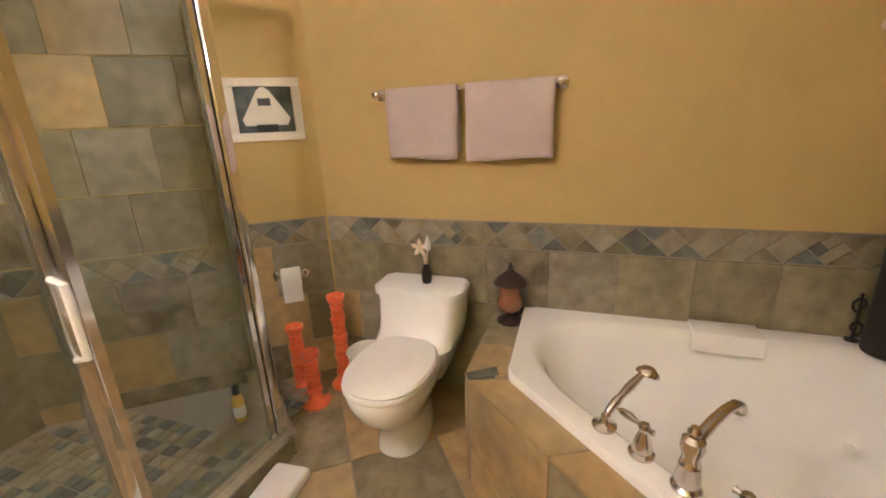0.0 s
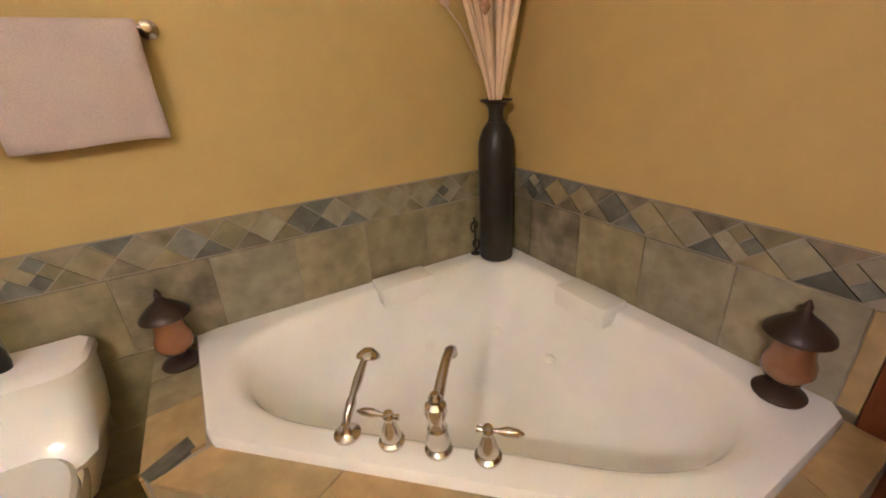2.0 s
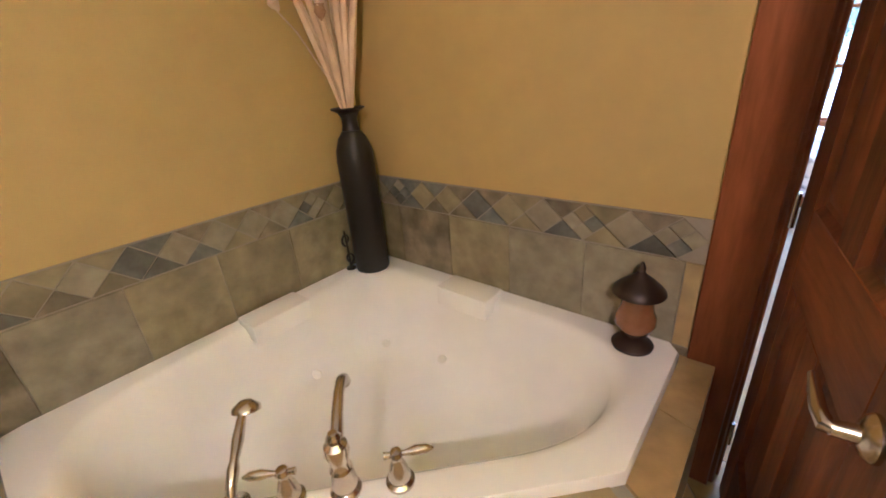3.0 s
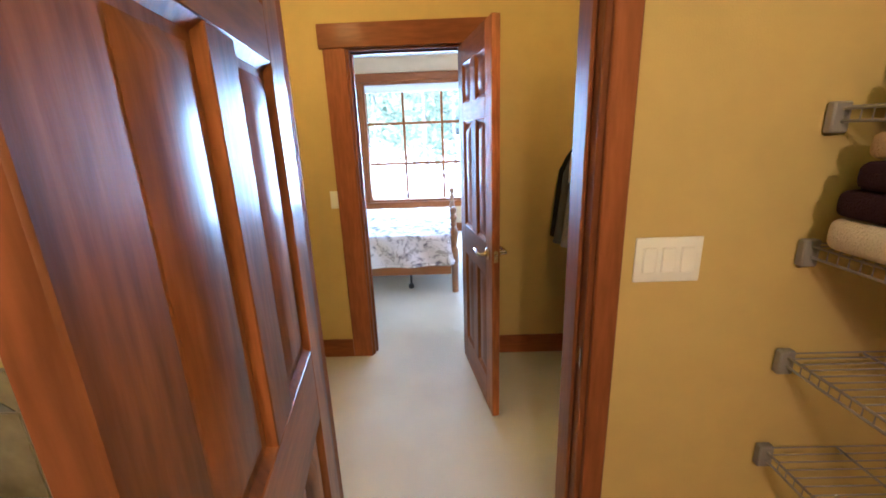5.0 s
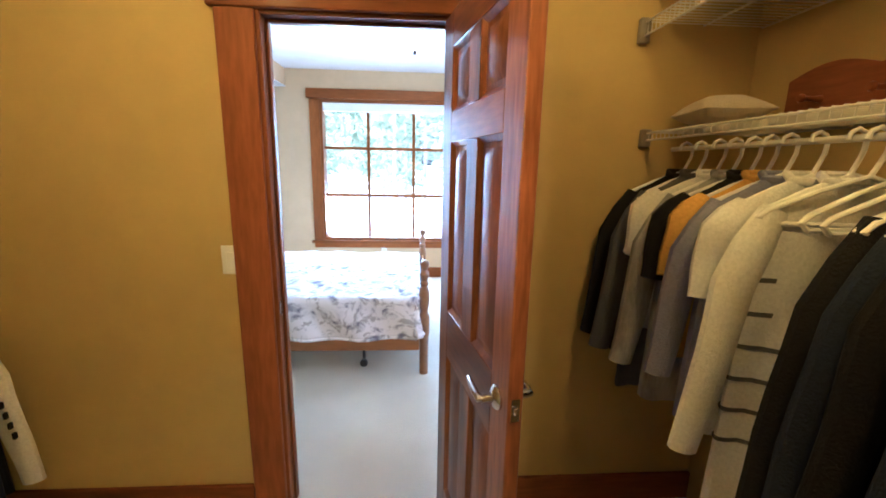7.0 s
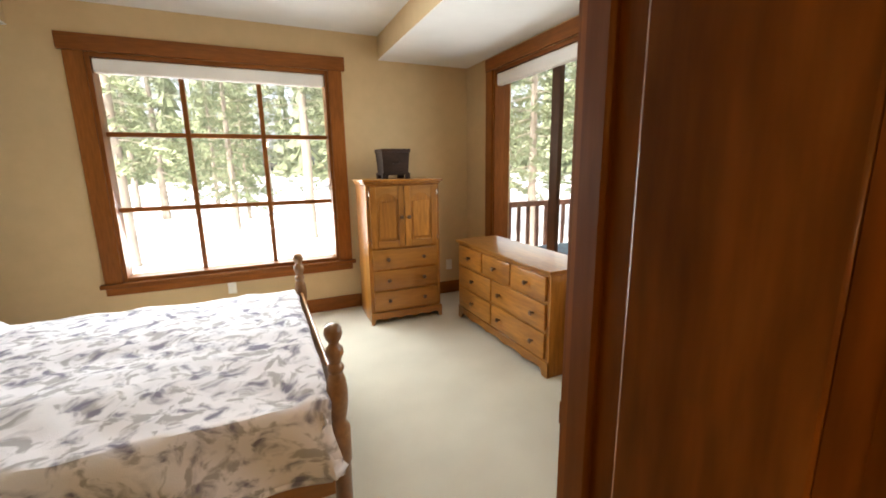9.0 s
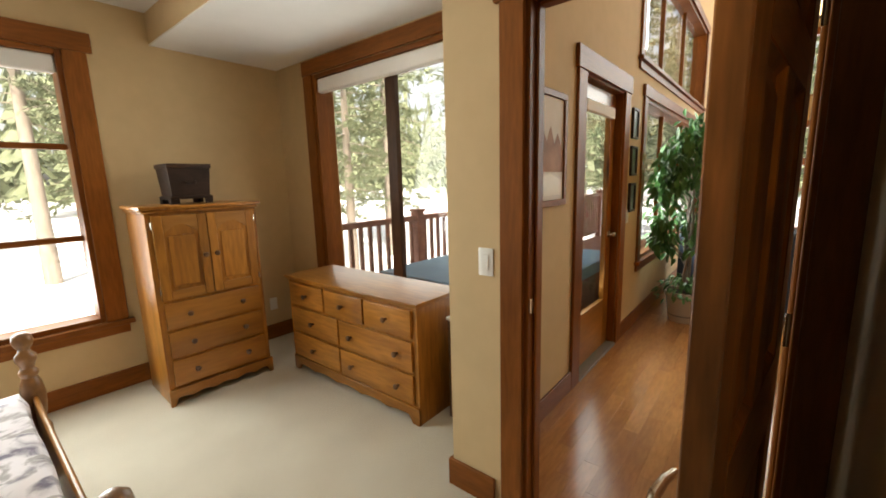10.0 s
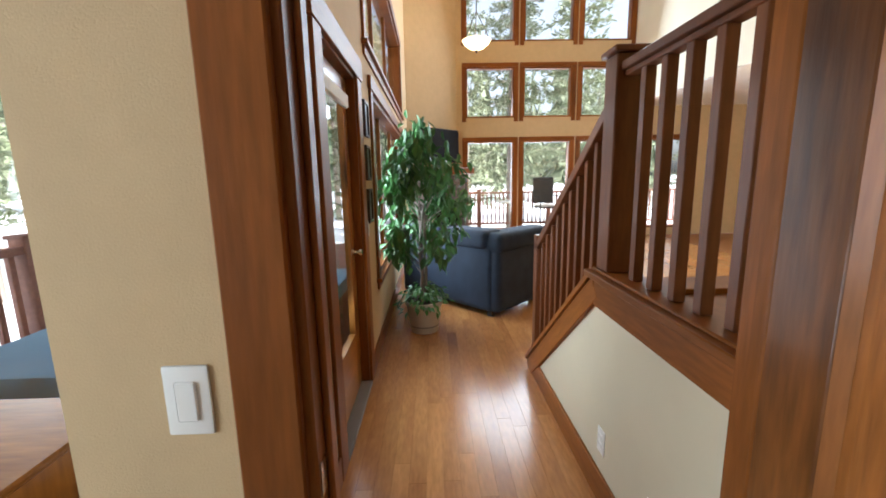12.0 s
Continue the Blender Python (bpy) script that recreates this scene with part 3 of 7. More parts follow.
window("window_16", "x", HY, HY + 0.1, 4.0, 7.6, 2.42, 3.5, (5.2, 6.4), (), blind=0, cas=0.1)


# ---- bathroom ----
def frame_at(o, xdir, zdir=(0, 0, 1)):
    """A pose at o whose x runs along xdir and whose z is up."""
    x, z = Vector(xdir).normalized(), Vector(zdir)
    y = z.cross(x)
    m = Matrix((x, y, z)).transposed().to_4x4()
    m.translation = Vector(o)
    return m


TUB_Z, DK = 0.53, 0.50
wob = random.Random(5)


# corner bathtub: five-sided rim, heart-shaped basin
X0, Y1 = BX0 + 0.012, BY1 - 0.013
tub = thing("bathtub", pose(X0, Y1, 0), "white acrylic corner bathtub set in a tiled deck", "bathtub")
o = [(0.0, 0.0), (0.0, -1.50), (0.585, -1.485), (1.46, -0.56), (1.46, 0.0)]
ctr = Vector((0.60, -0.60))
N = 120


def radial(poly, k):
    d = Vector((math.cos(2 * math.pi * k / N), math.sin(2 * math.pi * k / N)))
    best = 9
    for a, b in zip(poly, poly[1:] + poly[:1]):
        a, b = Vector(a), Vector(b)
        e = b - a
        den = d.x * e.y - d.y * e.x
        if abs(den) < 1e-9:
            continue
        w = a - ctr
        t = (w.x * e.y - w.y * e.x) / den
        u = (w.x * d.y - w.y * d.x) / den
        if t > 0 and -1e-6 <= u <= 1 + 1e-6:
            best = min(best, t)
    return d, best


inn = [(0.09, -0.09), (0.09, -1.18), (0.17, -1.37), (0.42, -1.41), (0.62, -1.31), (1.31, -0.57), (1.39, -0.36), (1.34, -0.15), (1.14, -0.09)]
base = [radial(inn, k)[1] for k in range(N)]
for _ in range(5):
    base = [(base[k - 1] + base[k] + base[(k + 1) % N]) / 3 for k in range(N)]
rings = []
for sc, z in ((1.0, 0.045), (1.0, 0.075), (0.994, 0.086)):
    rings.append([Vector((*(ctr + radial(o, k)[0] * (radial(o, k)[1] * sc)), TUB_Z - 0.08 + z)) for k in range(N)])
for f, z in ((1.035, 0.005), (1.01, 0.001), (0.985, -0.010), (0.955, -0.045), (0.90, -0.17), (0.85, -0.29), (0.78, -0.36), (0.66, -0.39), (0.3, -0.395), (0.05, -0.40)):
    rings.append([Vector((*(ctr + radial(o, k)[0] * base[k] * f), TUB_Z + z)) for k in range(N)])
bm = bmesh.new()
loft(bm, rings, cap0=False)
part("basin", bm, M_acryl, tub)
# two ledges for soap, in the basin's wall edges
for (lx, ly), ang in (((0.075, -0.66), 90), ((0.68, -0.075), 0)):
    bm = bmesh.new()
    box(bm, -0.125, 0.125, -0.09, 0.040, -0.05, 0.036, 0.006, 2)
    led = part("soap_ledge", bm, M_acryl, tub)
    led.matrix_basis = pose(lx, ly, TUB_Z, 0, 0, ang)
for jx, jy in ((0.33, -0.30), (0.24, -0.62), (0.62, -0.24)):
    part("jet", Lt([(0, 0), (0.02, 0), (0.018, 0.006), (0, 0.008)], 14, Matrix.Translation((jx, jy, 0.26)) @ Matrix.Rotation(radians(70), 4, Vector((1, 1, 0)))), M_plastic, tub)

# tiled deck round the tub
deck = thing("tub_deck", pose(0, 0, 0), "ochre slate tiled deck and apron round the corner tub", "tub deck", kind="structure")
do = [(BX0 + 0.01, -0.90), (-1.31, -0.90), (-0.365, 0.125), (-0.365, BY1 - 0.012)]
ti = [(BX0 + 0.012, -0.765), (-1.345, -0.755), (-0.46, 0.185), (-0.46, BY1 - 0.014)]
bm = bmesh.new()
prism(bm, [do[0], do[1], do[2], do[3], (-0.50, BY1 - 0.012), (-0.50, 0.2), (-1.35, -0.72), (BX0 + 0.01, -0.72)], 0, DK - 0.012)
part("core", bm, M_grout, deck, flat=True)
cuts = ((0, 0.30, 0.60, 1.0), (0, 0.02, 0.33, 0.66, 0.97, 1.0), (0, 0.5, 1.0))
pal = (M_slate_ochre, M_slate_ochre, M_slate_ochre, M_slate_ochre, M_slate)
for e in range(3):
    a0, a1, b0, b1 = (Vector(q) for q in (do[e], do[e + 1], ti[e], ti[e + 1]))
    for u, v in zip(cuts[e], cuts[e][1:]):
        L = (a1 - a0).length
        g = 0.002 / L
        u2, v2 = u + g, v - g
        if v - u < 0.05:
            continue
        out = (a1 - a0).normalized()
        nrm = Vector((out.y, -out.x)) * 0.008
        q = [a0.lerp(a1, u2) + nrm, a0.lerp(a1, v2) + nrm, b0.lerp(b1, v2), b0.lerp(b1, u2)]
        part("tile", P([(p.x, p.y) for p in q], DK - 0.012, DK), wob.choice(pal), deck, flat=True)
        for z0, z1 in ((0.004, 0.19), (0.194, DK - 0.014)):
            q = [a0.lerp(a1, u2), a0.lerp(a1, v2), a0.lerp(a1, v2) + nrm, a0.lerp(a1, u2) + nrm]
            part("tile", P([(p.x, p.y) for p in q], z0, z1), wob.choice(pal), deck, flat=True)
part("tile", P([(-1.325, -0.908), (-1.29, -0.885), (-1.345, -0.78), (-1.40, -0.80)], DK - 0.012, DK + 0.001), M_slate_blue, deck, "dark slate corner piece")

# tub filler: hand shower, two lever handles and a spout, on the front rim
ed = Vector((0.875, 0.925, 0)).normalized()             # along the front rim
inw = Vector((-ed.y, ed.x, 0))                          # towards the basin
FM = lambda s: frame_at(Vector((-0.945, -0.235, TUB_Z + 0.007)) + ed * s, ed)


def lever_handle(s, flipx, label):
    th = thing("bath_tap", FM(s), label, "tap handle", "tub filler")
    part("base", Lt([(0, 0), (0.034, 0), (0.034, 0.008), (0.026, 0.014), (0.027, 0.022), (0.020, 0.05), (0.013, 0.072), (0.012, 0.078), (0.016, 0.088), (0.012, 0.098), (0, 0.102)], 24), M_nickel, th)
    part("lever", T([(-0.028 * flipx, 0, 0.088), (-0.018 * flipx, 0, 0.088), (0, 0, 0.088), (0.02 * flipx, 0, 0.089), (0.045 * flipx, 0, 0.091), (0.07 * flipx, 0, 0.091), (0.085 * flipx, 0, 0.090)],
                    [0.009, 0.007, 0.008, 0.006, 0.012, 0.010, 0.003], 12), M_nickel, th)
    return th


lever_handle(-0.125, -1, "nickel lever tap handle on the tub rim")
lever_handle(0.125, 1, "nickel lever tap handle on the tub rim")
sp = thing("tub_spout", FM(0.0), "nickel high arched tub spout", "tub spout", "tub filler")
part("base", Lt([(0, 0), (0.036, 0), (0.036, 0.008), (0.028, 0.016), (0.030, 0.03), (0.024, 0.07), (0.026, 0.074), (0.022, 0.08), (0.021, 0.10), (0.028, 0.125), (0.026, 0.145), (0.014, 0.155), (0.017, 0.168), (0.010, 0.18), (0, 0.182)], 24), M_nickel, sp)
part("neck", T([(0, 0.0, 0.125), (0, 0.03, 0.145), (0, 0.07, 0.165), (0, 0.12, 0.178), (0, 0.165, 0.176), (0, 0.19, 0.16), (0, 0.195, 0.145)], [0.016, 0.015, 0.014, 0.013, 0.014, 0.016, 0.017], 14), M_nickel, sp)
hs = thing("hand_shower", FM(-0.25), "nickel hand shower in its rim holder", "hand shower", "tub filler")
part("holder", Lt([(0, 0), (0.036, 0), (0.036, 0.007), (0.024, 0.014), (0.014, 0.024), (0.012, 0.04), (0, 0.042)], 24), M_nickel, hs)
part("handle", T([(0, 0, 0.03), (0, 0.015, 0.05), (0.0, 0.045, 0.07), (0.0, 0.06, 0.08), (0.0, 0.10, 0.10), (0.0, 0.14, 0.12), (0.0, 0.17, 0.13)], [0.010, 0.012, 0.014, 0.010, 0.014, 0.011, 0.009], 12), M_nickel, hs)
part("head", Lt([(0, 0.012), (0.014, 0.010), (0.034, -0.006), (0.036, -0.016), (0.03, -0.02), (0, -0.02)], 22, Matrix.Translation((0, 0.185, 0.13)) @ Matrix.Rotation(radians(-25), 4, "X")), M_nickel, hs)


# lidded jars
M_amber = mat("amber glass", (0.20, 0.085, 0.03), 0.08, colour2=(0.34, 0.165, 0.065), scale=8, coat=0.6)
M_bronze = mat("dark bronze metal", (0.035, 0.022, 0.018), 0.42, metal=0.4, colour2=(0.05, 0.03, 0.022), scale=12)


def jar(m, label):
    th = thing("lidded_jar", m, label, "jar", "lidded jars")
    part("foot", Lt([(0, 0), (0.062, 0), (0.064, 0.008), (0.05, 0.022), (0.02, 0.035), (0.018, 0.05), (0, 0.05)], 28), M_bronze, th, "dark bronze foot")
    part("bowl", Lt([(0, 0.045), (0.02, 0.048), (0.05, 0.065), (0.062, 0.09), (0.06, 0.115), (0.05, 0.14), (0.048, 0.165), (0.056, 0.20), (0.052, 0.20), (0.044, 0.165), (0, 0.15)], 28), M_amber, th, "amber glass bowl")
    part("lid", Lt([(0.064, 0.200), (0.078, 0.198), (0.076, 0.207), (0.062, 0.222), (0.036, 0.245), (0.018, 0.258), (0.010, 0.270), (0.012, 0.280), (0.004, 0.298), (0, 0.302)], 28), M_bronze, th, "pointed dark bronze lid")
    return th


j1 = jar(pose(-1.80, -0.815, DK), "amber glass jar with pointed bronze lid on the deck")
copy_thing(j1, pose(-0.585, 0.655, TUB_Z + 0.007))["label"] = "amber glass jar with pointed bronze lid on the tub rim"

# tall vase with dried pods and reeds
vs = thing("floor_vase", pose(-1.80, 0.60, TUB_Z + 0.007), "tall black metal vase on the tub corner", "vase")
part("body", Lt([(0, 0), (0.078, 0), (0.081, 0.01), (0.082, 0.30), (0.083, 0.53), (0.079, 0.58), (0.062, 0.63), (0.040, 0.66), (0, 0.662)], 32), M_black, vs)
part("neck", Lt([(0, 0.6625), (0.039, 0.6625), (0.034, 0.68), (0.034, 0.715), (0.045, 0.735), (0.030, 0.73), (0.028, 0.70), (0, 0.69)], 32), M_black, vs)
part("rim", Lt([(0.045, 0.7352), (0.072, 0.750), (0.073, 0.754), (0.070, 0.757), (0.042, 0.748), (0.032, 0.736)], 32, cap=False), M_black, vs, "flared black rim")
M_reed = mat("dried reed", (0.64, 0.47, 0.27), 0.8, colour2=(0.78, 0.63, 0.42), scale=20, stretch=(1, 1, 0.2), vary=0.2)
M_petal = mat("cream petal", (0.72, 0.62, 0.42), 0.8, scale=20)
M_pod = mat("dried pod", (0.28, 0.13, 0.06), 0.8, colour2=(0.55, 0.38, 0.20), scale=16)
rd = thing("dried_reeds", pose(-1.80, 0.60, TUB_Z + 0.72), "spray of dried reeds and pods standing in the vase", "dried flowers")
rr = random.Random(3)
for i in range(26):
    a, s = rr.uniform(0, 6.28), rr.uniform(0.02, 0.20)
    L = rr.uniform(0.45, 0.75)
    dx, dy = math.cos(a) * s, math.sin(a) * s
    dx, dy = min(max(dx, -0.09), 0.2), max(min(dy, 0.11), -0.2)
    w = 0.012 if i % 3 else 0.003
    bm = bmesh.new()
    pts = [Vector((dx * k / 6 * (0.6 + 0.4 * k / 6), dy * k / 6 * (0.6 + 0.4 * k / 6), -0.10 + (L + 0.1) * k / 6)) for k in range(7)]
    tube(bm, pts, [w * f for f in (0.25, 0.4, 0.8, 1.2, 1.2, 0.8, 0.2)], 6)
    part("reed", bm, M_reed, rd)
    if i % 2 == 0:
        e = pts[4 + i % 3]
        part("pod", Lt([(0, -0.03), (0.014, -0.015), (0.022, 0), (0.016, 0.018), (0.02, 0.024), (0, 0.02)], 10, Matrix.Translation(e)), M_pod, rd)

part("stem", T([(0, 0, -0.08), (-0.02, -0.05, 0.15), (-0.05, -0.14, 0.33), (-0.065, -0.20, 0.405)], 0.003, 6), M_reed, rd)
part("bloom", Lt([(0, -0.024), (0.009, -0.018), (0.019, 0.0), (0.022, 0.012), (0.014, 0.024), (0.006, 0.02), (0, 0.026)], 12, Matrix.Translation((-0.065, -0.20, 0.42)) @ Matrix.Rotation(radians(35), 4, "X")), M_reed, rd, "pale dried bloom on a thin stem")
# small iron scroll behind the vase
isc = thing("iron_scroll", pose(-1.882, 0.528, TUB_Z + 0.007), "small black iron scroll standing behind the vase", "ornament")
part("base", Lt([(0, 0), (0.024, 0), (0.024, 0.006), (0.008, 0.010), (0, 0.010)], 16), M_black, isc)
for z0, sg in ((0.02, 1), (0.12, -1)):
    part("curl", T([(0, 0, z0 - 0.012)] + [(0, sg * (0.030 - 0.0022 * k) * math.sin(k * 0.62), z0 + 0.035 - (0.035 - 0.0022 * k) * math.cos(k * 0.62)) for k in range(12)], 0.005, 7), M_black, isc)
part("upright", T([(0, 0, 0.008), (0, 0, 0.12), (0, -0.004, 0.20)], 0.005, 7), M_black, isc)

# toilet, facing +x, against the towel wall
to = thing("toilet", pose(BX0 + 0.03, -1.265, 0), "white one-piece porcelain toilet with closed lid", "toilet")


def oval(cx, rx0, rx1, ry, z, n=40, p=2.3):
    out = []
    for k in range(n):
        a = 2 * math.pi * k / n
        c, s = math.cos(a), math.sin(a)
        x = (rx1 if c > 0 else rx0) * math.copysign(abs(c) ** (2 / p), c)
        out.append(Vector((cx + x, ry * math.copysign(abs(s) ** (2 / p), s), z)))
    return out


bm = bmesh.new()
loft(bm, [oval(0.42, 0.24, 0.15, 0.115, 0.0), oval(0.42, 0.24, 0.15, 0.112, 0.05), oval(0.42, 0.25, 0.16, 0.10, 0.12), oval(0.43, 0.28, 0.19, 0.115, 0.19), oval(0.46, 0.32, 0.24, 0.155, 0.27),
          oval(0.47, 0.34, 0.26, 0.182, 0.34), oval(0.47, 0.34, 0.265, 0.187, 0.375), oval(0.47, 0.335, 0.26, 0.18, 0.39)])
part("bowl", bm, M_porc, to)
bm = bmesh.new()


def slab(z, x1, hw):
    r = 0.03
    return [Vector(p) for p in ((0.0, -hw + r, z), (0.0, hw - r, z), (r, hw, z), (x1 - 2 * r, hw * 0.99, z), (x1 - r / 2, hw - r, z), (x1, hw - 2 * r, z), (x1, -hw + 2 * r, z), (x1 - r / 2, -hw + r, z), (x1 - 2 * r, -hw * 0.99, z), (r, -hw, z))]


loft(bm, [slab(0.22, 0.30, 0.14), slab(0.32, 0.34, 0.17), slab(0.40, 0.33, 0.20), slab(0.44, 0.27, 0.205), slab(0.50, 0.235, 0.215), slab(0.58, 0.215, 0.222), slab(0.625, 0.215, 0.225)])
part("tank", bm, M_porc, to)
bm = bmesh.new()
loft(bm, [slab(0.627, 0.218, 0.228), slab(0.63, 0.226, 0.236), slab(0.655, 0.226, 0.236), slab(0.667, 0.212, 0.222)])
part("tank_lid", bm, M_porc, to)
bm = bmesh.new()
loft(bm, [oval(0.50, 0.245, 0.235, 0.186, 0.392), oval(0.50, 0.25, 0.24, 0.19, 0.40), oval(0.50, 0.25, 0.24, 0.19, 0.41), oval(0.50, 0.245, 0.235, 0.185, 0.417)])
part("seat", bm, M_plastic, to)
bm = bmesh.new()
loft(bm, [oval(0.49, 0.24, 0.238, 0.186, 0.419), oval(0.49, 0.245, 0.242, 0.189, 0.428), oval(0.49, 0.235, 0.23, 0.178, 0.44), oval(0.48, 0.16, 0.16, 0.12, 0.447), oval(0.48, 0.02, 0.02, 0.02, 0.449)])
part("seat_cover", bm, M_plastic, to, "closed white seat cover")
for y in (-0.08, 0.08):
    part("hinge_cap", B(0.245, 0.285, y - 0.025, y + 0.025, 0.395, 0.43, 0.008, 2), M_plastic, to)

# reed diffuser on the tank
rdf = thing("bud_vase", pose(BX0 + 0.13, -1.235, 0.667), "small dark bud vase with a white flower on the toilet tank", "vase")
part("body", Lt([(0, 0), (0.022, 0), (0.026, 0.02), (0.025, 0.06), (0.014, 0.09), (0.012, 0.10), (0.008, 0.098), (0, 0.09)], 18), M_black, rdf)
part("stem", T([(0, 0, 0.09), (-0.005, -0.012, 0.15), (0.0, -0.03, 0.19)], 0.006, 6), M_reed, rdf)
part("stem", T([(0, 0, 0.09), (0.004, 0.008, 0.14), (0.0, 0.016, 0.18)], 0.005, 6), M_reed, rdf)
for i in range(5):
    a = i * 1.256
    part("petal", Lt([(0, 0), (0.010, 0.012), (0.012, 0.03), (0, 0.05)], 8, Matrix.Translation((0, -0.03, 0.18)) @ Matrix.Rotation(a, 4, "X") @ Matrix.Diagonal((0.4, 1, 1, 1))), M_petal, rdf)
part("bloom", Lt([(0, 0), (0.014, 0.01), (0.016, 0.035), (0.010, 0.06), (0, 0.085)], 10, Matrix.Translation((0, 0.014, 0.165))), M_white_cloth, rdf, "white tapering bloom")

# waste basket
wb = thing("waste_basket", pose(-1.75, -1.60, 0), "small cream plastic waste basket beside the toilet", "waste basket")
part("bin", Lt([(0, 0.0), (0.085, 0.0), (0.088, 0.01), (0.105, 0.24), (0.112, 0.25), (0.108, 0.254), (0.100, 0.245), (0.083, 0.015), (0, 0.012)], 28), M_plastic, wb)


# three orange turned candlesticks
def candlestick(m, h, label):
    th = thing("candlestick", m, label, "candlestick", "orange candlesticks")
    part("base", Lt([(0, 0), (0.075, 0), (0.078, 0.012), (0.072, 0.024), (0.05, 0.03), (0.03, 0.05), (0.026, 0.07), (0, 0.07)], 24), M_orange, th)
    prof, z, n = [(0, 0.065), (0.026, 0.066)], 0.07, max(5, int(h / 0.045))
    st = (h - 0.12) / n
    for i in range(n):
        b = 0.036 if i % 3 else 0.042
        prof += [(0.024, z), (b, z + st * 0.25), (b, z + st * 0.7), (0.024, z + st * 0.95)]
        z += st
    part("stem", Lt(prof + [(0.02, z), (0, z)], 18), M_orange, th)
    part("cup", Lt([(0, z - 0.002), (0.03, z), (0.046, z + 0.02), (0.05, z + 0.045), (0.044, z + 0.048), (0.03, z + 0.03), (0, z + 0.03)], 24), M_orange, th)
    return th


candlestick(pose(-1.64, -1.975, 0), 0.41, "medium orange lacquered turned wooden candlestick")
candlestick(pose(-1.755, -1.765, 0), 0.565, "tall orange lacquered turned wooden candlestick")
candlestick(pose(-1.56, -1.83, 0), 0.32, "short orange lacquered turned wooden candlestick")

# toilet paper on the askew wall
tp = thing("paper_holder", frame_at(askew(0.235, 0.012, 0.66), ASK), "nickel holder with a half-used roll of toilet paper", "toilet paper")
for x in (-0.075, 0.075):
    part("post", Lt([(0, 0), (0.024, 0), (0.022, 0.008), (0.010, 0.014), (0.009, 0.06), (0.012, 0.066), (0, 0.07)], 16, Matrix.Translation((x, 0, 0.0)) @ Matrix.Rotation(radians(-90), 4, "X")), M_nickel, tp)
part("bar", T([(-0.075, 0.06, 0), (0.075, 0.06, 0)], 0.007, 8), M_nickel, tp)
part("roll", Lt([(0.018, -0.05), (0.05, -0.05), (0.052, -0.045), (0.052, 0.045), (0.05, 0.05), (0.018, 0.05)], 28, Matrix.Translation((0, 0.06, 0)) @ Matrix.Rotation(radians(90), 4, "Y"), cap=False), M_white_cloth, tp, "white paper roll")
bm = bmesh.new()
box(bm, -0.05, 0.05, 0.110, 0.1125, -0.13, 0.0)
part("loose_sheet", bm, M_white_cloth, tp, "loose white sheet hanging down")

# framed picture on the askew wall
M_ivory = mat("ivory painted frame", (0.74, 0.69, 0.58), 0.45, scale=8, bump=0.05)
pf = thing("framed_picture", frame_at(askew(0.235, 0.002, 1.535), ASK), "ivory framed picture of a pale pointed building", "picture")
W, H = 0.175, 0.15
for a in ((-W, W, H - 0.042, H), (-W, W, -H, -H + 0.042), (-W, -W + 0.042, -H + 0.042, H - 0.042), (W - 0.042, W, -H + 0.042, H - 0.042)):
    part("frame_side", B(a[0], a[1], 0, 0.024, a[2], a[3], 0.003), M_ivory, pf)
M_pic = mat("dark green photograph", (0.012, 0.022, 0.02), 0.3, colour2=(0.10, 0.12, 0.10), scale=9)
part("picture", B(-W + 0.04, W - 0.04, 0, 0.012, -H + 0.04, H - 0.04), M_pic, pf, "dark green photograph")
ph = part("pointed_building", P([(-0.10, -0.075), (0.10, -0.075), (0.11, -0.045), (0.03, 0.09), (0.0, 0.115), (-0.03, 0.09), (-0.115, -0.04)], 0.0125, 0.0135, Matrix.Rotation(radians(90), 4, "X") @ Matrix.Scale(-1, 4, (0, 0, 1))), M_ivory, pf, "pale pointed building in the photograph")
part("window_mark", B(-0.03, 0.03, 0.0136, 0.0142, 0.02, 0.055), M_blackp, pf)
part("door_mark", B(-0.05, 0.05, 0.0136, 0.0142, -0.105, -0.07), M_blackp, pf)

# towel bar and towels
tb = thing("towel_bar", pose(BX0, -1.05, 1.575), "nickel towel bar on the wall", "towel bar")
for y in (-0.42, 0.43):
    part("post", Lt([(0, 0), (0.028, 0), (0.027, 0.008), (0.013, 0.016), (0.011, 0.06), (0.016, 0.066), (0.014, 0.078), (0, 0.082)], 20, Matrix.Translation((0, y, 0)) @ Matrix.Rotation(radians(90), 4, "Y")), M_nickel, tb)
part("rail", T([(0.062, -0.42, 0), (0.062, 0.43, 0)], 0.008, 12), M_nickel, tb)


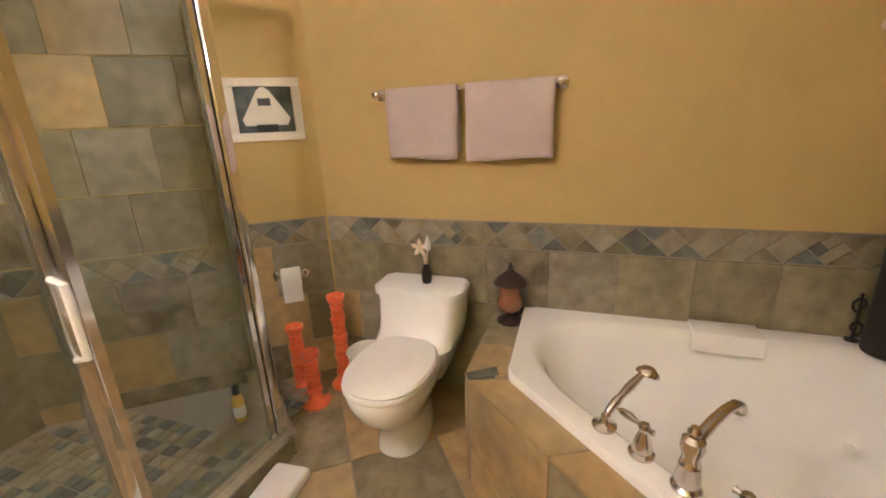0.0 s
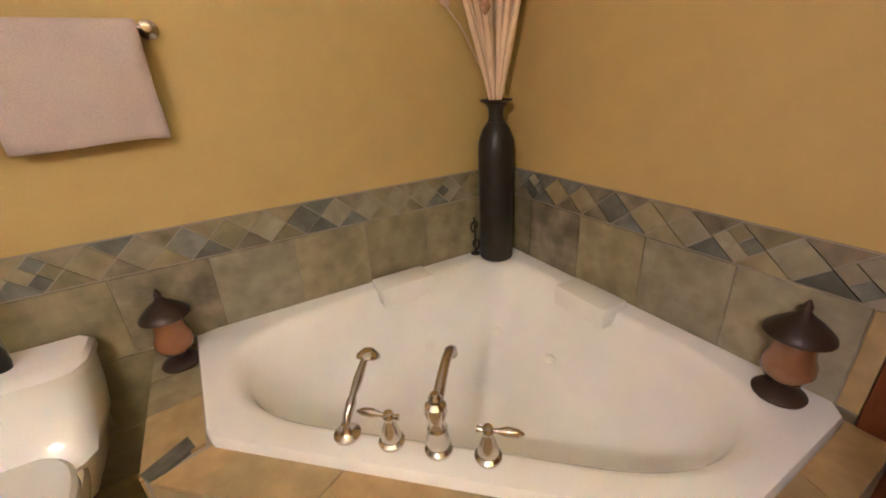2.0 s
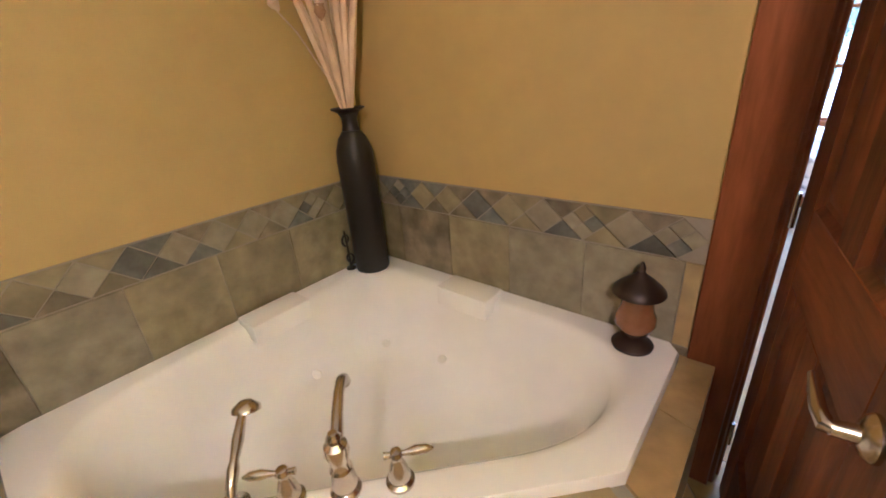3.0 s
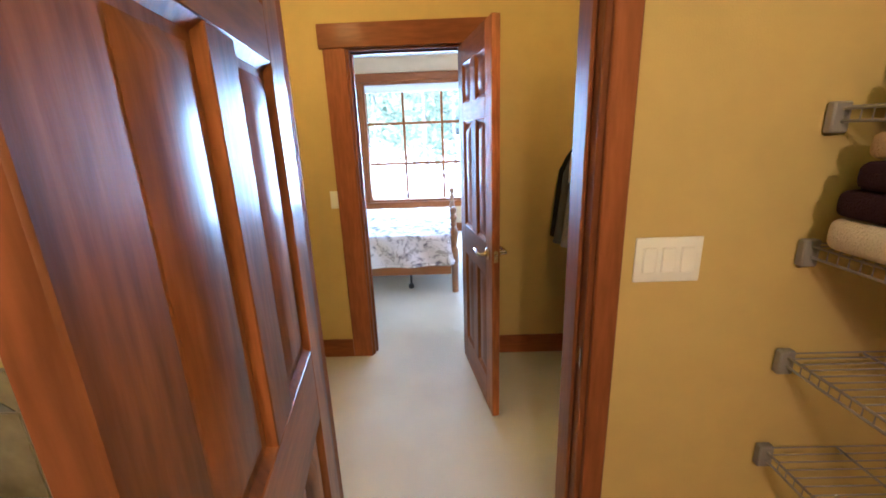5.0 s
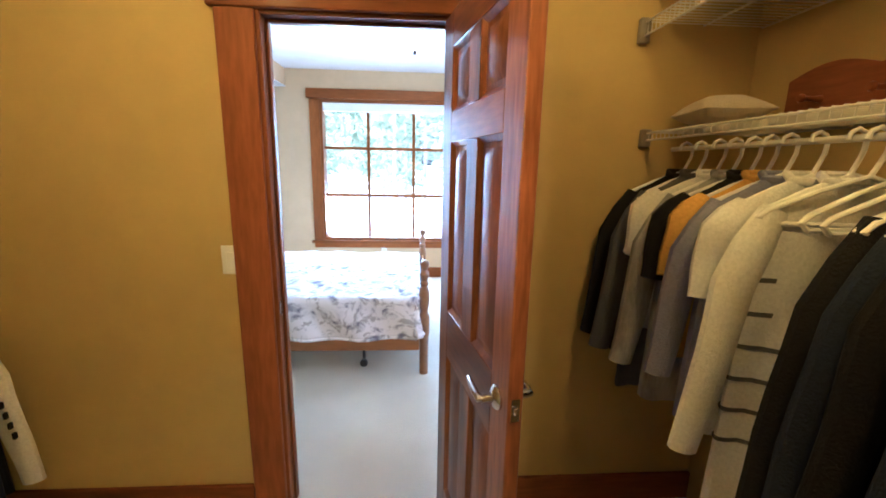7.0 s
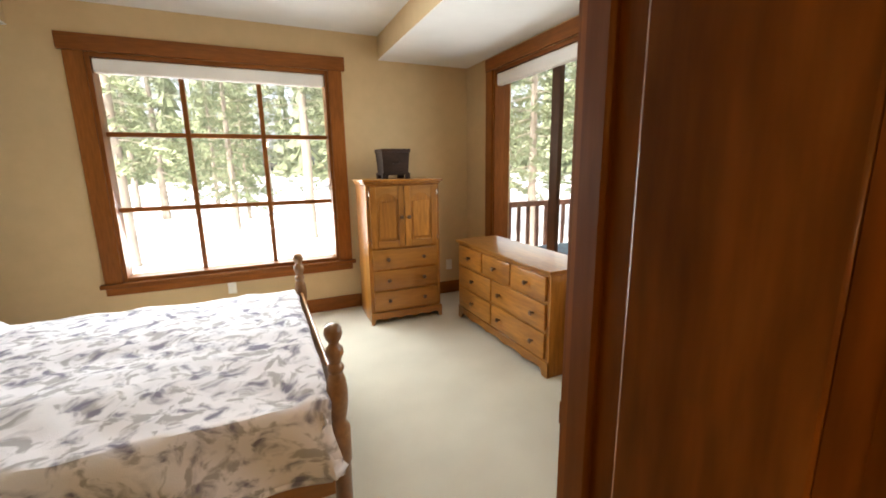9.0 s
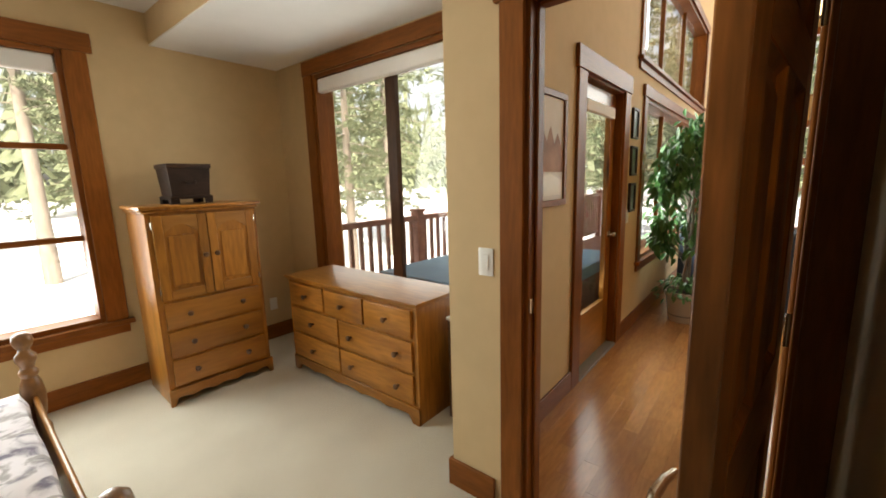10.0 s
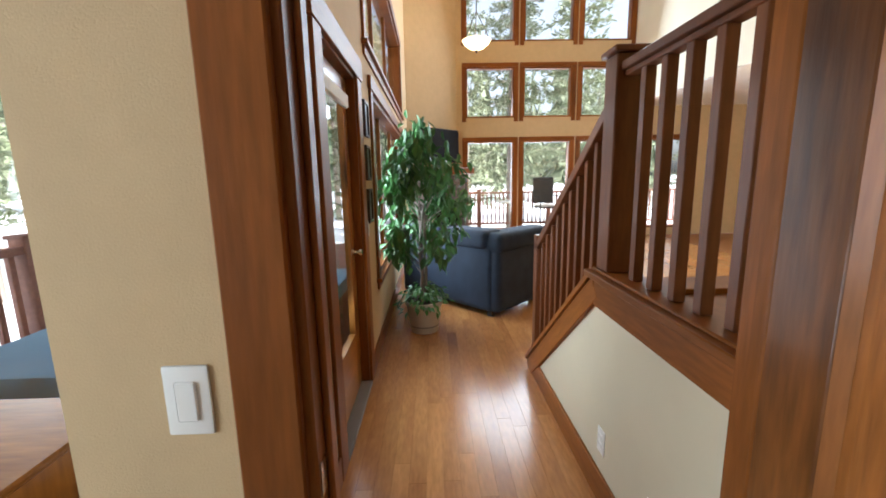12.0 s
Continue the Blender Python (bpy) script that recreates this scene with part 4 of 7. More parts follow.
def towel(y0, y1, h, label, seed):
    r = random.Random(seed)
    bm = bmesh.new()
    ny, prof = 14, []
    for k in range(9):
        prof.append((0.062 - 0.018 - 0.006, -h * 0.9 * (1 - k / 8) + 0.0))
    for k in range(7):
        a = math.pi - math.pi * k / 6
        prof.append((0.062 + 0.020 * math.cos(a), 0.005 + 0.018 * math.sin(a)))
    for k in range(1, 13):
        prof.append((0.062 + 0.020 + 0.004 * math.sin(k), -h * k / 12))
    grid = []
    for i in range(ny + 1):
        f = i / ny
        row = []
        for j, (x, z) in enumerate(prof):
            low = max(0, -z / h)
            wv = 0.006 * math.sin(f * 7 + seed) * low
            y = y0 + (y1 - y0) * f + 0.008 * low * math.sin(seed + j * 0.4) * (f - 0.5)
            row.append(bm.verts.new((x + (wv if j > 15 else 0), y, z + (0.006 * math.sin(f * 5 + seed) if j == len(prof) - 1 else 0))))
        grid.append(row)
    for i in range(ny):
        for j in range(len(prof) - 1):
            bm.faces.new((grid[i][j], grid[i + 1][j], grid[i + 1][j + 1], grid[i][j + 1]))
    ob = solid("towel", bm, M_towel, label, "towel", "bath towels")
    md = ob.modifiers.new("thick", "SOLIDIFY")
    md.thickness = 0.006
    ob.matrix_basis = pose(BX0, 0, 1.575)
    return ob


towel(-1.41, -1.065, 0.30, "pale pink terry towel folded over the towel bar", 1)
towel(-1.025, -0.645, 0.31, "pale pink terry towel folded over the towel bar", 4)

# a folded white towel on the floor by the shower
bm = bmesh.new()
box(bm, -0.20, 0.20, -0.085, 0.085, 0.0, 0.05, 0.022, 3)
mt_ = solid("folded_mat", bm, M_white_cloth, "folded white bath mat on the tile floor", "bath mat")
mt_.matrix_basis = pose(-0.93, -1.62, 0.0, 0, 0, 5)

# ---- shower ----
SHP, SHD = Vector((-1.20, -1.755, 0)), Vector((-0.62, -1.80, 0))     # posts of the glass door
shw = thing("shower_enclosure", pose(0, 0, 0), "chrome framed glass shower enclosure on a tiled curb", "shower")


def post(p, z0, z1, w, nm, ob=None):
    return part(nm, B(p.x - w, p.x + w, p.y - w, p.y + w, z0, z1, 0.006, 2), M_chrome, ob or shw)


def bar(a, b, z0, z1, w, nm, mt, par=None):
    d = (b - a).normalized()
    n = Vector((-d.y, d.x, 0)) * w
    q = [a + n, b + n, b - n, a - n]
    return part(nm, P([(p.x, p.y) for p in q], z0, z1), mt, par or shw, flat=True)


wallp = askew(0.50, 0.012, 0)
far = Vector((0.10, -2.45, 0))
post(SHP, 0.115, 2.02, 0.022, "post")
post(SHD, 0.115, 2.02, 0.024, "post")
for a, b in ((wallp, SHP), (SHP, SHD), (SHD, far)):
    bar(a, b, 1.99, 2.025, 0.016, "head_rail", M_chrome)
    bar(a, b, 0.112, 0.14, 0.016, "sill_rail", M_chrome)
    pn = bar(a + (b - a).normalized() * 0.022, b - (b - a).normalized() * 0.024, 0.14, 1.99, 0.004, "glass_panel", M_shglass)
    pn.visible_shadow = False
bar(wallp, wallp + (SHP - wallp).normalized() * 0.03, 0.14, 1.99, 0.014, "wall_channel", M_chrome)
dn = (SHD - SHP).normalized()
bar(SHP + dn * 0.026, SHP + dn * 0.05, 0.14, 1.99, 0.010, "door_stile", M_chrome)
bar(SHD - dn * 0.055, SHD - dn * 0.026, 0.14, 1.99, 0.010, "door_stile", M_chrome)
part("handle", T([(SHD.x + 0.02, SHD.y + 0.026, 0.86), (SHD.x + 0.02, SHD.y + 0.075, 0.87), (SHD.x + 0.02, SHD.y + 0.075, 1.08), (SHD.x + 0.02, SHD.y + 0.026, 1.09)], 0.010, 10), M_plastic, shw, "pale pull handle")
curb = thing("shower_curb", pose(0, 0, 0), "slate tiled shower curb", "curb", kind="structure")
for a, b in ((wallp, SHP), (SHP, SHD), (SHD, far)):
    d = (b - a).normalized() * 0.03
    bar(a, b + d, 0.0, 0.10, 0.055, "curb_side", M_slate, curb)
    bar(a, b + d, 0.10, 0.112, 0.062, "curb_cap", M_slate_pale, curb)
# shower walls
for nm, bmx in (("wall_shower_back", B(-1.7, 0.3, -3.10, -3.05, 0, 2.5)), ("wall_shower_end", B(0.10, 0.22, -3.1, -2.42, 0, 2.5))):
    solid(nm, bmx, M_slate, "slate tiled shower wall", "wall", kind="structure", flat=True)
sf = solid("shower_floor", P([(wallp.x, wallp.y), (SHP.x, SHP.y), (SHD.x, SHD.y), (far.x, far.y), (0.1, -3.05), (-1.05, -3.05)], -0.005, 0.03), M_grout, "slate mosaic shower floor", "floor", kind="structure", flat=True)
bt = thing("shampoo_bottle", pose(-1.30, -2.09, 0.036), "yellow shampoo bottle with a black pump on the shower floor", "bottle")
part("body", Lt([(0, 0), (0.026, 0), (0.028, 0.01), (0.028, 0.13), (0.02, 0.15), (0.012, 0.155), (0, 0.155)], 18), mat("yellow soap bottle", (0.62, 0.45, 0.06), 0.25, scale=12), bt)
part("label_band", Lt([(0.0285, 0.03), (0.0285, 0.09)], 18, cap=False), M_plastic, bt, "pale label")
part("cap", Lt([(0, 0.155), (0.018, 0.155), (0.018, 0.20), (0.008, 0.205), (0, 0.205)], 16), M_blackp, bt)

# linen shelves, wire, by the bathroom door
M_wire = mat("white coated wire", (0.62, 0.60, 0.55), 0.4, scale=10)
M_grayp = mat("grey plastic bracket", (0.22, 0.20, 0.18), 0.5, scale=10)


def wire_shelf(name, x0, x1, y0, y1, z, label, along="y", lip=0.03, group="wire shelves", front=-1, material=None):
    """Wires across from back to front, two long rods, and a turned-down front lip."""
    mt = material or M_wire
    th = thing(name, pose(0, 0, z), label, "wire shelf", group)
    xf = x0 if front < 0 else x1
    n = int(abs(y1 - y0) / 0.0254)
    bm = bmesh.new()
    for i in range(n + 1):
        y = y0 + (y1 - y0) * i / n
        tube(bm, [(x0 if front > 0 else x1, y, 0), (xf, y, 0), (xf, y, -lip)], 0.0022, 5)
    tagged(part("wire_grid", bm, mt, th), kind="stuff")
    for xx, zz in ((xf, -0.004), (xf, -lip), (x0 if front > 0 else x1, -0.004), ((x0 + x1) / 2, -0.005)):
        part("rod", T([(xx, y0, zz), (xx, y1, zz)], 0.0035, 6), mt, th)
    for yy in (y0, y1):
        part("end_bracket", B(xf - 0.02, xf + 0.02, yy - 0.012, yy + 0.012, -lip - 0.025, 0.012, 0.004), M_grayp, th, "grey end bracket")
    return th


for z in (1.56, 1.25, 0.955, 0.66):
    wire_shelf("linen_shelf", 0.98, HX - 0.004, -0.55, BY1 - 0.014, z, "grey wire linen shelf holding folded towels", group="linen shelves", material=M_grayp)


def folded(name, x0, x1, y0, y1, z, h, material, label, cat="towel", grp="folded linen"):
    bm = bmesh.new()
    box(bm, x0, x1, y0, y1, z, z + h, h * 0.42, 4)
    return solid(name, bm, material, label, cat, grp)


M_plum = mat("dark plum cloth", (0.030, 0.014, 0.022), 0.95, scale=8, bump=0.6, bump_scale=200, spec=0.1)
M_beige = mat("beige terry cloth", (0.42, 0.30, 0.17), 0.95, scale=8, bump=0.6, bump_scale=200, spec=0.1)
M_creamt = mat("cream terry cloth", (0.62, 0.55, 0.42), 0.95, scale=8, bump=0.6, bump_scale=200, spec=0.1)
M_greyc = mat("grey cloth", (0.16, 0.15, 0.16), 0.95, scale=8, bump=0.6, bump_scale=200, spec=0.1)
z = 1.256
for h, mt, lb in ((0.075, M_creamt, "folded cream towel on the wire shelf"), (0.06, M_plum, "folded dark plum towel in a stack"), (0.06, M_plum, "folded dark plum towel in a stack"), (0.055, M_beige, "folded beige towel on top of a stack")):
    folded("folded_towel", 0.955 + wob.uniform(-0.01, 0.02), 1.30, 0.12, 0.66 + wob.uniform(-0.02, 0.03), z, h, mt, lb)
    z += h + 0.001
z = 1.566
for h, mt, lb in ((0.06, M_greyc, "folded grey towel on the wire shelf"), (0.06, M_beige, "folded beige towel in a stack"), (0.05, M_creamt, "folded cream towel on top of a stack")):
    folded("folded_towel", 1.01 + wob.uniform(-0.01, 0.02), 1.30, 0.15, 0.66, z, h, mt, lb)
    z += h + 0.001


def switch_plate(name, m, gangs, label):
    """A rocker switch plate; x across, y out of the wall, z up."""
    th = thing(name, m, label, "light switch")
    w = 0.035 + 0.023 * (gangs - 1) if gangs > 1 else 0.035
    part("plate", B(-w, w, 0, 0.006, -0.057, 0.057, 0.004, 2), M_plastic, th)
    for i in range(gangs):
        x = (i - (gangs - 1) / 2) * 0.046
        part("rocker", B(x - 0.0165, x + 0.0165, 0.006, 0.0105, -0.033, 0.033, 0.003), M_plastic, th)
    return th


switch_plate("light_switch", frame_at((0.653, BY1, 1.218), (-1, 0, 0)), 3, "ivory three-gang rocker switch plate on the wall")


# ---- walk-in closet ----
switch_plate("light_switch", frame_at((-0.62, CY1, 1.145), (-1, 0, 0)), 1, "ivory rocker switch beside the closet door")
wire_shelf("closet_shelf", 0.98, HX - 0.004, CY0 + 0.03, CY1 - 0.014, 1.66, "white wire closet shelf with a hanging rod", group="closet shelves")
wire_shelf("closet_shelf", 0.93, HX - 0.004, CY0 + 0.03, CY1 - 0.014, 2.05, "white wire closet shelf piled with bedding", group="closet shelves", lip=0.05)
wire_shelf("closet_shelf", -2.396, -1.80, CY0 + 0.03, CY1 - 0.014, 1.12, "white wire closet shelf with a hanging rod", group="closet shelves", front=1)
RODX, RODZ = 1.10, 1.60
rod = solid("hanging_rod", T([(RODX, CY0 + 0.03, RODZ), (RODX, CY1 - 0.01, RODZ)], 0.009, 10), M_wire, "white closet rod for hangers", "rod", "closet rods")
rod2 = solid("hanging_rod", T([(-1.70, CY0 + 0.03, 1.06), (-1.70, CY1 - 0.01, 1.06)], 0.009, 10), M_wire, "white low closet rod for hangers", "rod", "closet rods")

# one plastic hanger: hook, arms and bottom bar, x along the rod's cross direction
hg = thing("clothes_hanger", pose(RODX, 1.0, RODZ), "white plastic tubular clothes hanger on the rod", "hanger", "clothes hangers")
part("hook", T([(0.0, 0, -0.085), (0.012, 0, -0.06), (0.024, 0, -0.03), (0.026, 0, -0.005), (0.018, 0, 0.014), (0.0, 0, 0.021), (-0.018, 0, 0.012), (-0.022, 0, -0.004)], 0.0055, 8), M_plastic, hg)
part("arm", T([(0, 0, -0.085), (-0.10, 0, -0.12), (-0.20, 0, -0.165), (-0.215, 0, -0.18), (-0.20, 0, -0.195)], 0.0065, 8), M_plastic, hg)
part("arm", T([(0, 0, -0.085), (0.10, 0, -0.12), (0.20, 0, -0.165), (0.215, 0, -0.18), (0.20, 0, -0.195)], 0.0065, 8), M_plastic, hg)
part("bottom_bar", T([(-0.20, 0, -0.195), (0.20, 0, -0.195)], 0.006, 8), M_plastic, hg)


def cloth(name, rgb, rgb2=None, scale=4, stretch=(1, 1, 1)):
    return mat(name, rgb, 0.93, colour2=rgb2, scale=scale, stretch=stretch, bump=0.4, bump_scale=180, fine=(120, 0.08), spec=0.12)


C_white, C_black, C_navy = cloth("white cotton", (0.70, 0.69, 0.66)), cloth("black cotton", (0.014, 0.014, 0.016)), cloth("navy cotton", (0.02, 0.026, 0.05))
C_grey, C_yellow, C_blue = cloth("grey wool", (0.10, 0.10, 0.11)), cloth("mustard cotton", (0.62, 0.37, 0.02)), cloth("lilac blue cotton", (0.24, 0.24, 0.36))
C_plaid = cloth("grey plaid cotton", (0.45, 0.44, 0.43), (0.18, 0.18, 0.20), 18, (1, 1, 0.3))


def garment(m, material, length, width, sleeve, label, cat, seed, stripes=None, sleeve_mat=None, depth=0.04):
    """A shirt on a hanger: body with folds, two sleeves and a collar; x across the shoulders, y along the rod."""
    r = random.Random(seed)
    th = thing("hanging_shirt" if cat == "shirt" else "hanging_jacket", m, label, cat, "hanging clothes")
    n = 28
    rings = []
    zs = [-0.095, -0.115, -0.15, -0.20, -0.30] + [-0.30 - (length - 0.30) * k / 8 for k in range(1, 9)]
    ws = [0.05, 0.10, 0.17, 0.21, 0.205] + [0.20 + width * k / 8 for k in range(1, 9)]
    ph = r.uniform(0, 6)
    for z, w in zip(zs, ws):
        f = min(1, max(0, (-z - 0.15) / 0.3))
        ring = []
        for k in range(n):
            a = 2 * math.pi * k / n
            fold = 1 + 0.42 * f * math.sin(a * 5 + ph + z * 2) + 0.2 * f * math.sin(a * 9 + ph * 2)
            ring.append(Vector((w * math.cos(a), depth * (0.45 + 0.55 * f) * math.sin(a) * fold, z + 0.012 * f * math.sin(a * 3 + ph))))
        rings.append(ring)
    bm = bmesh.new()
    loft(bm, rings)
    body = part("body", bm, material, th)
    if stripes:
        bm = bmesh.new()
        for z in [-0.33 - 0.085 * i for i in range(int((length - 0.36) / 0.085))]:
            k = min(range(len(zs)), key=lambda i: abs(zs[i] - z))
            a = [v * 1.0 for v in rings[k]]
            loft(bm, [[Vector((v.x * 1.012, v.y * 1.06, z - 0.006)) for v in a], [Vector((v.x * 1.012, v.y * 1.06, z + 0.006)) for v in a]], cap0=False, cap1=False)
        part("stripes", bm, stripes, body, "dark bands")
    for s in (-1, 1):
        L = sleeve
        pts = [Vector((s * (0.17 + 0.05 * min(1, k / 2) + 0.012 * k * (L / 0.6)), 0.008 * math.sin(k + ph), -0.165 - L * k / 7)) for k in range(8)]
        bm = bmesh.new()
        tube(bm, pts, [0.035, 0.052, 0.055, 0.05, 0.048, 0.046, 0.042, 0.040], 12)
        for v in bm.verts:
            v.co.y *= 0.62
        part("sleeve", bm, sleeve_mat or material, th)
    part("collar", T([(0.055, 0.0, -0.098), (0.035, 0.032, -0.085), (-0.035, 0.032, -0.085), (-0.055, 0, -0.098), (-0.03, -0.03, -0.10), (0.03, -0.03, -0.10)], 0.012, 8), material, th)
    return th


items = [(2.33, C_black, 0.80, 0.02, 0.56, "black jacket on a plastic hanger", "jacket"), (2.25, C_grey, 0.90, 0.02, 0.58, "dark grey long jacket on a plastic hanger", "jacket"),
         (2.16, C_white, 0.62, 0.03, 0.20, "white short-sleeved shirt on a plastic hanger", "shirt"), (2.09, C_plaid, 0.86, 0.02, 0.56, "grey plaid shirt on a plastic hanger", "shirt"),
         (2.02, C_black, 0.66, 0.02, 0.25, "black shirt on a plastic hanger", "shirt"), (1.96, C_yellow, 0.64, 0.03, 0.22, "mustard yellow shirt on a plastic hanger", "shirt"),
         (1.90, C_blue, 0.82, 0.02, 0.50, "lilac blue shirt on a plastic hanger", "shirt"), (1.82, C_white, 0.80, 0.05, 0.24, "white cotton tunic on a plastic hanger", "shirt"),
         (1.73, C_white, 0.95, 0.03, 0.62, "white shirt with dark bands on a plastic hanger", "shirt"),
         (1.50, C_black, 0.95, 0.04, 0.6, "long black shirt on a plastic hanger", "shirt"), (1.45, C_navy, 0.96, 0.04, 0.6, "long navy shirt on a plastic hanger", "shirt"), (1.39, C_black, 0.95, 0.04, 0.6, "long black shirt on a plastic hanger", "shirt"),
         (1.30, C_navy, 0.80, 0.02, 0.5, "navy shirt on a plastic hanger", "shirt"),
         (1.25, C_black, 0.90, 0.03, 0.56, "black shirt on a plastic hanger", "shirt"), (1.20, C_navy, 0.88, 0.03, 0.56, "navy shirt on a plastic hanger", "shirt"), (1.15, C_black, 0.86, 0.02, 0.5, "black shirt on a plastic hanger", "shirt")]
for i, (y, mt, ln, wd, sl, lb, ct) in enumerate(items):
    tilt = wob.uniform(-3, 3)
    mm = pose(RODX, y, RODZ, 0, 0, tilt)
    (copy_thing(hg, mm) if i else setattr(hg, "matrix_basis", mm))
    garment(mm, mt, ln, wd, sl, lb, ct, 20 + i, stripes=C_grey if i == 8 else None)
for y in (1.685, 1.62, 1.555, 1.48, 1.40, 1.37, 1.34, 1.10, 1.05):
    copy_thing(hg, pose(RODX, y, RODZ, 0, 0, wob.uniform(-8, 8)))
for i, (y, mt, lb) in enumerate(((2.28, C_black, "black and white sports jacket on a hanger"), (2.18, C_navy, "navy jacket on a hanger"))):
    mm = pose(-1.70, y, 1.06, 0, 0, 4 - 8 * i)
    copy_thing(hg, mm)
    g = garment(mm, mt, 0.84, 0.03, 0.62, lb, "jacket", 60 + i, sleeve_mat=C_white if i == 0 else None)
    if i == 0:
        for k in range(6):
            part("lettering", B(0.262 + 0.008 * k, 0.272 + 0.008 * k, -0.042, -0.030, -0.36 - 0.042 * k, -0.335 - 0.042 * k), C_black, g, "dark lettering bars down the sleeve")
copy_thing(hg, pose(-1.70, 1.9, 1.06, 0, 0, 5))

# bedding on the top shelf and folded things on the lower one
def pillow(name, m, w, d, h, material, label, cat="pillow", grp="pillows", seed=1):
    bm = bmesh.new()
    n = 22
    top, bot = [], []
    for i in range(n + 1):
        rt, rb = [], []
        for j in range(n + 1):
            u, v = i / n * 2 - 1, j / n * 2 - 1
            e = (max(0, 1 - abs(u) ** 2.6) * max(0, 1 - abs(v) ** 2.6)) ** 0.55
            x, y = u * w / 2 * (1 - 0.06 * (1 - v * v)), v * d / 2 * (1 - 0.06 * (1 - u * u))
            z = h / 2 * e * (1 + 0.10 * noise.noise(Vector((u * 2 + seed, v * 2, seed))))
            rt.append(bm.verts.new((x, y, h / 2 + z)))
            rb.append(bm.verts.new((x, y, h / 2 - z * 0.9)) if 0 < i < n and 0 < j < n else rt[-1])
        top.append(rt)
        bot.append(rb)
    for i in range(n):
        for j in range(n):
            bm.faces.new((top[i][j], top[i + 1][j], top[i + 1][j + 1], top[i][j + 1]))
            q = []
            for vtx in (bot[i][j], bot[i][j + 1], bot[i + 1][j + 1], bot[i + 1][j]):
                if vtx not in q:
                    q.append(vtx)
            if bm.faces.get(q) is None:
                bm.faces.new(q)
    ob = solid(name, bm, material, label, cat, grp)
    ob.matrix_basis = m
    return ob


pillow("spare_pillow", pose(1.16, 2.10, 2.057, 0, 0, 88), 0.55, 0.42, 0.17, M_white_cloth, "spare white pillow on the top closet shelf", grp="spare bedding", seed=2)
pillow("spare_duvet", pose(1.17, 1.60, 2.057, 0, 0, 90), 0.62, 0.40, 0.22, M_white_cloth, "rolled white duvet on the top closet shelf", "bedding", "spare bedding", 5)
pillow("spare_pillow", pose(1.15, 2.12, 2.225, 0, 0, 80), 0.50, 0.38, 0.15, M_white_cloth, "spare white pillow lying on another", grp="spare bedding", seed=7)
pillow("folded_sweater", pose(1.15, 2.25, 1.664, 0, 0, 80), 0.26, 0.22, 0.11, M_creamt, "folded cream sweater on the closet shelf", "clothes", "spare bedding", 9)
pr_ = thing("peg_rack", pose(1.34, 1.78, 1.664), "reddish wooden peg rack leaning on the closet shelf", "peg rack")
n_ = 40
bm = bmesh.new()
face = bm.faces.new([bm.verts.new((0, -0.42, 0)), bm.verts.new((0, 0.42, 0))] + [bm.verts.new((0, 0.42 - 0.84 * i / n_, 0.15 + 0.035 * abs(math.sin(math.pi * 3 * i / n_)))) for i in range(n_ + 1)])
ext = bmesh.ops.extrude_face_region(bm, geom=[face])
bmesh.ops.translate(bm, verts=[v for v in ext["geom"] if isinstance(v, bmesh.types.BMVert)], vec=(0.02, 0, 0))
part("board", bm, M_trimh, pr_, flat=True)
for y in (-0.30, -0.10, 0.10, 0.30):
    part("peg", Lt([(0, 0), (0.012, 0), (0.008, 0.02), (0.008, 0.05), (0.014, 0.062), (0.010, 0.072), (0, 0.074)], 12, Matrix.Translation((0, y, 0.08)) @ Matrix.Rotation(radians(-90), 4, "Y")), M_trim, pr_)

# ---- bedroom ----
switch_plate("light_switch", frame_at((HX, 3.57, 1.10), (0, 1, 0)), 1, "white rocker switch beside the bedroom door")
PKNOB = [(0, 0), (0.010, 0), (0.008, 0.008), (0.009, 0.014), (0.017, 0.02), (0.018, 0.027), (0.012, 0.034), (0, 0.036)]
M_knob = mat("dark wood knob", (0.10, 0.045, 0.018), 0.35, scale=20, coat=0.3)


def drawer_front(parent, y0, y1, z0, z1, x, knobs, label=""):
    """A lipped drawer front whose face looks to -x."""
    bm = bmesh.new()
    box(bm, x - 0.020, x - 0.002, y0, y1, z0, z1, 0.008, 2)
    d = part("drawer_front", bm, M_pine, parent)
    for k in knobs:
        part("knob", Lt(PKNOB, 16, Matrix.Translation((x - 0.020, k, (z0 + z1) / 2)) @ Matrix.Rotation(radians(-90), 4, "Y")), M_knob, d, "dark turned wooden knob")
    return d


def scallop(parent, a0, a1, h, dpt, axis, pos, mt, nm="scalloped_skirt"):
    """A skirt board with a waved lower edge between two feet."""
    n = 48
    pts = []
    for i in range(n + 1):
        f = i / n
        z = 0.0 if (f < 0.06 or f > 0.94) else 0.03 + 0.022 * abs(math.sin(f * math.pi * 5)) ** 0.7
        pts.append((a0 + (a1 - a0) * f, z))
    bm = bmesh.new()
    fr = [bm.verts.new((pos, a, z) if axis == "y" else (a, pos, z)) for a, z in pts] + [bm.verts.new((pos, a1, h) if axis == "y" else (a1, pos, h)), bm.verts.new((pos, a0, h) if axis == "y" else (a0, pos, h))]
    f = bm.faces.new(fr)
    r = bmesh.ops.extrude_face_region(bm, geom=[f])
    bmesh.ops.translate(bm, verts=[v for v in r["geom"] if isinstance(v, bmesh.types.BMVert)], vec=(dpt, 0, 0) if axis == "y" else (0, dpt, 0))
    return part(nm, bm, mt, parent, flat=True)


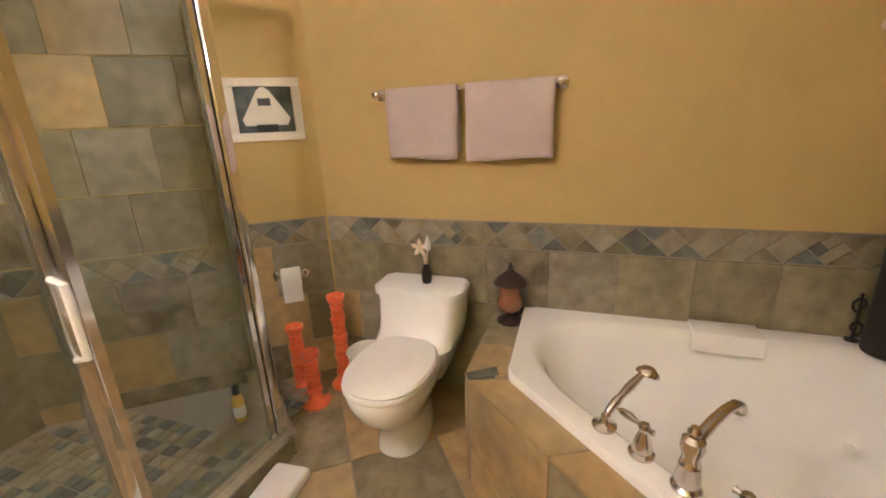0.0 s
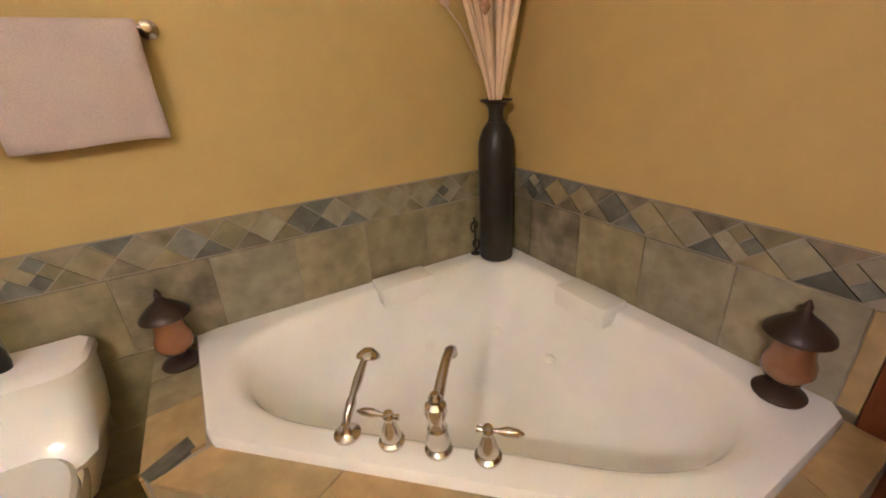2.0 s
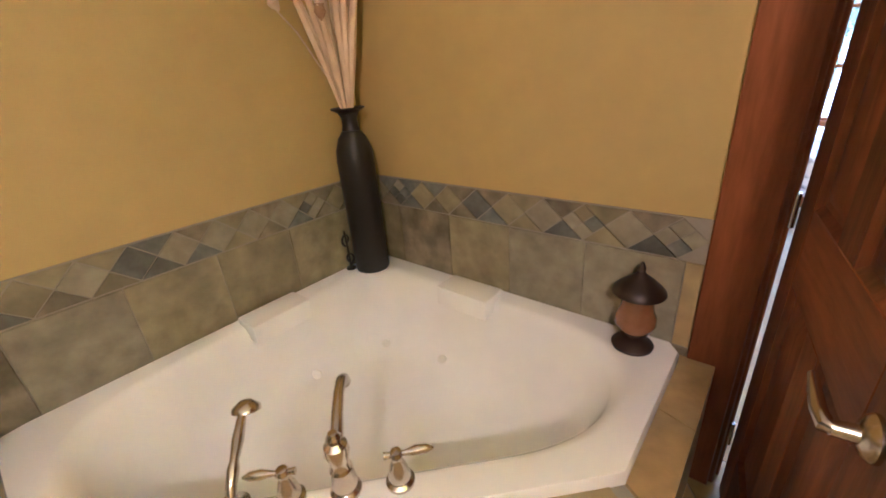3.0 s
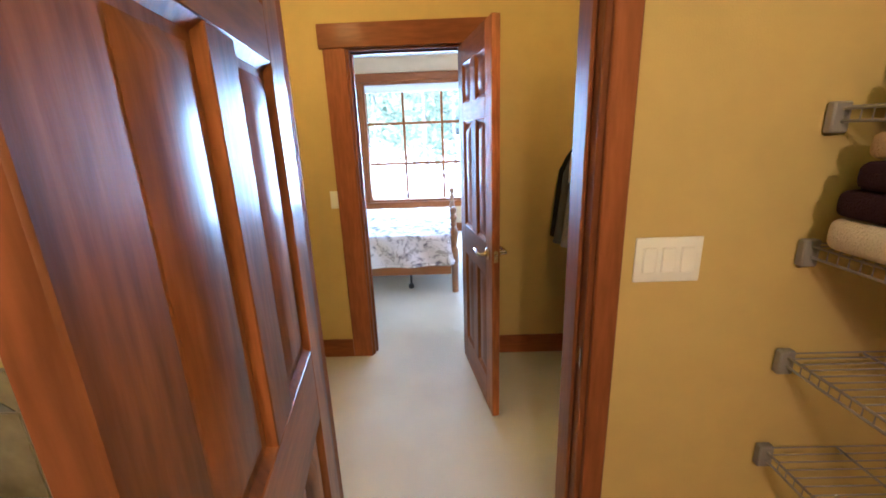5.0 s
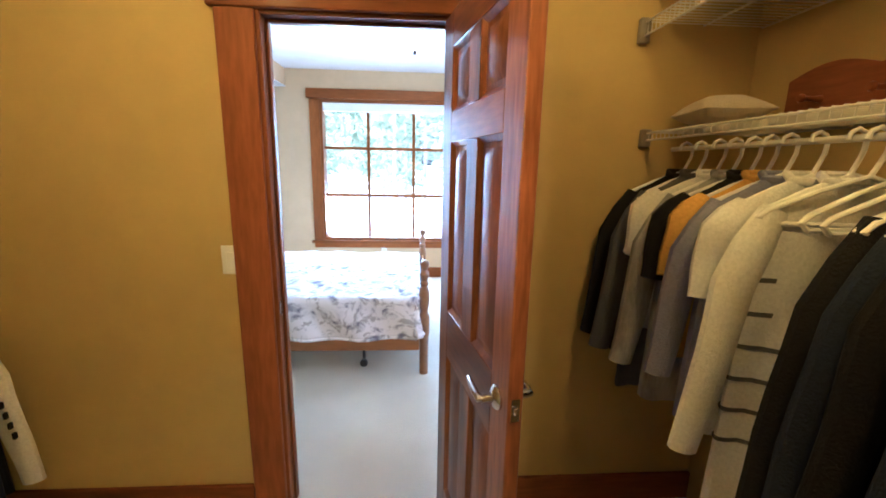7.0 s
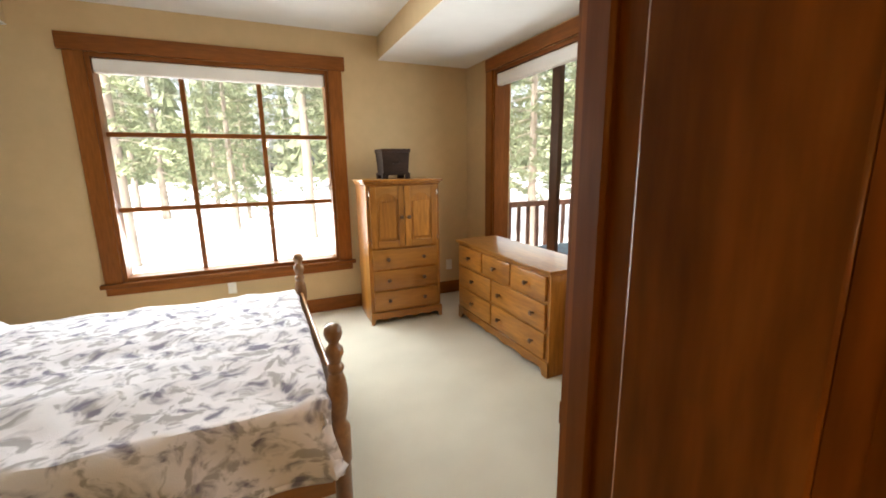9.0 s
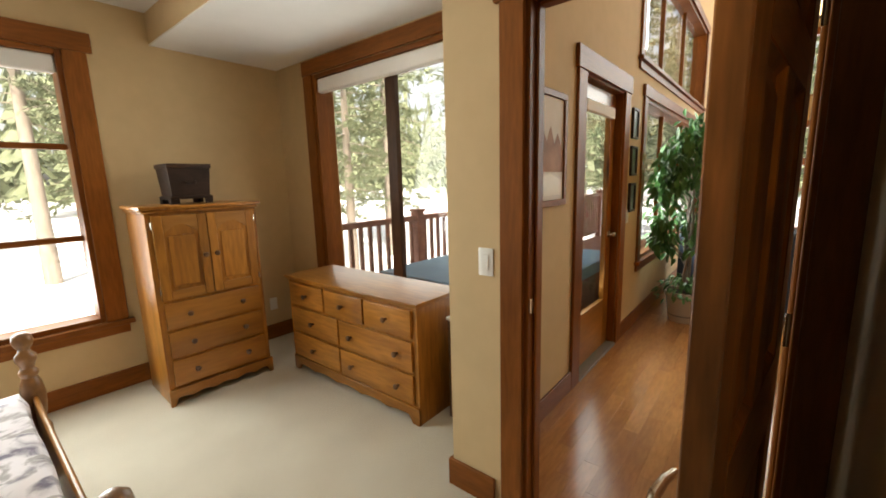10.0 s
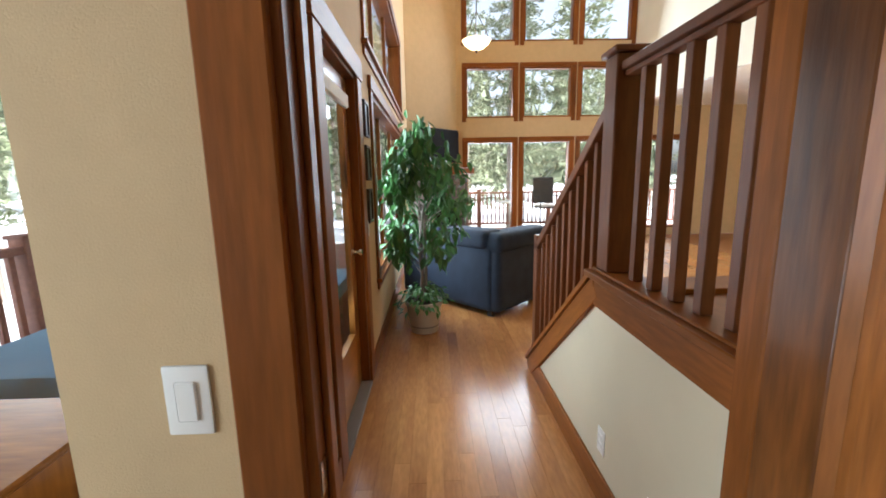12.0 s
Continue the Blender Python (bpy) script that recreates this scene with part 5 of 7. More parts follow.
# dresser, its face to -x; origin at the front corner by the doorway
dr = thing("dresser", pose(1.625, 4.195, 0), "honey pine seven-drawer dresser under the side window", "dresser")
DL, DD, DHt = 1.335, 0.41, 0.755
part("case", B(0.0, DD, 0.012, DL - 0.012, 0.09, DHt - 0.03), M_pinev, dr)
part("side_panel", B(-0.004, DD, 0.0, 0.0118, 0.0, DHt - 0.03, 0.002), M_pinev, dr)
part("side_panel", B(-0.004, DD, DL - 0.0118, DL, 0.0, DHt - 0.03, 0.002), M_pinev, dr)
bm = bmesh.new()
box(bm, -0.03, DD + 0.005, -0.02, DL + 0.02, DHt - 0.022, DHt, 0.008, 2)
part("top", bm, M_pine, dr)
part("top_moulding", B(-0.016, DD, -0.010, DL + 0.010, DHt - 0.034, DHt - 0.0225, 0.004), M_pine, dr)
zr = ((0.535, 0.705), (0.33, 0.515), (0.125, 0.31))
w3 = (DL - 0.06) / 3
for k in range(3):
    y0 = 0.03 + k * w3
    drawer_front(dr, y0 + 0.008, y0 + w3 - 0.008, zr[0][0], zr[0][1], 0.0, [y0 + w3 / 2])
for z0, z1 in zr[1:]:
    drawer_front(dr, 0.038, DL * 0.54, z0, z1, 0.0, [0.16, DL * 0.54 - 0.13])
    drawer_front(dr, DL * 0.54 + 0.016, DL - 0.038, z0, z1, 0.0, [DL * 0.77])
scallop(dr, 0.0, DL, 0.10, 0.02, "y", -0.012, M_pine)
part("plinth_moulding", B(-0.018, -0.001, 0.0, DL, 0.10, 0.115, 0.004), M_pine, dr)
wc = solid("small_box", B(1.80, 2.07, 3.88, 4.12, 0.0, 0.62, 0.006), M_knob, "dark wooden box standing beyond the dresser", "box")
part("lid_strip", B(1.795, 2.075, 3.875, 4.125, 0.6202, 0.64, 0.004), M_plastic, wc, "white strip on top")

# armoire, its face to -y, slightly turned
ar = thing("armoire", pose(0.795, 5.675, 0, 0, 0, -2), "honey pine armoire with two arched doors and three drawers", "armoire")
AW, AD, AH = 0.68, 0.46, 1.32
part("case", B(0.012, AW - 0.012, 0.0, AD, 0.09, AH - 0.03), M_pinev, ar)
part("side_panel", B(0.0, 0.0118, -0.004, AD, 0.0, AH - 0.03, 0.002), M_pinev, ar)
part("side_panel", B(AW - 0.0118, AW, -0.004, AD, 0.0, AH - 0.03, 0.002), M_pinev, ar)
bm = bmesh.new()
box(bm, -0.03, AW + 0.03, -0.035, AD + 0.005, AH - 0.022, AH, 0.008, 2)
part("top", bm, M_pine, ar)
part("cornice", B(-0.015, AW + 0.015, -0.02, AD, AH - 0.045, AH - 0.0225, 0.006), M_pine, ar)
M_pinex = mat("honey pine across", (0.26, 0.100, 0.016), 0.34, colour2=(0.41, 0.175, 0.033), scale=5, stretch=(0.14, 1, 1), fine=(50, 0.12), bump=0.04, bump_scale=90, vary=0.1, coat=0.25)
for x0, x1, kx in ((0.03, AW / 2 - 0.003, AW / 2 - 0.035), (AW / 2 + 0.003, AW - 0.03, AW / 2 + 0.035)):
    z0, z1 = 0.715, AH - 0.06
    d = part("door", B(x0, x1, -0.016, -0.001, z0, z1, 0.003), M_pinev, ar)
    for a, b in ((x0, x0 + 0.055), (x1 - 0.055, x1)):
        part("door_stile", B(a, b, -0.026, -0.016, z0, z1, 0.003), M_pinev, d)
    part("door_rail", B(x0 + 0.055, x1 - 0.055, -0.026, -0.016, z0, z0 + 0.06, 0.003), M_pinex, d)
    n, xa, xb = 16, x0 + 0.055, x1 - 0.055
    arch = [(xa, z1), (xb, z1)] + [(xb + (xa - xb) * i / n, z1 - 0.115 + 0.055 * math.sin(math.pi * i / n)) for i in range(n + 1)]
    bm = bmesh.new()
    f = bm.faces.new([bm.verts.new((x, -0.026, z)) for x, z in arch])
    rr_ = bmesh.ops.extrude_face_region(bm, geom=[f])
    bmesh.ops.translate(bm, verts=[v for v in rr_["geom"] if isinstance(v, bmesh.types.BMVert)], vec=(0, 0.010, 0))
    part("arched_rail", bm, M_pinex, d, flat=True)
    part("raised_panel", B(xa + 0.02, xb - 0.02, -0.022, -0.016, z0 + 0.085, z1 - 0.13, 0.005), M_pinev, d)
    part("knob", Lt(PKNOB, 16, Matrix.Translation((kx, -0.026, z0 + 0.27)) @ Matrix.Rotation(radians(90), 4, "X")), M_knob, d, "dark turned wooden knob")
    for hz in (z0 + 0.06, z1 - 0.06):
        part("hinge", Lt([(0.005, -0.02), (0.005, 0.02)], 8, Matrix.Translation((x0 - 0.004 if kx > x0 + 0.1 else x1 + 0.004, -0.018, hz))), M_nickel, d)
for z0, z1 in ((0.52, 0.695), (0.325, 0.50), (0.13, 0.305)):
    bm = bmesh.new()
    box(bm, 0.035, AW - 0.035, -0.020, -0.001, z0, z1, 0.008, 2)
    d = part("drawer_front", bm, M_pinex, ar)
    for k in (0.17, AW - 0.17):
        part("knob", Lt(PKNOB, 16, Matrix.Translation((k, -0.020, (z0 + z1) / 2)) @ Matrix.Rotation(radians(90), 4, "X")), M_knob, d, "dark turned wooden knob")
scallop(ar, -0.008, AW + 0.008, 0.11, 0.02, "x", -0.024, M_pinex)

# dark wooden chest on the armoire: flared body, flat lid, bracket feet
M_chest = mat("dark brown chest wood", (0.022, 0.012, 0.008), 0.55, colour2=(0.05, 0.026, 0.016), scale=10, stretch=(0.3, 1, 1), fine=(60, 0.2), spec=0.2)
tv = thing("storage_box", pose(1.13, 5.93, AH) @ Matrix.Diagonal((0.88, 1, 1.28, 1)), "dark brown wooden chest with a flat lid on the armoire", "storage box")
bm = bmesh.new()
loft(bm, [[Vector((x * w, y * d, z)) for x, y in ((-1, -1), (1, -1), (1, 1), (-1, 1))] for w, d, z in ((0.150, 0.112, 0.026), (0.152, 0.114, 0.038), (0.136, 0.100, 0.046), (0.140, 0.104, 0.10), (0.150, 0.113, 0.188))])
part("box_body", bm, M_chest, tv, flat=True)
part("lid", B(-0.158, 0.158, -0.121, 0.121, 0.1885, 0.212, 0.005, 2), M_chest, tv)
part("handle", T([(-0.035, -0.112, 0.12), (-0.030, -0.122, 0.108), (0.030, -0.122, 0.108), (0.035, -0.112, 0.12)], 0.004, 6), M_bronze, tv)
for x in (-1, 1):
    for y in (-1, 1):
        part("foot", P([(x * 0.150, y * 0.112), (x * 0.090, y * 0.112), (x * 0.110, y * 0.098), (x * 0.134, y * 0.092), (x * 0.138, y * 0.070), (x * 0.150, y * 0.060)], 0, 0.0258), M_chest, tv, flat=True)

# outlets
for nm, m in (("wall_outlet", frame_at((1.86, WY, 0.33), (-1, 0, 0))), ("wall_outlet", frame_at((-0.35, WY, 0.36), (-1, 0, 0)))):
    th = thing(nm, m, "white duplex wall outlet above the baseboard", "outlet", "wall outlets")
    part("plate", B(-0.035, 0.035, 0, 0.006, -0.057, 0.057, 0.004, 2), M_plastic, th)
    for z in (-0.02, 0.02):
        part("socket", B(-0.016, 0.016, 0.006, 0.008, z - 0.014, z + 0.014, 0.003), M_plastic, th)

# bed: four turned posts, rails, mattress, comforter; foot at x = 0.15
bed = thing("bed", pose(0, 0, 0), "pine bed with turned dark posts and low rails", "bed")
BPOST = [(0.032, 0), (0.034, 0.30), (0.040, 0.31), (0.040, 0.45), (0.034, 0.46), (0.026, 0.48), (0.030, 0.50), (0.038, 0.55), (0.040, 0.60), (0.034, 0.65), (0.024, 0.675), (0.032, 0.69), (0.032, 0.70), (0.022, 0.715), (0.026, 0.735), (0.034, 0.75),
         (0.033, 0.77), (0.020, 0.785), (0.018, 0.795), (0.028, 0.81), (0.034, 0.83), (0.030, 0.852), (0.016, 0.864), (0, 0.866)]
for y in (3.615, 5.02):
    part("foot_post", Lt([(0, 0)] + BPOST, 24, Matrix.Translation((0.155, y, 0))), M_darkpine, bed, "turned brown foot post")
    part("head_post", Lt([(0, 0)] + [(r, z if z < 0.5 else 0.5 + (z - 0.5) * 2.0) for r, z in BPOST], 24, Matrix.Translation((-1.90, y, 0))), M_darkpine, bed, "turned brown head post")
for y in (3.585, 5.02):
    part("side_rail", B(-1.87, 0.12, y - 0.014, y + 0.014, 0.20, 0.33, 0.004), M_pinex, bed)
part("foot_rail", B(0.142, 0.17, 3.65, 4.99, 0.20, 0.33, 0.004), M_pine, bed)
part("foot_panel", B(0.148, 0.166, 3.655, 4.985, 0.38, 0.60, 0.006), M_pine, bed)
part("headboard", B(-1.915, -1.885, 3.725, 4.985, 0.45, 1.02, 0.01), M_pine, bed)
part("headboard_shelf", B(-1.98, -1.80, 3.64, 5.07, 1.09, 1.115, 0.005), M_pine, bed)
part("mattress", B(-1.87, 0.10, 3.62, 5.00, 0.33, 0.56, 0.03, 2), M_white_cloth, bed)
for x, y in ((-0.30, 3.74), (-0.30, 4.9), (-1.6, 3.74)):
    leg = part("caster_leg", T([(x, y, 0.21), (x, y, 0.06)], 0.012, 8), M_blackp, bed, "black metal caster leg")
    part("caster", Lt([(0, -0.014), (0.028, -0.014), (0.030, 0), (0.028, 0.014), (0, 0.014)], 16, Matrix.Translation((x, y - 0.02, 0.030)) @ Matrix.Rotation(radians(90), 4, "X")), M_blackp, leg)

M_quilt = bpy.data.materials.new("floral comforter")
M_quilt.use_nodes = True
qn, ql = M_quilt.node_tree.nodes, M_quilt.node_tree.links
qp = qn["Principled BSDF"]
qp.inputs["Roughness"].default_value = 0.9
qp.inputs["Specular IOR Level"].default_value = 0.15
tc = qn.new("ShaderNodeTexCoord")
warp = qn.new("ShaderNodeTexNoise")
warp.inputs["Scale"].default_value = 5
ql.new(tc.outputs["Object"], warp.inputs["Vector"])
wadd = qn.new("ShaderNodeVectorMath")
wadd.operation = "MULTIPLY_ADD"
wadd.inputs[1].default_value = (0.25, 0.25, 0.25)
ql.new(warp.outputs["Color"], wadd.inputs[0])
ql.new(tc.outputs["Object"], wadd.inputs[2])


def layer(prev, scale, lo, hi, colour, detail, gate=None):
    n = qn.new("ShaderNodeTexNoise")
    n.inputs["Scale"].default_value, n.inputs["Detail"].default_value = scale, detail
    ql.new(wadd.outputs[0], n.inputs["Vector"])
    mr = qn.new("ShaderNodeMapRange")
    mr.inputs[1].default_value, mr.inputs[2].default_value = lo, hi
    ql.new(n.outputs[0], mr.inputs[0])
    mx = qn.new("ShaderNodeMix")
    mx.data_type = "RGBA"
    ql.new(mr.outputs[0], mx.inputs[0])
    if isinstance(prev, tuple):
        mx.inputs[6].default_value = (*prev, 1)
    else:
        ql.new(prev, mx.inputs[6])
    mx.inputs[7].default_value = (*colour, 1)
    return mx.outputs[2]


c1 = layer((0.74, 0.70, 0.72), 12, 0.50, 0.60, (0.52, 0.49, 0.52), 6)
c2 = layer(c1, 15, 0.53, 0.61, (0.40, 0.37, 0.37), 10)
c3 = layer(c2, 12, 0.57, 0.66, (0.20, 0.18, 0.23), 12)
ql.new(c3, qp.inputs["Base Color"])
qb, qnn = qn.new("ShaderNodeBump"), qn.new("ShaderNodeTexNoise")
qnn.inputs["Scale"].default_value = 300
qb.inputs["Strength"].default_value, qb.inputs["Distance"].default_value = 0.25, 0.005
ql.new(tc.outputs["Object"], qnn.inputs["Vector"])
ql.new(qnn.outputs[0], qb.inputs["Height"])
ql.new(qb.outputs[0], qp.inputs["Normal"])

# comforter: rolls over three sides of the mattress
bm = bmesh.new()
nx, ny = 90, 76
x0, x1, y0, y1, zt = -1.88, 0.105, 3.575, 5.045, 0.605
drop = 0.33
grid = []
for i in range(nx + 1):
    row = []
    for j in range(ny + 1):
        u = (i / nx) * (x1 - x0 + drop) + x0                         # over the foot at x1
        v = (j / ny) * (y1 - y0 + 2 * drop) + y0 - drop
        ex, lo_, hi_ = max(0, u - x1), max(0, y0 - v), max(0, v - y1)
        ey = max(lo_, hi_)
        rad = 0.05

        def roll(e):
            a = min(e / rad, math.pi / 2)
            return rad * math.sin(a), rad * (1 - math.cos(a)) + max(0, e - rad * math.pi / 2)
        ox, dx_ = roll(ex)
        oy, dy_ = roll(ey)
        cx, cy = min(u, x1) + ox * 0.55, min(max(v, y0), y1) + (oy * (1 if hi_ > 0 else -1)) * 0.7
        dz = max(dx_, dy_) if min(ex, ey) < 0.02 else max(dx_, dy_) * 0.93
        hang = min(1, max(dx_, dy_) / 0.15)
        puff = 0.022 * noise.noise(Vector((u * 3.2, v * 3.2, 0))) + 0.010 * noise.noise(Vector((u * 9, v * 9, 4))) + 0.010 * abs(noise.noise(Vector((u * 5 + v * 4, v * 3 - u * 2, 8))))
        crown = 0.03 * max(0, 1 - ((v - 4.35) / 0.75) ** 2)
        sway = 0.022 * hang * math.sin(u * 13 + v * 13 + 2 * noise.noise(Vector((u * 2, v * 2, 1))))
        px = cx + (sway if ex > 0.03 else 0) - (0.03 * hang if ex > 0.06 else 0)
        py = cy + (sway * (1 if hi_ > 0 else -1) if ey > 0.03 else 0)
        row.append(bm.verts.new((px, py, zt + (puff + crown) * (1 - hang) + puff * 0.3 * hang - dz)))
    grid.append(row)
for i in range(nx):
    for j in range(ny):
        bm.faces.new((grid[i][j], grid[i + 1][j], grid[i + 1][j + 1], grid[i][j + 1]))
edge = [grid[i][0].co.copy() for i in range(nx)] + [grid[nx][j].co.copy() for j in range(ny)] + [grid[i][ny].co.copy() for i in range(nx, -1, -1)]
cf = solid("comforter", bm, M_quilt, "white comforter with grey floral print, spread over the bed", "comforter")
sm = cf.modifiers.new("thick", "SOLIDIFY")
sm.thickness, sm.offset = 0.03, -1
part("hem", T(edge, 0.011, 6), M_quilt, cf, "stitched rolled hem")
pillow("bed_pillow", pose(-1.53, 3.98, 0.60, 0, 22, 6), 0.44, 0.60, 0.20, M_quilt, "pillow in a grey floral sham against the headboard", seed=3)
pillow("bed_pillow", pose(-1.53, 4.66, 0.62, 0, 26, -5), 0.44, 0.60, 0.21, M_quilt, "pillow in a grey floral sham against the headboard", seed=6)

# nightstand and lamp beyond the bed
ns = thing("nightstand", pose(-2.05, 5.55, 0), "small honey pine nightstand by the window wall", "nightstand")
part("case", B(-0.22, 0.22, -0.2, 0.2, 0.08, 0.56), M_pinev, ns)
part("top", B(-0.24, 0.25, -0.22, 0.22, 0.5602, 0.585, 0.006), M_pine, ns)
for x in (-0.2, 0.2):
    for y in (-0.18, 0.18):
        part("leg", B(x - 0.02, x + 0.02, y - 0.02, y + 0.02, 0, 0.0798), M_pinev, ns)
part("drawer_front", B(0.2202, 0.235, -0.17, 0.17, 0.36, 0.52, 0.005), M_pine, ns)
lm = thing("table_lamp", pose(-1.88, 5.55, 0.585), "dark table lamp with a cream drum shade", "table lamp")
part("base", Lt([(0, 0), (0.07, 0), (0.072, 0.015), (0.04, 0.03), (0.028, 0.06), (0.05, 0.12), (0.062, 0.20), (0.05, 0.28), (0.026, 0.34), (0.03, 0.36), (0.015, 0.38), (0.010, 0.50), (0, 0.50)], 24), M_black, lm)
part("shade", Lt([(0.165, 0.46), (0.135, 0.73), (0.132, 0.73), (0.162, 0.46)], 32, cap=False), mat("cream lamp shade", (0.66, 0.55, 0.40), 0.85, scale=4, bump=0.2, bump_scale=220), lm, "cream fabric shade")
part("finial", Lt([(0, 0.50), (0.006, 0.50), (0.006, 0.74), (0.012, 0.75), (0, 0.765)], 12), M_black, lm)
# bedroom ceiling bowl light
cl = thing("ceiling_light", pose(0.07, 4.5, 2.66), "frosted glass bowl ceiling light with a bronze finial", "ceiling light")
part("canopy", Lt([(0, 0), (0.10, 0), (0.10, -0.03), (0.05, -0.085), (0, -0.085)], 28), M_bronze, cl)
M_bowl = emitter("lit frosted glass", (1.0, 0.93, 0.82), 1.0)
part("bowl", Lt([(0.188, -0.080), (0.19, -0.095), (0.16, -0.145), (0.09, -0.185), (0, -0.20)], 32), M_bowl, cl, "frosted glass bowl")
part("finial", Lt([(0, -0.198), (0.018, -0.202), (0.012, -0.22), (0.014, -0.23), (0, -0.24)], 16), M_bronze, cl)


# ---- hall ----
M_stair = mat("brown stained stair wood", (0.11, 0.036, 0.013), 0.45, colour2=(0.185, 0.064, 0.022), scale=5, stretch=(1, 1, 0.15), fine=(60, 0.15), vary=0.12, coat=0.05, spec=0.25)
SY = 2.47                                                    # face of the stair wall on the hall side
stw = thing("wall_stairs", pose(0, 0, 0), "cream painted low wall under the stair rail", "wall", kind="structure")
bm = bmesh.new()
prof = [(HX1, 0.0), (3.62, 0.0), (3.62, 0.03), (2.52, 0.94), (HX1, 0.94)]
a = [bm.verts.new((x, SY, z)) for x, z in prof]
b = [bm.verts.new((x, SY - 0.12, z)) for x, z in prof]
for i in range(5):
    bm.faces.new((a[i], a[(i + 1) % 5], b[(i + 1) % 5], b[i]))
bm.faces.new(a)
bm.faces.new(b)
part("low_wall", bm, mat("cream wall paint", (0.58, 0.50, 0.35), 0.85, scale=1.5, bump=0.1, bump_scale=250), stw, flat=True)


def plank(name, p0, p1, w, h, y0, y1, mt, par, bev=0.004):
    """A board in the x, z plane from p0 to p1, h deep, between two y faces."""
    d = (Vector((p1[0], 0, p1[1])) - Vector((p0[0], 0, p0[1])))
    L = d.length
    bm = bmesh.new()
    box(bm, 0, L, y0, y1, -h / 2, h / 2, bev)
    ob = part(name, bm, mt, par)
    ob.matrix_basis = Matrix.Translation((p0[0], 0, p0[1])) @ Matrix.Rotation(-math.atan2(d.z, d.x), 4, "Y")
    return ob


plank("skirt_board", (3.66, 0.0), (2.50, 0.96), 0, 0.13, SY - 0.005, SY + 0.022, M_trimh, stw)
plank("skirt_board", (2.50, 0.93), (HX1, 0.93), 0, 0.13, SY - 0.004, SY + 0.021, M_trimh, stw)
plank("cap_board", (2.55, 1.005), (HX1, 1.005), 0, 0.03, SY - 0.14, SY + 0.05, M_trimh, stw)
plank("cap_board", (3.70, 0.07), (2.53, 1.005), 0, 0.03, SY - 0.14, SY + 0.035, M_trimh, stw)
plank("cap_moulding", (2.53, 1.026), (HX1, 1.026), 0, 0.012, SY - 0.11, SY + 0.02, M_trimh, stw)
rl = thing("stair_railing", pose(0, 0, 0), "brown stained wooden stair railing with square balusters", "railing")
part("newel", B(2.40, 2.51, SY - 0.10, SY + 0.01, 1.033, 1.885, 0.006), M_stair, rl, "square newel post")
part("newel_cap", B(2.385, 2.525, SY - 0.115, SY + 0.025, 1.885, 1.91, 0.006), M_stair, rl)
part("foot_newel", B(3.60, 3.68, SY - 0.09, SY - 0.01, 0.0, 1.02, 0.005), M_stair, rl, "square foot newel")
plank("handrail", (3.64, 0.93), (2.50, 1.72), 0, 0.05, SY - 0.08, SY - 0.01, M_stair, rl)
plank("handrail", (2.40, 1.835), (HX1, 1.835), 0, 0.032, SY - 0.085, SY - 0.005, M_stair, rl)
plank("handrail_fillet", (2.40, 1.808), (HX1, 1.808), 0, 0.02, SY - 0.07, SY - 0.02, M_stair, rl)
for i in range(10):
    x = 3.53 - i * 0.108
    f = (3.64 - x) / 1.14
    part("baluster", B(x - 0.017, x + 0.017, SY - 0.062, SY - 0.028, 0.115 + 0.90 * (3.62 - x) / 1.10 - 0.01, 0.905 + 0.79 * f - 0.003, 0.003), M_stair, rl)
for i in range(6):
    x = 2.27 - i * 0.128
    part("baluster", B(x - 0.019, x + 0.019, SY - 0.064, SY - 0.026, 1.033, 1.80, 0.003), M_stair, rl)
baseboard("b", [(HX1, SY), (3.60, SY)], 1)
for ox in (2.385, 1.97):
    th = thing("wall_outlet", frame_at((ox, SY, 0.28), (1, 0, 0)), "white duplex wall outlet under the stair rail", "outlet", "wall outlets")
    part("plate", B(-0.035, 0.035, 0, 0.006, -0.057, 0.057, 0.004, 2), M_plastic, th)
    for z in (-0.02, 0.02):
        part("socket", B(-0.016, 0.016, 0.006, 0.008, z - 0.014, z + 0.014, 0.003), M_plastic, th)
# stair flight behind the low wall
fl = thing("stairs", pose(0, 0, 0), "wooden stair flight behind the low wall", "stairs", kind="structure")
for i in range(6):
    part("step", B(3.55 - 0.2 * (i + 1), 3.55 - 0.2 * i, 1.45, SY - 0.125, 0, 0.165 * (i + 1) - 0.02, 0.004), M_trimh, fl)
part("landing", B(HX1 + 0.15, 2.345, 1.25, SY - 0.125, 0, 0.95), M_trimh, fl)

# deck door in the hall
f4 = casing_set("door_frame_4", 2.66, 3.52, 2.08, "x", HY, SE, stop=None, sides=(1, 0))
gd = thing("door_4", pose(0, 0, 0), "closed stained wooden deck door with one tall glass pane", "door", kind="structure")
for a0, a1, z0, z1 in ((2.685, 2.80, 0.02, 2.05), (3.38, 3.495, 0.02, 2.05)):
    part("stile", B(a0, a1, HY + 0.055, HY + 0.095, z0, z1, 0.003), M_pinev, gd)
for z0, z1 in ((0.02, 0.42), (1.93, 2.05)):
    part("rail", B(2.80, 3.38, HY + 0.055, HY + 0.095, z0, z1, 0.003), M_pinex, gd)
g = part("pane", B(2.80, 3.38, HY + 0.072, HY + 0.078, 0.42, 1.93), M_glass, gd)
g.visible_shadow = False
part("roller_blind", B(2.79, 3.39, HY + 0.02, HY + 0.054, 1.86, 1.94, 0.008), M_blind, gd)
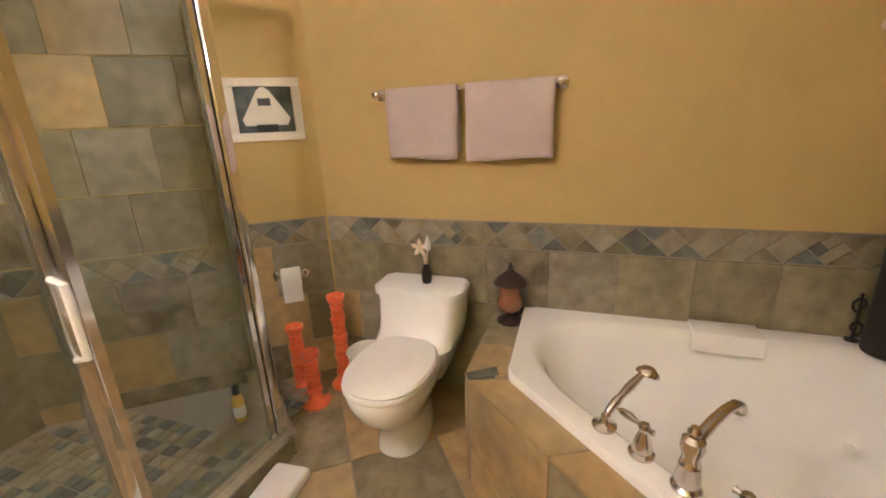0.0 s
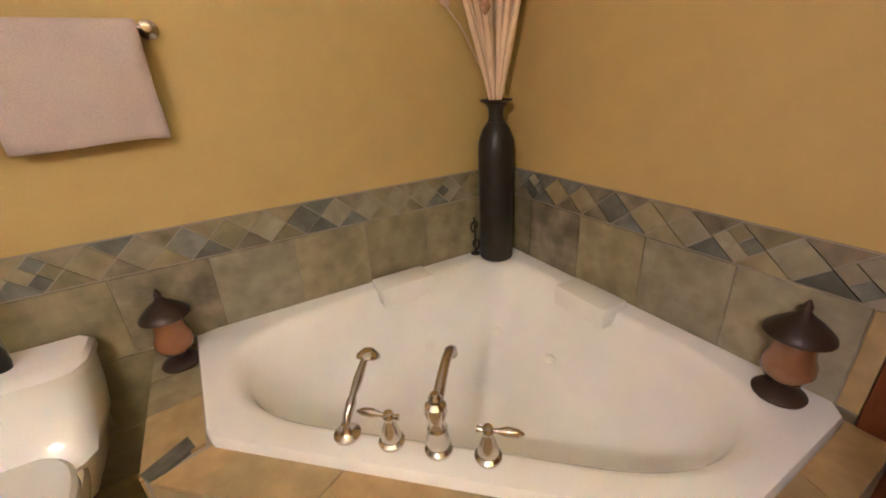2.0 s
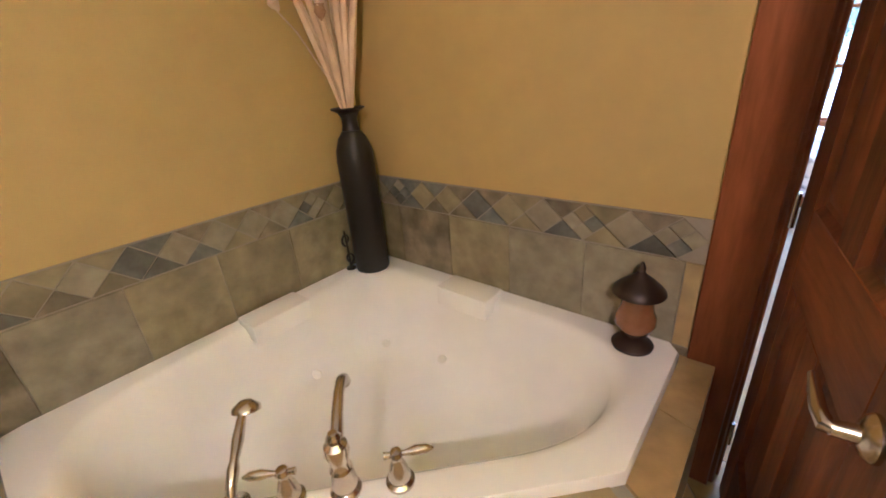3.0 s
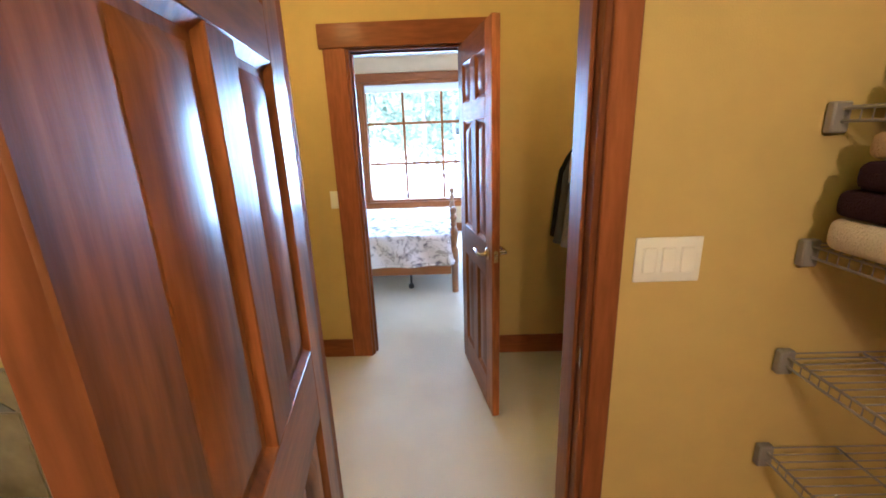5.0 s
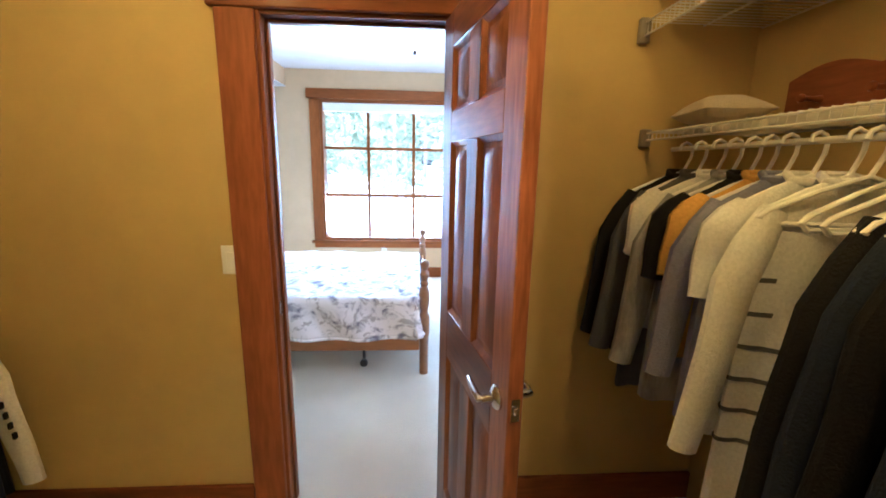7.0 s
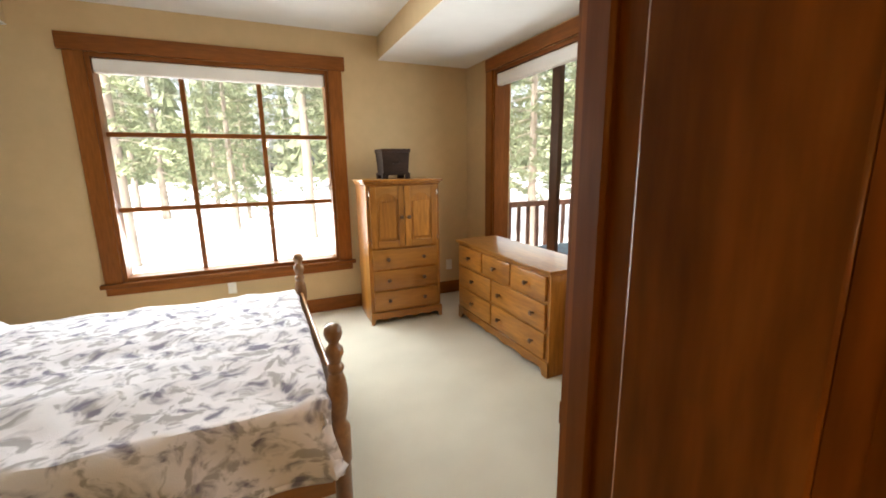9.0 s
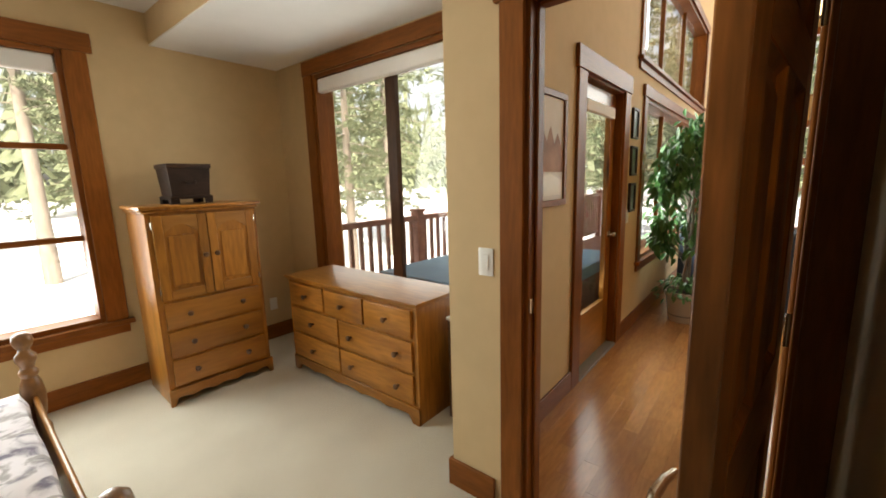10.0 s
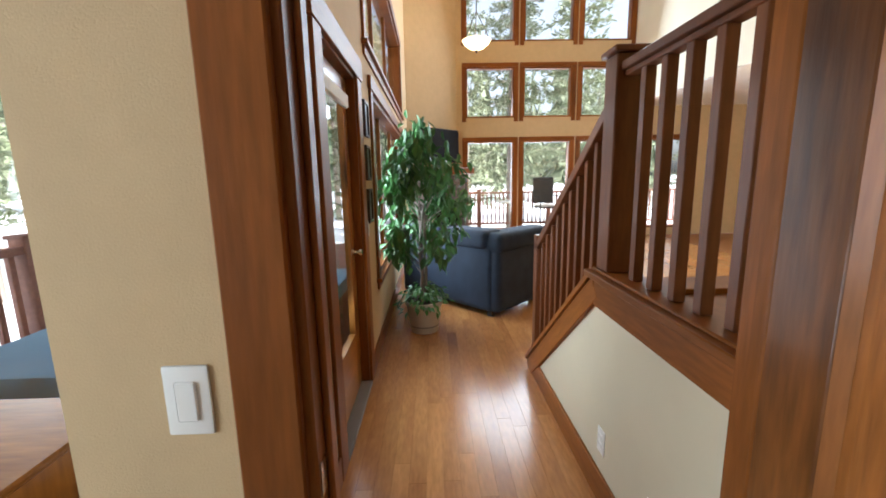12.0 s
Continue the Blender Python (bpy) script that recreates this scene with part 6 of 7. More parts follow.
part("knob", Lt([(0, 0), (0.026, 0), (0.024, 0.008), (0.010, 0.014), (0.010, 0.03), (0.024, 0.045), (0.02, 0.06), (0, 0.064)], 18, Matrix.Translation((3.44, HY + 0.055, 0.96)) @ Matrix.Rotation(radians(90), 4, "X")), M_nickel, gd, "nickel knob")
part("threshold", B(2.68, 3.50, HY - 0.02, SE + 0.03, -0.004, 0.018, 0.004), M_grayp, gd)
th = switch_plate("light_switch", frame_at((3.74, HY, 1.08), (-1, 0, 0)), 1, "white rocker switch beside the deck door")

# pictures on the hall wall
M_canvas = mat("pale mountain sky", (0.62, 0.55, 0.46), 0.7, colour2=(0.70, 0.66, 0.60), scale=3)
M_mtn = mat("brown painted mountain", (0.24, 0.10, 0.05), 0.7, colour2=(0.46, 0.25, 0.15), scale=8)


def picture(m, w, h, label, mountain):
    th = thing("framed_picture", m, label, "picture", "hall pictures")
    fw = 0.035 if mountain else 0.022
    for a in ((-w, w, h - fw, h), (-w, w, -h, -h + fw), (-w, -w + fw, -h + fw, h - fw), (w - fw, w, -h + fw, h - fw)):
        part("frame_side", B(a[0], a[1], 0, 0.022, a[2], a[3], 0.003), M_trim if mountain else M_bronze, th, "dark frame")
    part("canvas", B(-w + fw, w - fw, 0.001, 0.010, -h + fw, h - fw), M_canvas if mountain else M_pic, th)
    if mountain:
        rot = Matrix.Rotation(radians(90), 4, "X") @ Matrix.Scale(-1, 4, (0, 0, 1))
        part("mountain_range", P([(-w + 0.04, -0.12), (w - 0.04, -0.12), (w - 0.04, 0.02), (0.09, 0.10), (0.05, 0.04), (0.0, 0.12), (-0.05, 0.03), (-0.09, 0.09), (-w + 0.04, 0.0)], 0.0102, 0.0112, rot), M_mtn, th, "brown mountain peaks")
        part("shore", P([(-w + 0.04, -0.25), (w - 0.04, -0.25), (w - 0.04, -0.16), (0.0, -0.13), (-w + 0.04, -0.17)], 0.0113, 0.0122, rot), M_ivory, th, "pale shore")
    return th


picture(frame_at((2.16, HY, 1.58), (-1, 0, 0)), 0.205, 0.31, "dark framed painting of mountain peaks on the hall wall", True)
for z in (1.86, 1.55, 1.24):
    picture(frame_at((3.84, HY, z), (-1, 0, 0)), 0.09, 0.125, "small dark framed photograph in a column of three", False)

# potted ficus
M_leaf = mat("ficus leaf", (0.045, 0.15, 0.035), 0.4, colour2=(0.11, 0.29, 0.075), scale=8, vary=0.3)
M_pot = mat("taupe plastic pot", (0.48, 0.42, 0.34), 0.5, scale=8)
M_soil = mat("potting soil", (0.035, 0.022, 0.015), 0.95, scale=30, bump=0.6)
fc = thing("potted_ficus", pose(4.50, 3.29, 0), "tall potted ficus tree with ivy at its foot", "potted plant")
part("pot", Lt([(0, 0), (0.125, 0), (0.13, 0.01), (0.165, 0.26), (0.178, 0.265), (0.178, 0.30), (0.165, 0.30), (0.16, 0.27), (0, 0.27)], 32), M_pot, fc)
part("pot_band", Lt([(0.1345, 0.055), (0.138, 0.06), (0.139, 0.075), (0.137, 0.08)], 32, cap=False), M_grayp, fc)
part("soil", Lt([(0, 0.275), (0.158, 0.275), (0, 0.285)], 24), M_soil, fc)
fr_ = random.Random(9)
for k in range(3):
    a = k * 2.1
    part("trunk", T([(0.02 * math.cos(a), 0.02 * math.sin(a), 0.27)] + [(0.025 * math.cos(a + z * 5), 0.025 * math.sin(a + z * 5), z) for z in (0.45, 0.6, 0.75, 0.9, 1.05, 1.2, 1.35, 1.5)], [0.014] * 5 + [0.011, 0.009, 0.007, 0.005], 8), M_bark, fc)
lmesh = bmesh.new()
lv = [(0, 0, 0), (0.014, 0.018, 0.004), (0.017, 0.038, 0.003), (0.010, 0.060, -0.004), (0, 0.078, -0.012), (-0.010, 0.060, -0.004), (-0.017, 0.038, 0.003), (-0.014, 0.018, 0.004), (0, 0.03, -0.004), (0, 0.058, -0.008)]
vv = [lmesh.verts.new(p) for p in lv]
for q in ((0, 1, 8), (1, 2, 8), (2, 9, 8), (2, 3, 9), (3, 4, 9), (4, 5, 9), (5, 6, 9), (6, 8, 9), (6, 7, 8), (7, 0, 8)):
    lmesh.faces.new([vv[i] for i in q])
leaf_me = mesh_of("leaf", lmesh)
leaf_me.materials.append(M_leaf)
smooth(leaf_me, 80)
crown = bmesh.new()
centres = []
for i in range(60):
    z = fr_.uniform(0.72, 1.86)
    t = (z - 0.72) / 1.14
    R = 0.16 + 0.27 * math.sin(math.pi * min(1, t * 0.85 + 0.12)) ** 1.2 * (1 - 0.55 * max(0, t - 0.6) / 0.4)
    a, rr2 = fr_.uniform(0, 6.28), R * fr_.uniform(0.35, 1) ** 0.6
    centres.append(Vector((rr2 * math.cos(a), min(0.30, rr2 * math.sin(a)), z)))
twigs = bmesh.new()
cnt = 0
for c_ in centres:
    tube(twigs, [(0, 0, c_.z - 0.22), (c_.x * 0.5, c_.y * 0.5, c_.z - 0.08), tuple(c_)], [0.005, 0.0035, 0.002], 5)
    for k in range(26):
        o_ = Vector((fr_.gauss(0, 0.055), fr_.gauss(0, 0.055), fr_.gauss(0, 0.07)))
        rot = Euler((fr_.uniform(-1.7, -0.3), fr_.uniform(-0.5, 0.5), fr_.uniform(0, 6.28))).to_matrix().to_4x4()
        mm = Matrix.Translation(c_ + o_) @ rot @ Matrix.Scale(fr_.uniform(1.1, 1.65), 4)
        if cnt < 290 and k % 5 == 0:
            ob = new("leaf", leaf_me)
            ob.parent, ob.matrix_basis = fc, mm
        else:
            crown.from_mesh(leaf_me)
            n_ = len(leaf_me.vertices)
            crown.verts.ensure_lookup_table()
            for v in crown.verts[-n_:]:
                v.co = mm @ v.co
        cnt += k % 5 == 0
part("twig_work", twigs, M_bark, fc)
tagged(part("foliage", crown, M_leaf, fc), kind="stuff")
ivy = bmesh.new()
for k in range(230):
    a, rad = fr_.uniform(0, 6.28), fr_.uniform(0.03, 0.24)
    z = 0.33 + fr_.uniform(0, 0.12) - max(0, rad - 0.16) * 1.6
    mm = Matrix.Translation((rad * math.cos(a), rad * math.sin(a), z)) @ Euler((fr_.uniform(-1.2, 0.2), fr_.uniform(-0.5, 0.5), a - 1.57)).to_matrix().to_4x4() @ Matrix.Scale(0.9, 4)
    ivy.from_mesh(leaf_me)
    ivy.verts.ensure_lookup_table()
    for v in ivy.verts[-len(leaf_me.vertices):]:
        v.co = mm @ v.co
tagged(part("ivy", ivy, M_leaf, fc, "ivy spilling over the pot"), kind="stuff")

# sofa, its back to the hall
M_navy = mat("navy blue velour", (0.008, 0.015, 0.030), 0.85, colour2=(0.017, 0.030, 0.054), scale=5, bump=0.3, bump_scale=120, fine=(90, 0.2))
sf_ = thing("sofa", pose(4.74, 2.60, 0, 0, 0, -46), "navy blue velour sofa with a rolled back", "sofa")
def cush(nm, x0, x1, y0, y1, z0, z1, bev):
    bm = bmesh.new()
    box(bm, x0, x1, y0, y1, z0, z1, bev, 4)
    return part(nm, bm, M_navy, sf_)
cush("back", 0.0, 0.24, 0.02, 1.42, 0.05, 0.80, 0.07)
cush("back_roll", -0.03, 0.30, 0.06, 0.72, 0.70, 0.90, 0.085)
cush("back_roll", -0.03, 0.30, 0.74, 1.40, 0.70, 0.90, 0.085)
cush("seat", 0.22, 0.92, 0.20, 1.24, 0.10, 0.44, 0.06)
cush("arm", 0.02, 0.98, -0.06, 0.20, 0.05, 0.78, 0.08)
cush("arm_roll", 0.0, 1.0, -0.09, 0.24, 0.68, 0.88, 0.085)
cush("arm", 0.02, 0.95, 1.22, 1.44, 0.06, 0.64, 0.08)
for x in (0.08, 0.86):
    for y in (0.08, 1.36):
        part("foot", B(x - 0.03, x + 0.03, y - 0.03, y + 0.03, -0.006, 0.055), M_blackp, sf_)
pillow("throw_pillow", pose(5.52, 2.98, 0.62, 0, -50, -46), 0.4, 0.4, 0.15, M_white_cloth, "white throw pillow on the sofa", seed=11)

# fireplace in the living room's corner
fp = thing("fireplace", frame_at((9.75, 3.12, 0), (0.72, -0.69, 0)), "stone corner fireplace with a wooden mantel", "fireplace")
M_rock = mat("grey fieldstone", (0.10, 0.095, 0.09), 0.8, colour2=(0.20, 0.185, 0.165), scale=7, bump=0.5, bump_scale=14, vary=0.3)
part("core", B(-0.70, 0.70, -0.30, 0.26, 0, 1.50), M_grout, fp, flat=True)
sr = random.Random(12)
z = 0.02
while z < 1.45:
    h = sr.uniform(0.09, 0.16)
    x = -0.72
    while x < 0.70:
        w = sr.uniform(0.14, 0.30)
        x2 = min(x + w, 0.72)
        bm = bmesh.new()
        box(bm, x + 0.006, x2 - 0.006, -0.34, -0.28, z + 0.005, min(z + h, 1.49) - 0.005, 0.012)
        part("stone", bm, M_rock, fp, flat=True)
        x = x2
    for y in (-0.26, -0.05, 0.12):
        for sx in (-1, 1):
            part("stone", B(sx * 0.70 - 0.02, sx * 0.70 + 0.02, y, y + sr.uniform(0.15, 0.19), z + 0.005, min(z + h, 1.49) - 0.005, 0.010), M_rock, fp, flat=True)
    z += h
part("firebox", B(-0.38, 0.38, -0.352, -0.341, 0.25, 0.95), M_darkglass, fp, "black firebox glass")
part("mantel", B(-0.82, 0.82, -0.46, 0.24, 1.52, 1.66, 0.012), M_trimh, fp, "thick wooden mantel")
tvv = thing("television", frame_at((9.62, 3.02, 1.67), (0.72, -0.69, 0)), "flat black television standing on the mantel", "television")
part("screen", B(-0.62, 0.62, -0.03, 0.03, 0.10, 0.80, 0.01), M_darkglass, tvv)
part("stand", B(-0.20, 0.20, -0.10, 0.10, -0.008, 0.02, 0.005), M_blackp, tvv)
part("neck", B(-0.04, 0.04, -0.02, 0.02, 0.02, 0.10), M_blackp, tvv)
# pendant bowl
pd = thing("pendant_light", pose(7.86, 2.41, 3.48), "lit alabaster bowl pendant on a chain", "pendant light")
M_alab = emitter("lit alabaster", (1.0, 0.80, 0.45), 1.1)
part("bowl", Lt([(0, 0), (0.03, 0.005), (0.12, 0.04), (0.20, 0.10), (0.235, 0.16), (0.225, 0.16), (0.19, 0.105), (0.11, 0.05), (0, 0.015)], 36), M_alab, pd, "glowing alabaster bowl")
part("finial", Lt([(0, -0.04), (0.012, -0.03), (0.018, -0.015), (0.03, 0.004), (0, 0.006)], 14), M_bronze, pd)
for k in range(3):
    a = k * 2.094
    part("chain", T([(0.22 * math.cos(a), 0.22 * math.sin(a), 0.16), (0.0, 0.0, 0.60)], 0.006, 6), M_bronze, pd)
part("stem", T([(0, 0, 0.58), (0, 0, 2.72)], 0.010, 8), M_bronze, pd)

# ---- outdoors ----
bm = bmesh.new()
G = 70
def ground_z(x, y):
    d = max(0.0, max(y - 9.5, x - 14.0)) * 0.02
    return -1.1 + 0.16 * noise.noise(Vector((x * 0.12, y * 0.12, 0))) + min(d, 1.1) * 0.4
def spread(i):
    u = (i / G) * 2 - 1
    return math.copysign(abs(u) ** 2.6, u) * 900
vt = [[bm.verts.new((spread(i) + 6, spread(j) + 6, ground_z(spread(i) + 6, spread(j) + 6))) for j in range(G + 1)] for i in range(G + 1)]
for i in range(G):
    for j in range(G):
        bm.faces.new((vt[i][j], vt[i + 1][j], vt[i + 1][j + 1], vt[i][j + 1]))
solid("ground", bm, M_snow, "snow-covered ground running out under the trees", "ground", kind="structure")

# deck outside the hall and the living room
dk = thing("deck", pose(0, 0, 0), "red stained wooden deck outside the windows", "deck", kind="structure")
def deck_boards(x0, x1, y0, y1, along):
    n = int(((y1 - y0) if along == "x" else (x1 - x0)) / 0.14)
    for i in range(n):
        a = (y0 if along == "x" else x0) + i * 0.14
        part("board", B(x0, x1, a + 0.003, a + 0.137, -0.12, -0.08) if along == "x" else B(a + 0.003, a + 0.137, y0, y1, -0.12, -0.08), M_deck, dk, flat=True)
deck_boards(RX + 0.22, 10.6, SE + 0.02, 6.22, "x")
deck_boards(LX + 0.22, 13.2, -4.6, 3.9, "y")


def rail(x0, y0, x1, y1, label, first=0):
    th = thing("deck_railing", pose(0, 0, -0.08), label, "railing", "deck railings")
    d = Vector((x1 - x0, y1 - y0, 0))
    L = d.length
    d.normalize()
    n = Vector((-d.y, d.x, 0))
    m = frame_at((x0, y0, 0), d)
    def pb(nm, a0, a1, w, z0, z1):
        bm = bmesh.new()
        box(bm, a0, a1, -w, w, z0, z1, 0.004)
        bm.transform(m)
        part(nm, bm, M_deck, th)
    k = max(1, round(L / 1.9))
    for i in range(first, k + 1):
        a = L * i / k
        pb("post", a - 0.06, a + 0.06, 0.06, 0, 1.14)
        pb("post_cap", a - 0.075, a + 0.075, 0.075, 1.14, 1.17)
    for i in range(k):
        a0, a1 = L * i / k + 0.06, L * (i + 1) / k - 0.06
        pb("top_rail", a0, a1, 0.05, 1.03, 1.09)
        pb("bottom_rail", a0, a1, 0.03, 0.10, 0.16)
        nb = int((a1 - a0) / 0.125)
        for q in range(nb):
            c0 = a0 + (q + 0.5) * (a1 - a0) / nb
            pb("baluster", c0 - 0.02, c0 + 0.02, 0.02, 0.16, 1.03)
    return th


rail(RX + 0.23, 6.15, 3.77, 6.15, "short red stained deck railing against the house", 1)
rail(3.77, 6.15, 10.6, 6.15, "long red stained wooden deck railing with square balusters", 1)
rail(13.1, 3.9, 13.1, -4.6, "red stained wooden deck railing with square balusters")
ht = thing("hot_tub", pose(3.35, 4.55, -0.08), "hot tub with a blue padded cover on the deck", "hot tub")
part("cabinet", B(-0.92, 0.95, -0.60, 0.75, 0, 0.62, 0.02), M_deck, ht)
bm = bmesh.new()
box(bm, -0.97, 1.0, -0.65, 0.80, 0.6202, 0.74, 0.03, 2)
part("cover", bm, mat("blue vinyl cover", (0.15, 0.28, 0.42), 0.5, colour2=(0.19, 0.34, 0.48), scale=3), ht, "blue padded cover")
# patio chair
pc = thing("patio_chair", pose(12.0, 0.02, -0.08, 0, 0, 12), "black mesh high-backed patio chair on the deck", "chair")
part("backrest", B(0.20, 0.24, -0.29, 0.29, 0.78, 1.50, 0.012), M_blackp, pc)
part("seat", B(-0.26, 0.22, -0.29, 0.29, 0.66, 0.71, 0.012), M_blackp, pc)
part("seat_cushion", B(-0.25, 0.19, -0.27, 0.27, 0.7102, 0.76, 0.02, 2), M_white_cloth, pc, "white seat cushion")
for y in (-0.30, 0.30):
    part("arm", T([(0.22, y, 0.98), (-0.18, y, 0.98), (-0.24, y, 0.93), (-0.24, y, 0.0)], 0.014, 8), M_blackp, pc)
    part("back_upright", T([(0.27, y, 0.0), (0.23, y, 0.68), (0.22, y, 1.48)], 0.014, 8), M_blackp, pc)
part("stretcher", T([(-0.24, -0.30, 0.25), (-0.24, 0.30, 0.25)], 0.010, 8), M_blackp, pc)
pt = thing("patio_table", pose(11.7, 1.05, -0.08), "pale patio table with dark metal legs on the deck", "table")
part("tabletop", Lt([(0, 0.845), (0.42, 0.845), (0.43, 0.855), (0.43, 0.872), (0.42, 0.88), (0, 0.88)], 32), M_plastic, pt)
part("column", Lt([(0.03, 0.03), (0.03, 0.844)], 12), M_blackp, pt)
for k in range(4):
    a = k * 1.571 + 0.4
    part("leg", T([(0.02 * math.cos(a), 0.02 * math.sin(a), 0.16), (0.22 * math.cos(a), 0.22 * math.sin(a), 0.08), (0.33 * math.cos(a), 0.33 * math.sin(a), 0.012)], 0.012, 8), M_blackp, pt)

# conifers: trunk, whorled limbs and needle sprays; three kinds, copied
def conifer(seed, H, m, bare=0.25):
    r = random.Random(seed)
    th = thing("pine_tree", m, "tall pine tree with uneven drooping branches in the snow", "tree", "pine trees")
    part("trunk", T([(0.06 * noise.noise(Vector((k, seed, 0))), 0.06 * noise.noise(Vector((seed, k, 3))), H * k / 10 - 0.3) for k in range(11)], [0.17 * (H / 12) * (1 - 0.095 * k) for k in range(11)], 9), M_bark, th)
    lim = bmesh.new()
    nb = int(H * 6.5)
    verts, faces = [], []
    for i in range(nb):
        f = i / nb
        z = H * (bare + (1 - bare) * f)
        L = (0.28 + (1 - f) ** 0.8 * H * 0.16) * r.uniform(0.55, 1.1)
        a = i * 2.4 + r.uniform(-0.5, 0.5)
        up = r.uniform(-0.25, 0.25) + 0.3 * f
        pts = [Vector((math.cos(a) * L * k / 4, math.sin(a) * L * k / 4, z + L * (up * k / 4 - 0.22 * (k / 4) ** 2))) for k in range(5)]
        tube(lim, pts, [0.022 * (1 - 0.2 * k) for k in range(5)], 4)
        for k in range(int(14 + L * 16)):
            t = r.uniform(0.18, 1.0)
            c_ = pts[0].lerp(pts[4], t) + Vector((r.gauss(0, 0.10), r.gauss(0, 0.10), r.gauss(-0.02, 0.07)))
            for s in range(3):
                d = Vector((math.cos(a) * 0.6 + r.gauss(0, 0.6), math.sin(a) * 0.6 + r.gauss(0, 0.6), r.gauss(0.05, 0.4))).normalized()
                sd = d.orthogonal().normalized() * r.uniform(0.018, 0.035)
                ln = r.uniform(0.12, 0.26)
                b0 = len(verts)
                verts += [c_ - sd * 0.4, c_ + d * ln * 0.5 + sd, c_ + d * ln, c_ + d * ln * 0.5 - sd]
                faces.append((b0, b0 + 1, b0 + 2, b0 + 3))
    part("limbs", lim, M_bark, th)
    me = bpy.data.meshes.new("needles")
    me.from_pydata([tuple(v) for v in verts], [], faces)
    me.materials.append(M_needle)
    ob = new("crown", me)
    ob.parent = th
    tagged(ob, kind="stuff")
    return th


kinds = [conifer(1, 11, pose(-3.2, 15, -1.1)), conifer(2, 14, pose(1.6, 17.5, -1.0), 0.3), conifer(3, 8, pose(4.4, 12.5, -1.1), 0.12), conifer(4, 12.5, pose(7.5, 14.5, -1.1), 0.15)]
tr_ = random.Random(21)
spots = [(-6.5, 19), (-1.0, 21), (-9, 24), (3.8, 22), (6.2, 19.5), (-4.5, 27), (0.6, 29), (9.8, 13.0), (5.9, 10.2), (12.5, 16), (9.2, 19), (10.5, 9.2), (15, 11.5), (17.5, 7.5), (18, 4.2), (17.0, 1.8), (19.5, -0.4), (17.6, -2.6), (21, -5), (22, 2.6), (24, 6), (16.5, 14.5), (13, 22), (20, 10),
         (-13, 20), (-12, 30), (-2.6, 33), (5, 31), (11, 28), (25, -2), (26, 9), (28, 3), (16.4, 5.6), (23, -8), (19, -9), (30, 14), (14.2, 8.4), (3.4, 15.2), (-0.6, 25), (-7, 33)]
for i, (x, y) in enumerate(spots):
    s = tr_.uniform(0.8, 1.15)
    c_ = copy_thing(kinds[tr_.randrange(4)], pose(x, y, ground_z(x, y) - 0.05, 0, 0, tr_.uniform(0, 360)) @ Matrix.Scale(s, 4))
    c_.matrix_basis = pose(x, y, ground_z(x, y) - 0.05, 0, 0, tr_.uniform(0, 360)) @ Matrix.Scale(s, 4)
# far wood behind
fw = random.Random(31)
fv, ff = [], []
for i in range(330):
    a = fw.uniform(-0.9, 2.6)
    d = fw.uniform(38, 75)
    x, y = 3 + d * math.cos(a), 5 + d * math.sin(a)
    h = fw.uniform(9, 17)
    w = h * fw.uniform(0.10, 0.16)
    for k in range(9):
        z0 = -1 + h * (0.12 + 0.88 * k / 9)
        rr3 = w * (1 - k / 9.5)
        for q in range(7):
            aa = q * 0.9 + fw.uniform(0, 0.9)
            b0 = len(fv)
            fv += [(x, y, z0 + h * 0.13), (x + rr3 * math.cos(aa), y + rr3 * math.sin(aa), z0 + fw.uniform(-0.3, 0.2)), (x + rr3 * 0.8 * math.cos(aa + 0.6), y + rr3 * 0.8 * math.sin(aa + 0.6), z0 + fw.uniform(-0.3, 0.2))]
            ff.append((b0, b0 + 1, b0 + 2))
me = bpy.data.meshes.new("far_wood")
me.from_pydata(fv, [], ff)
me.materials.append(M_needle)
tagged(new("far_wood", me), "far dark green conifer wood on the horizon", "woods", kind="stuff")


# ---- tiles and boards, piece by piece ----
tile_rng = random.Random(77)
shared = {}


def piece(name, key, make, material, parent, m):
    """A piece that shares its mesh with all alike ones."""
    k = (key, material.name)
    if k not in shared:
        shared[k] = mesh_of(name, make())
        shared[k].materials.append(material)
    ob = new(name, shared[k])
    ob.parent, ob.matrix_basis = parent, m
    return ob


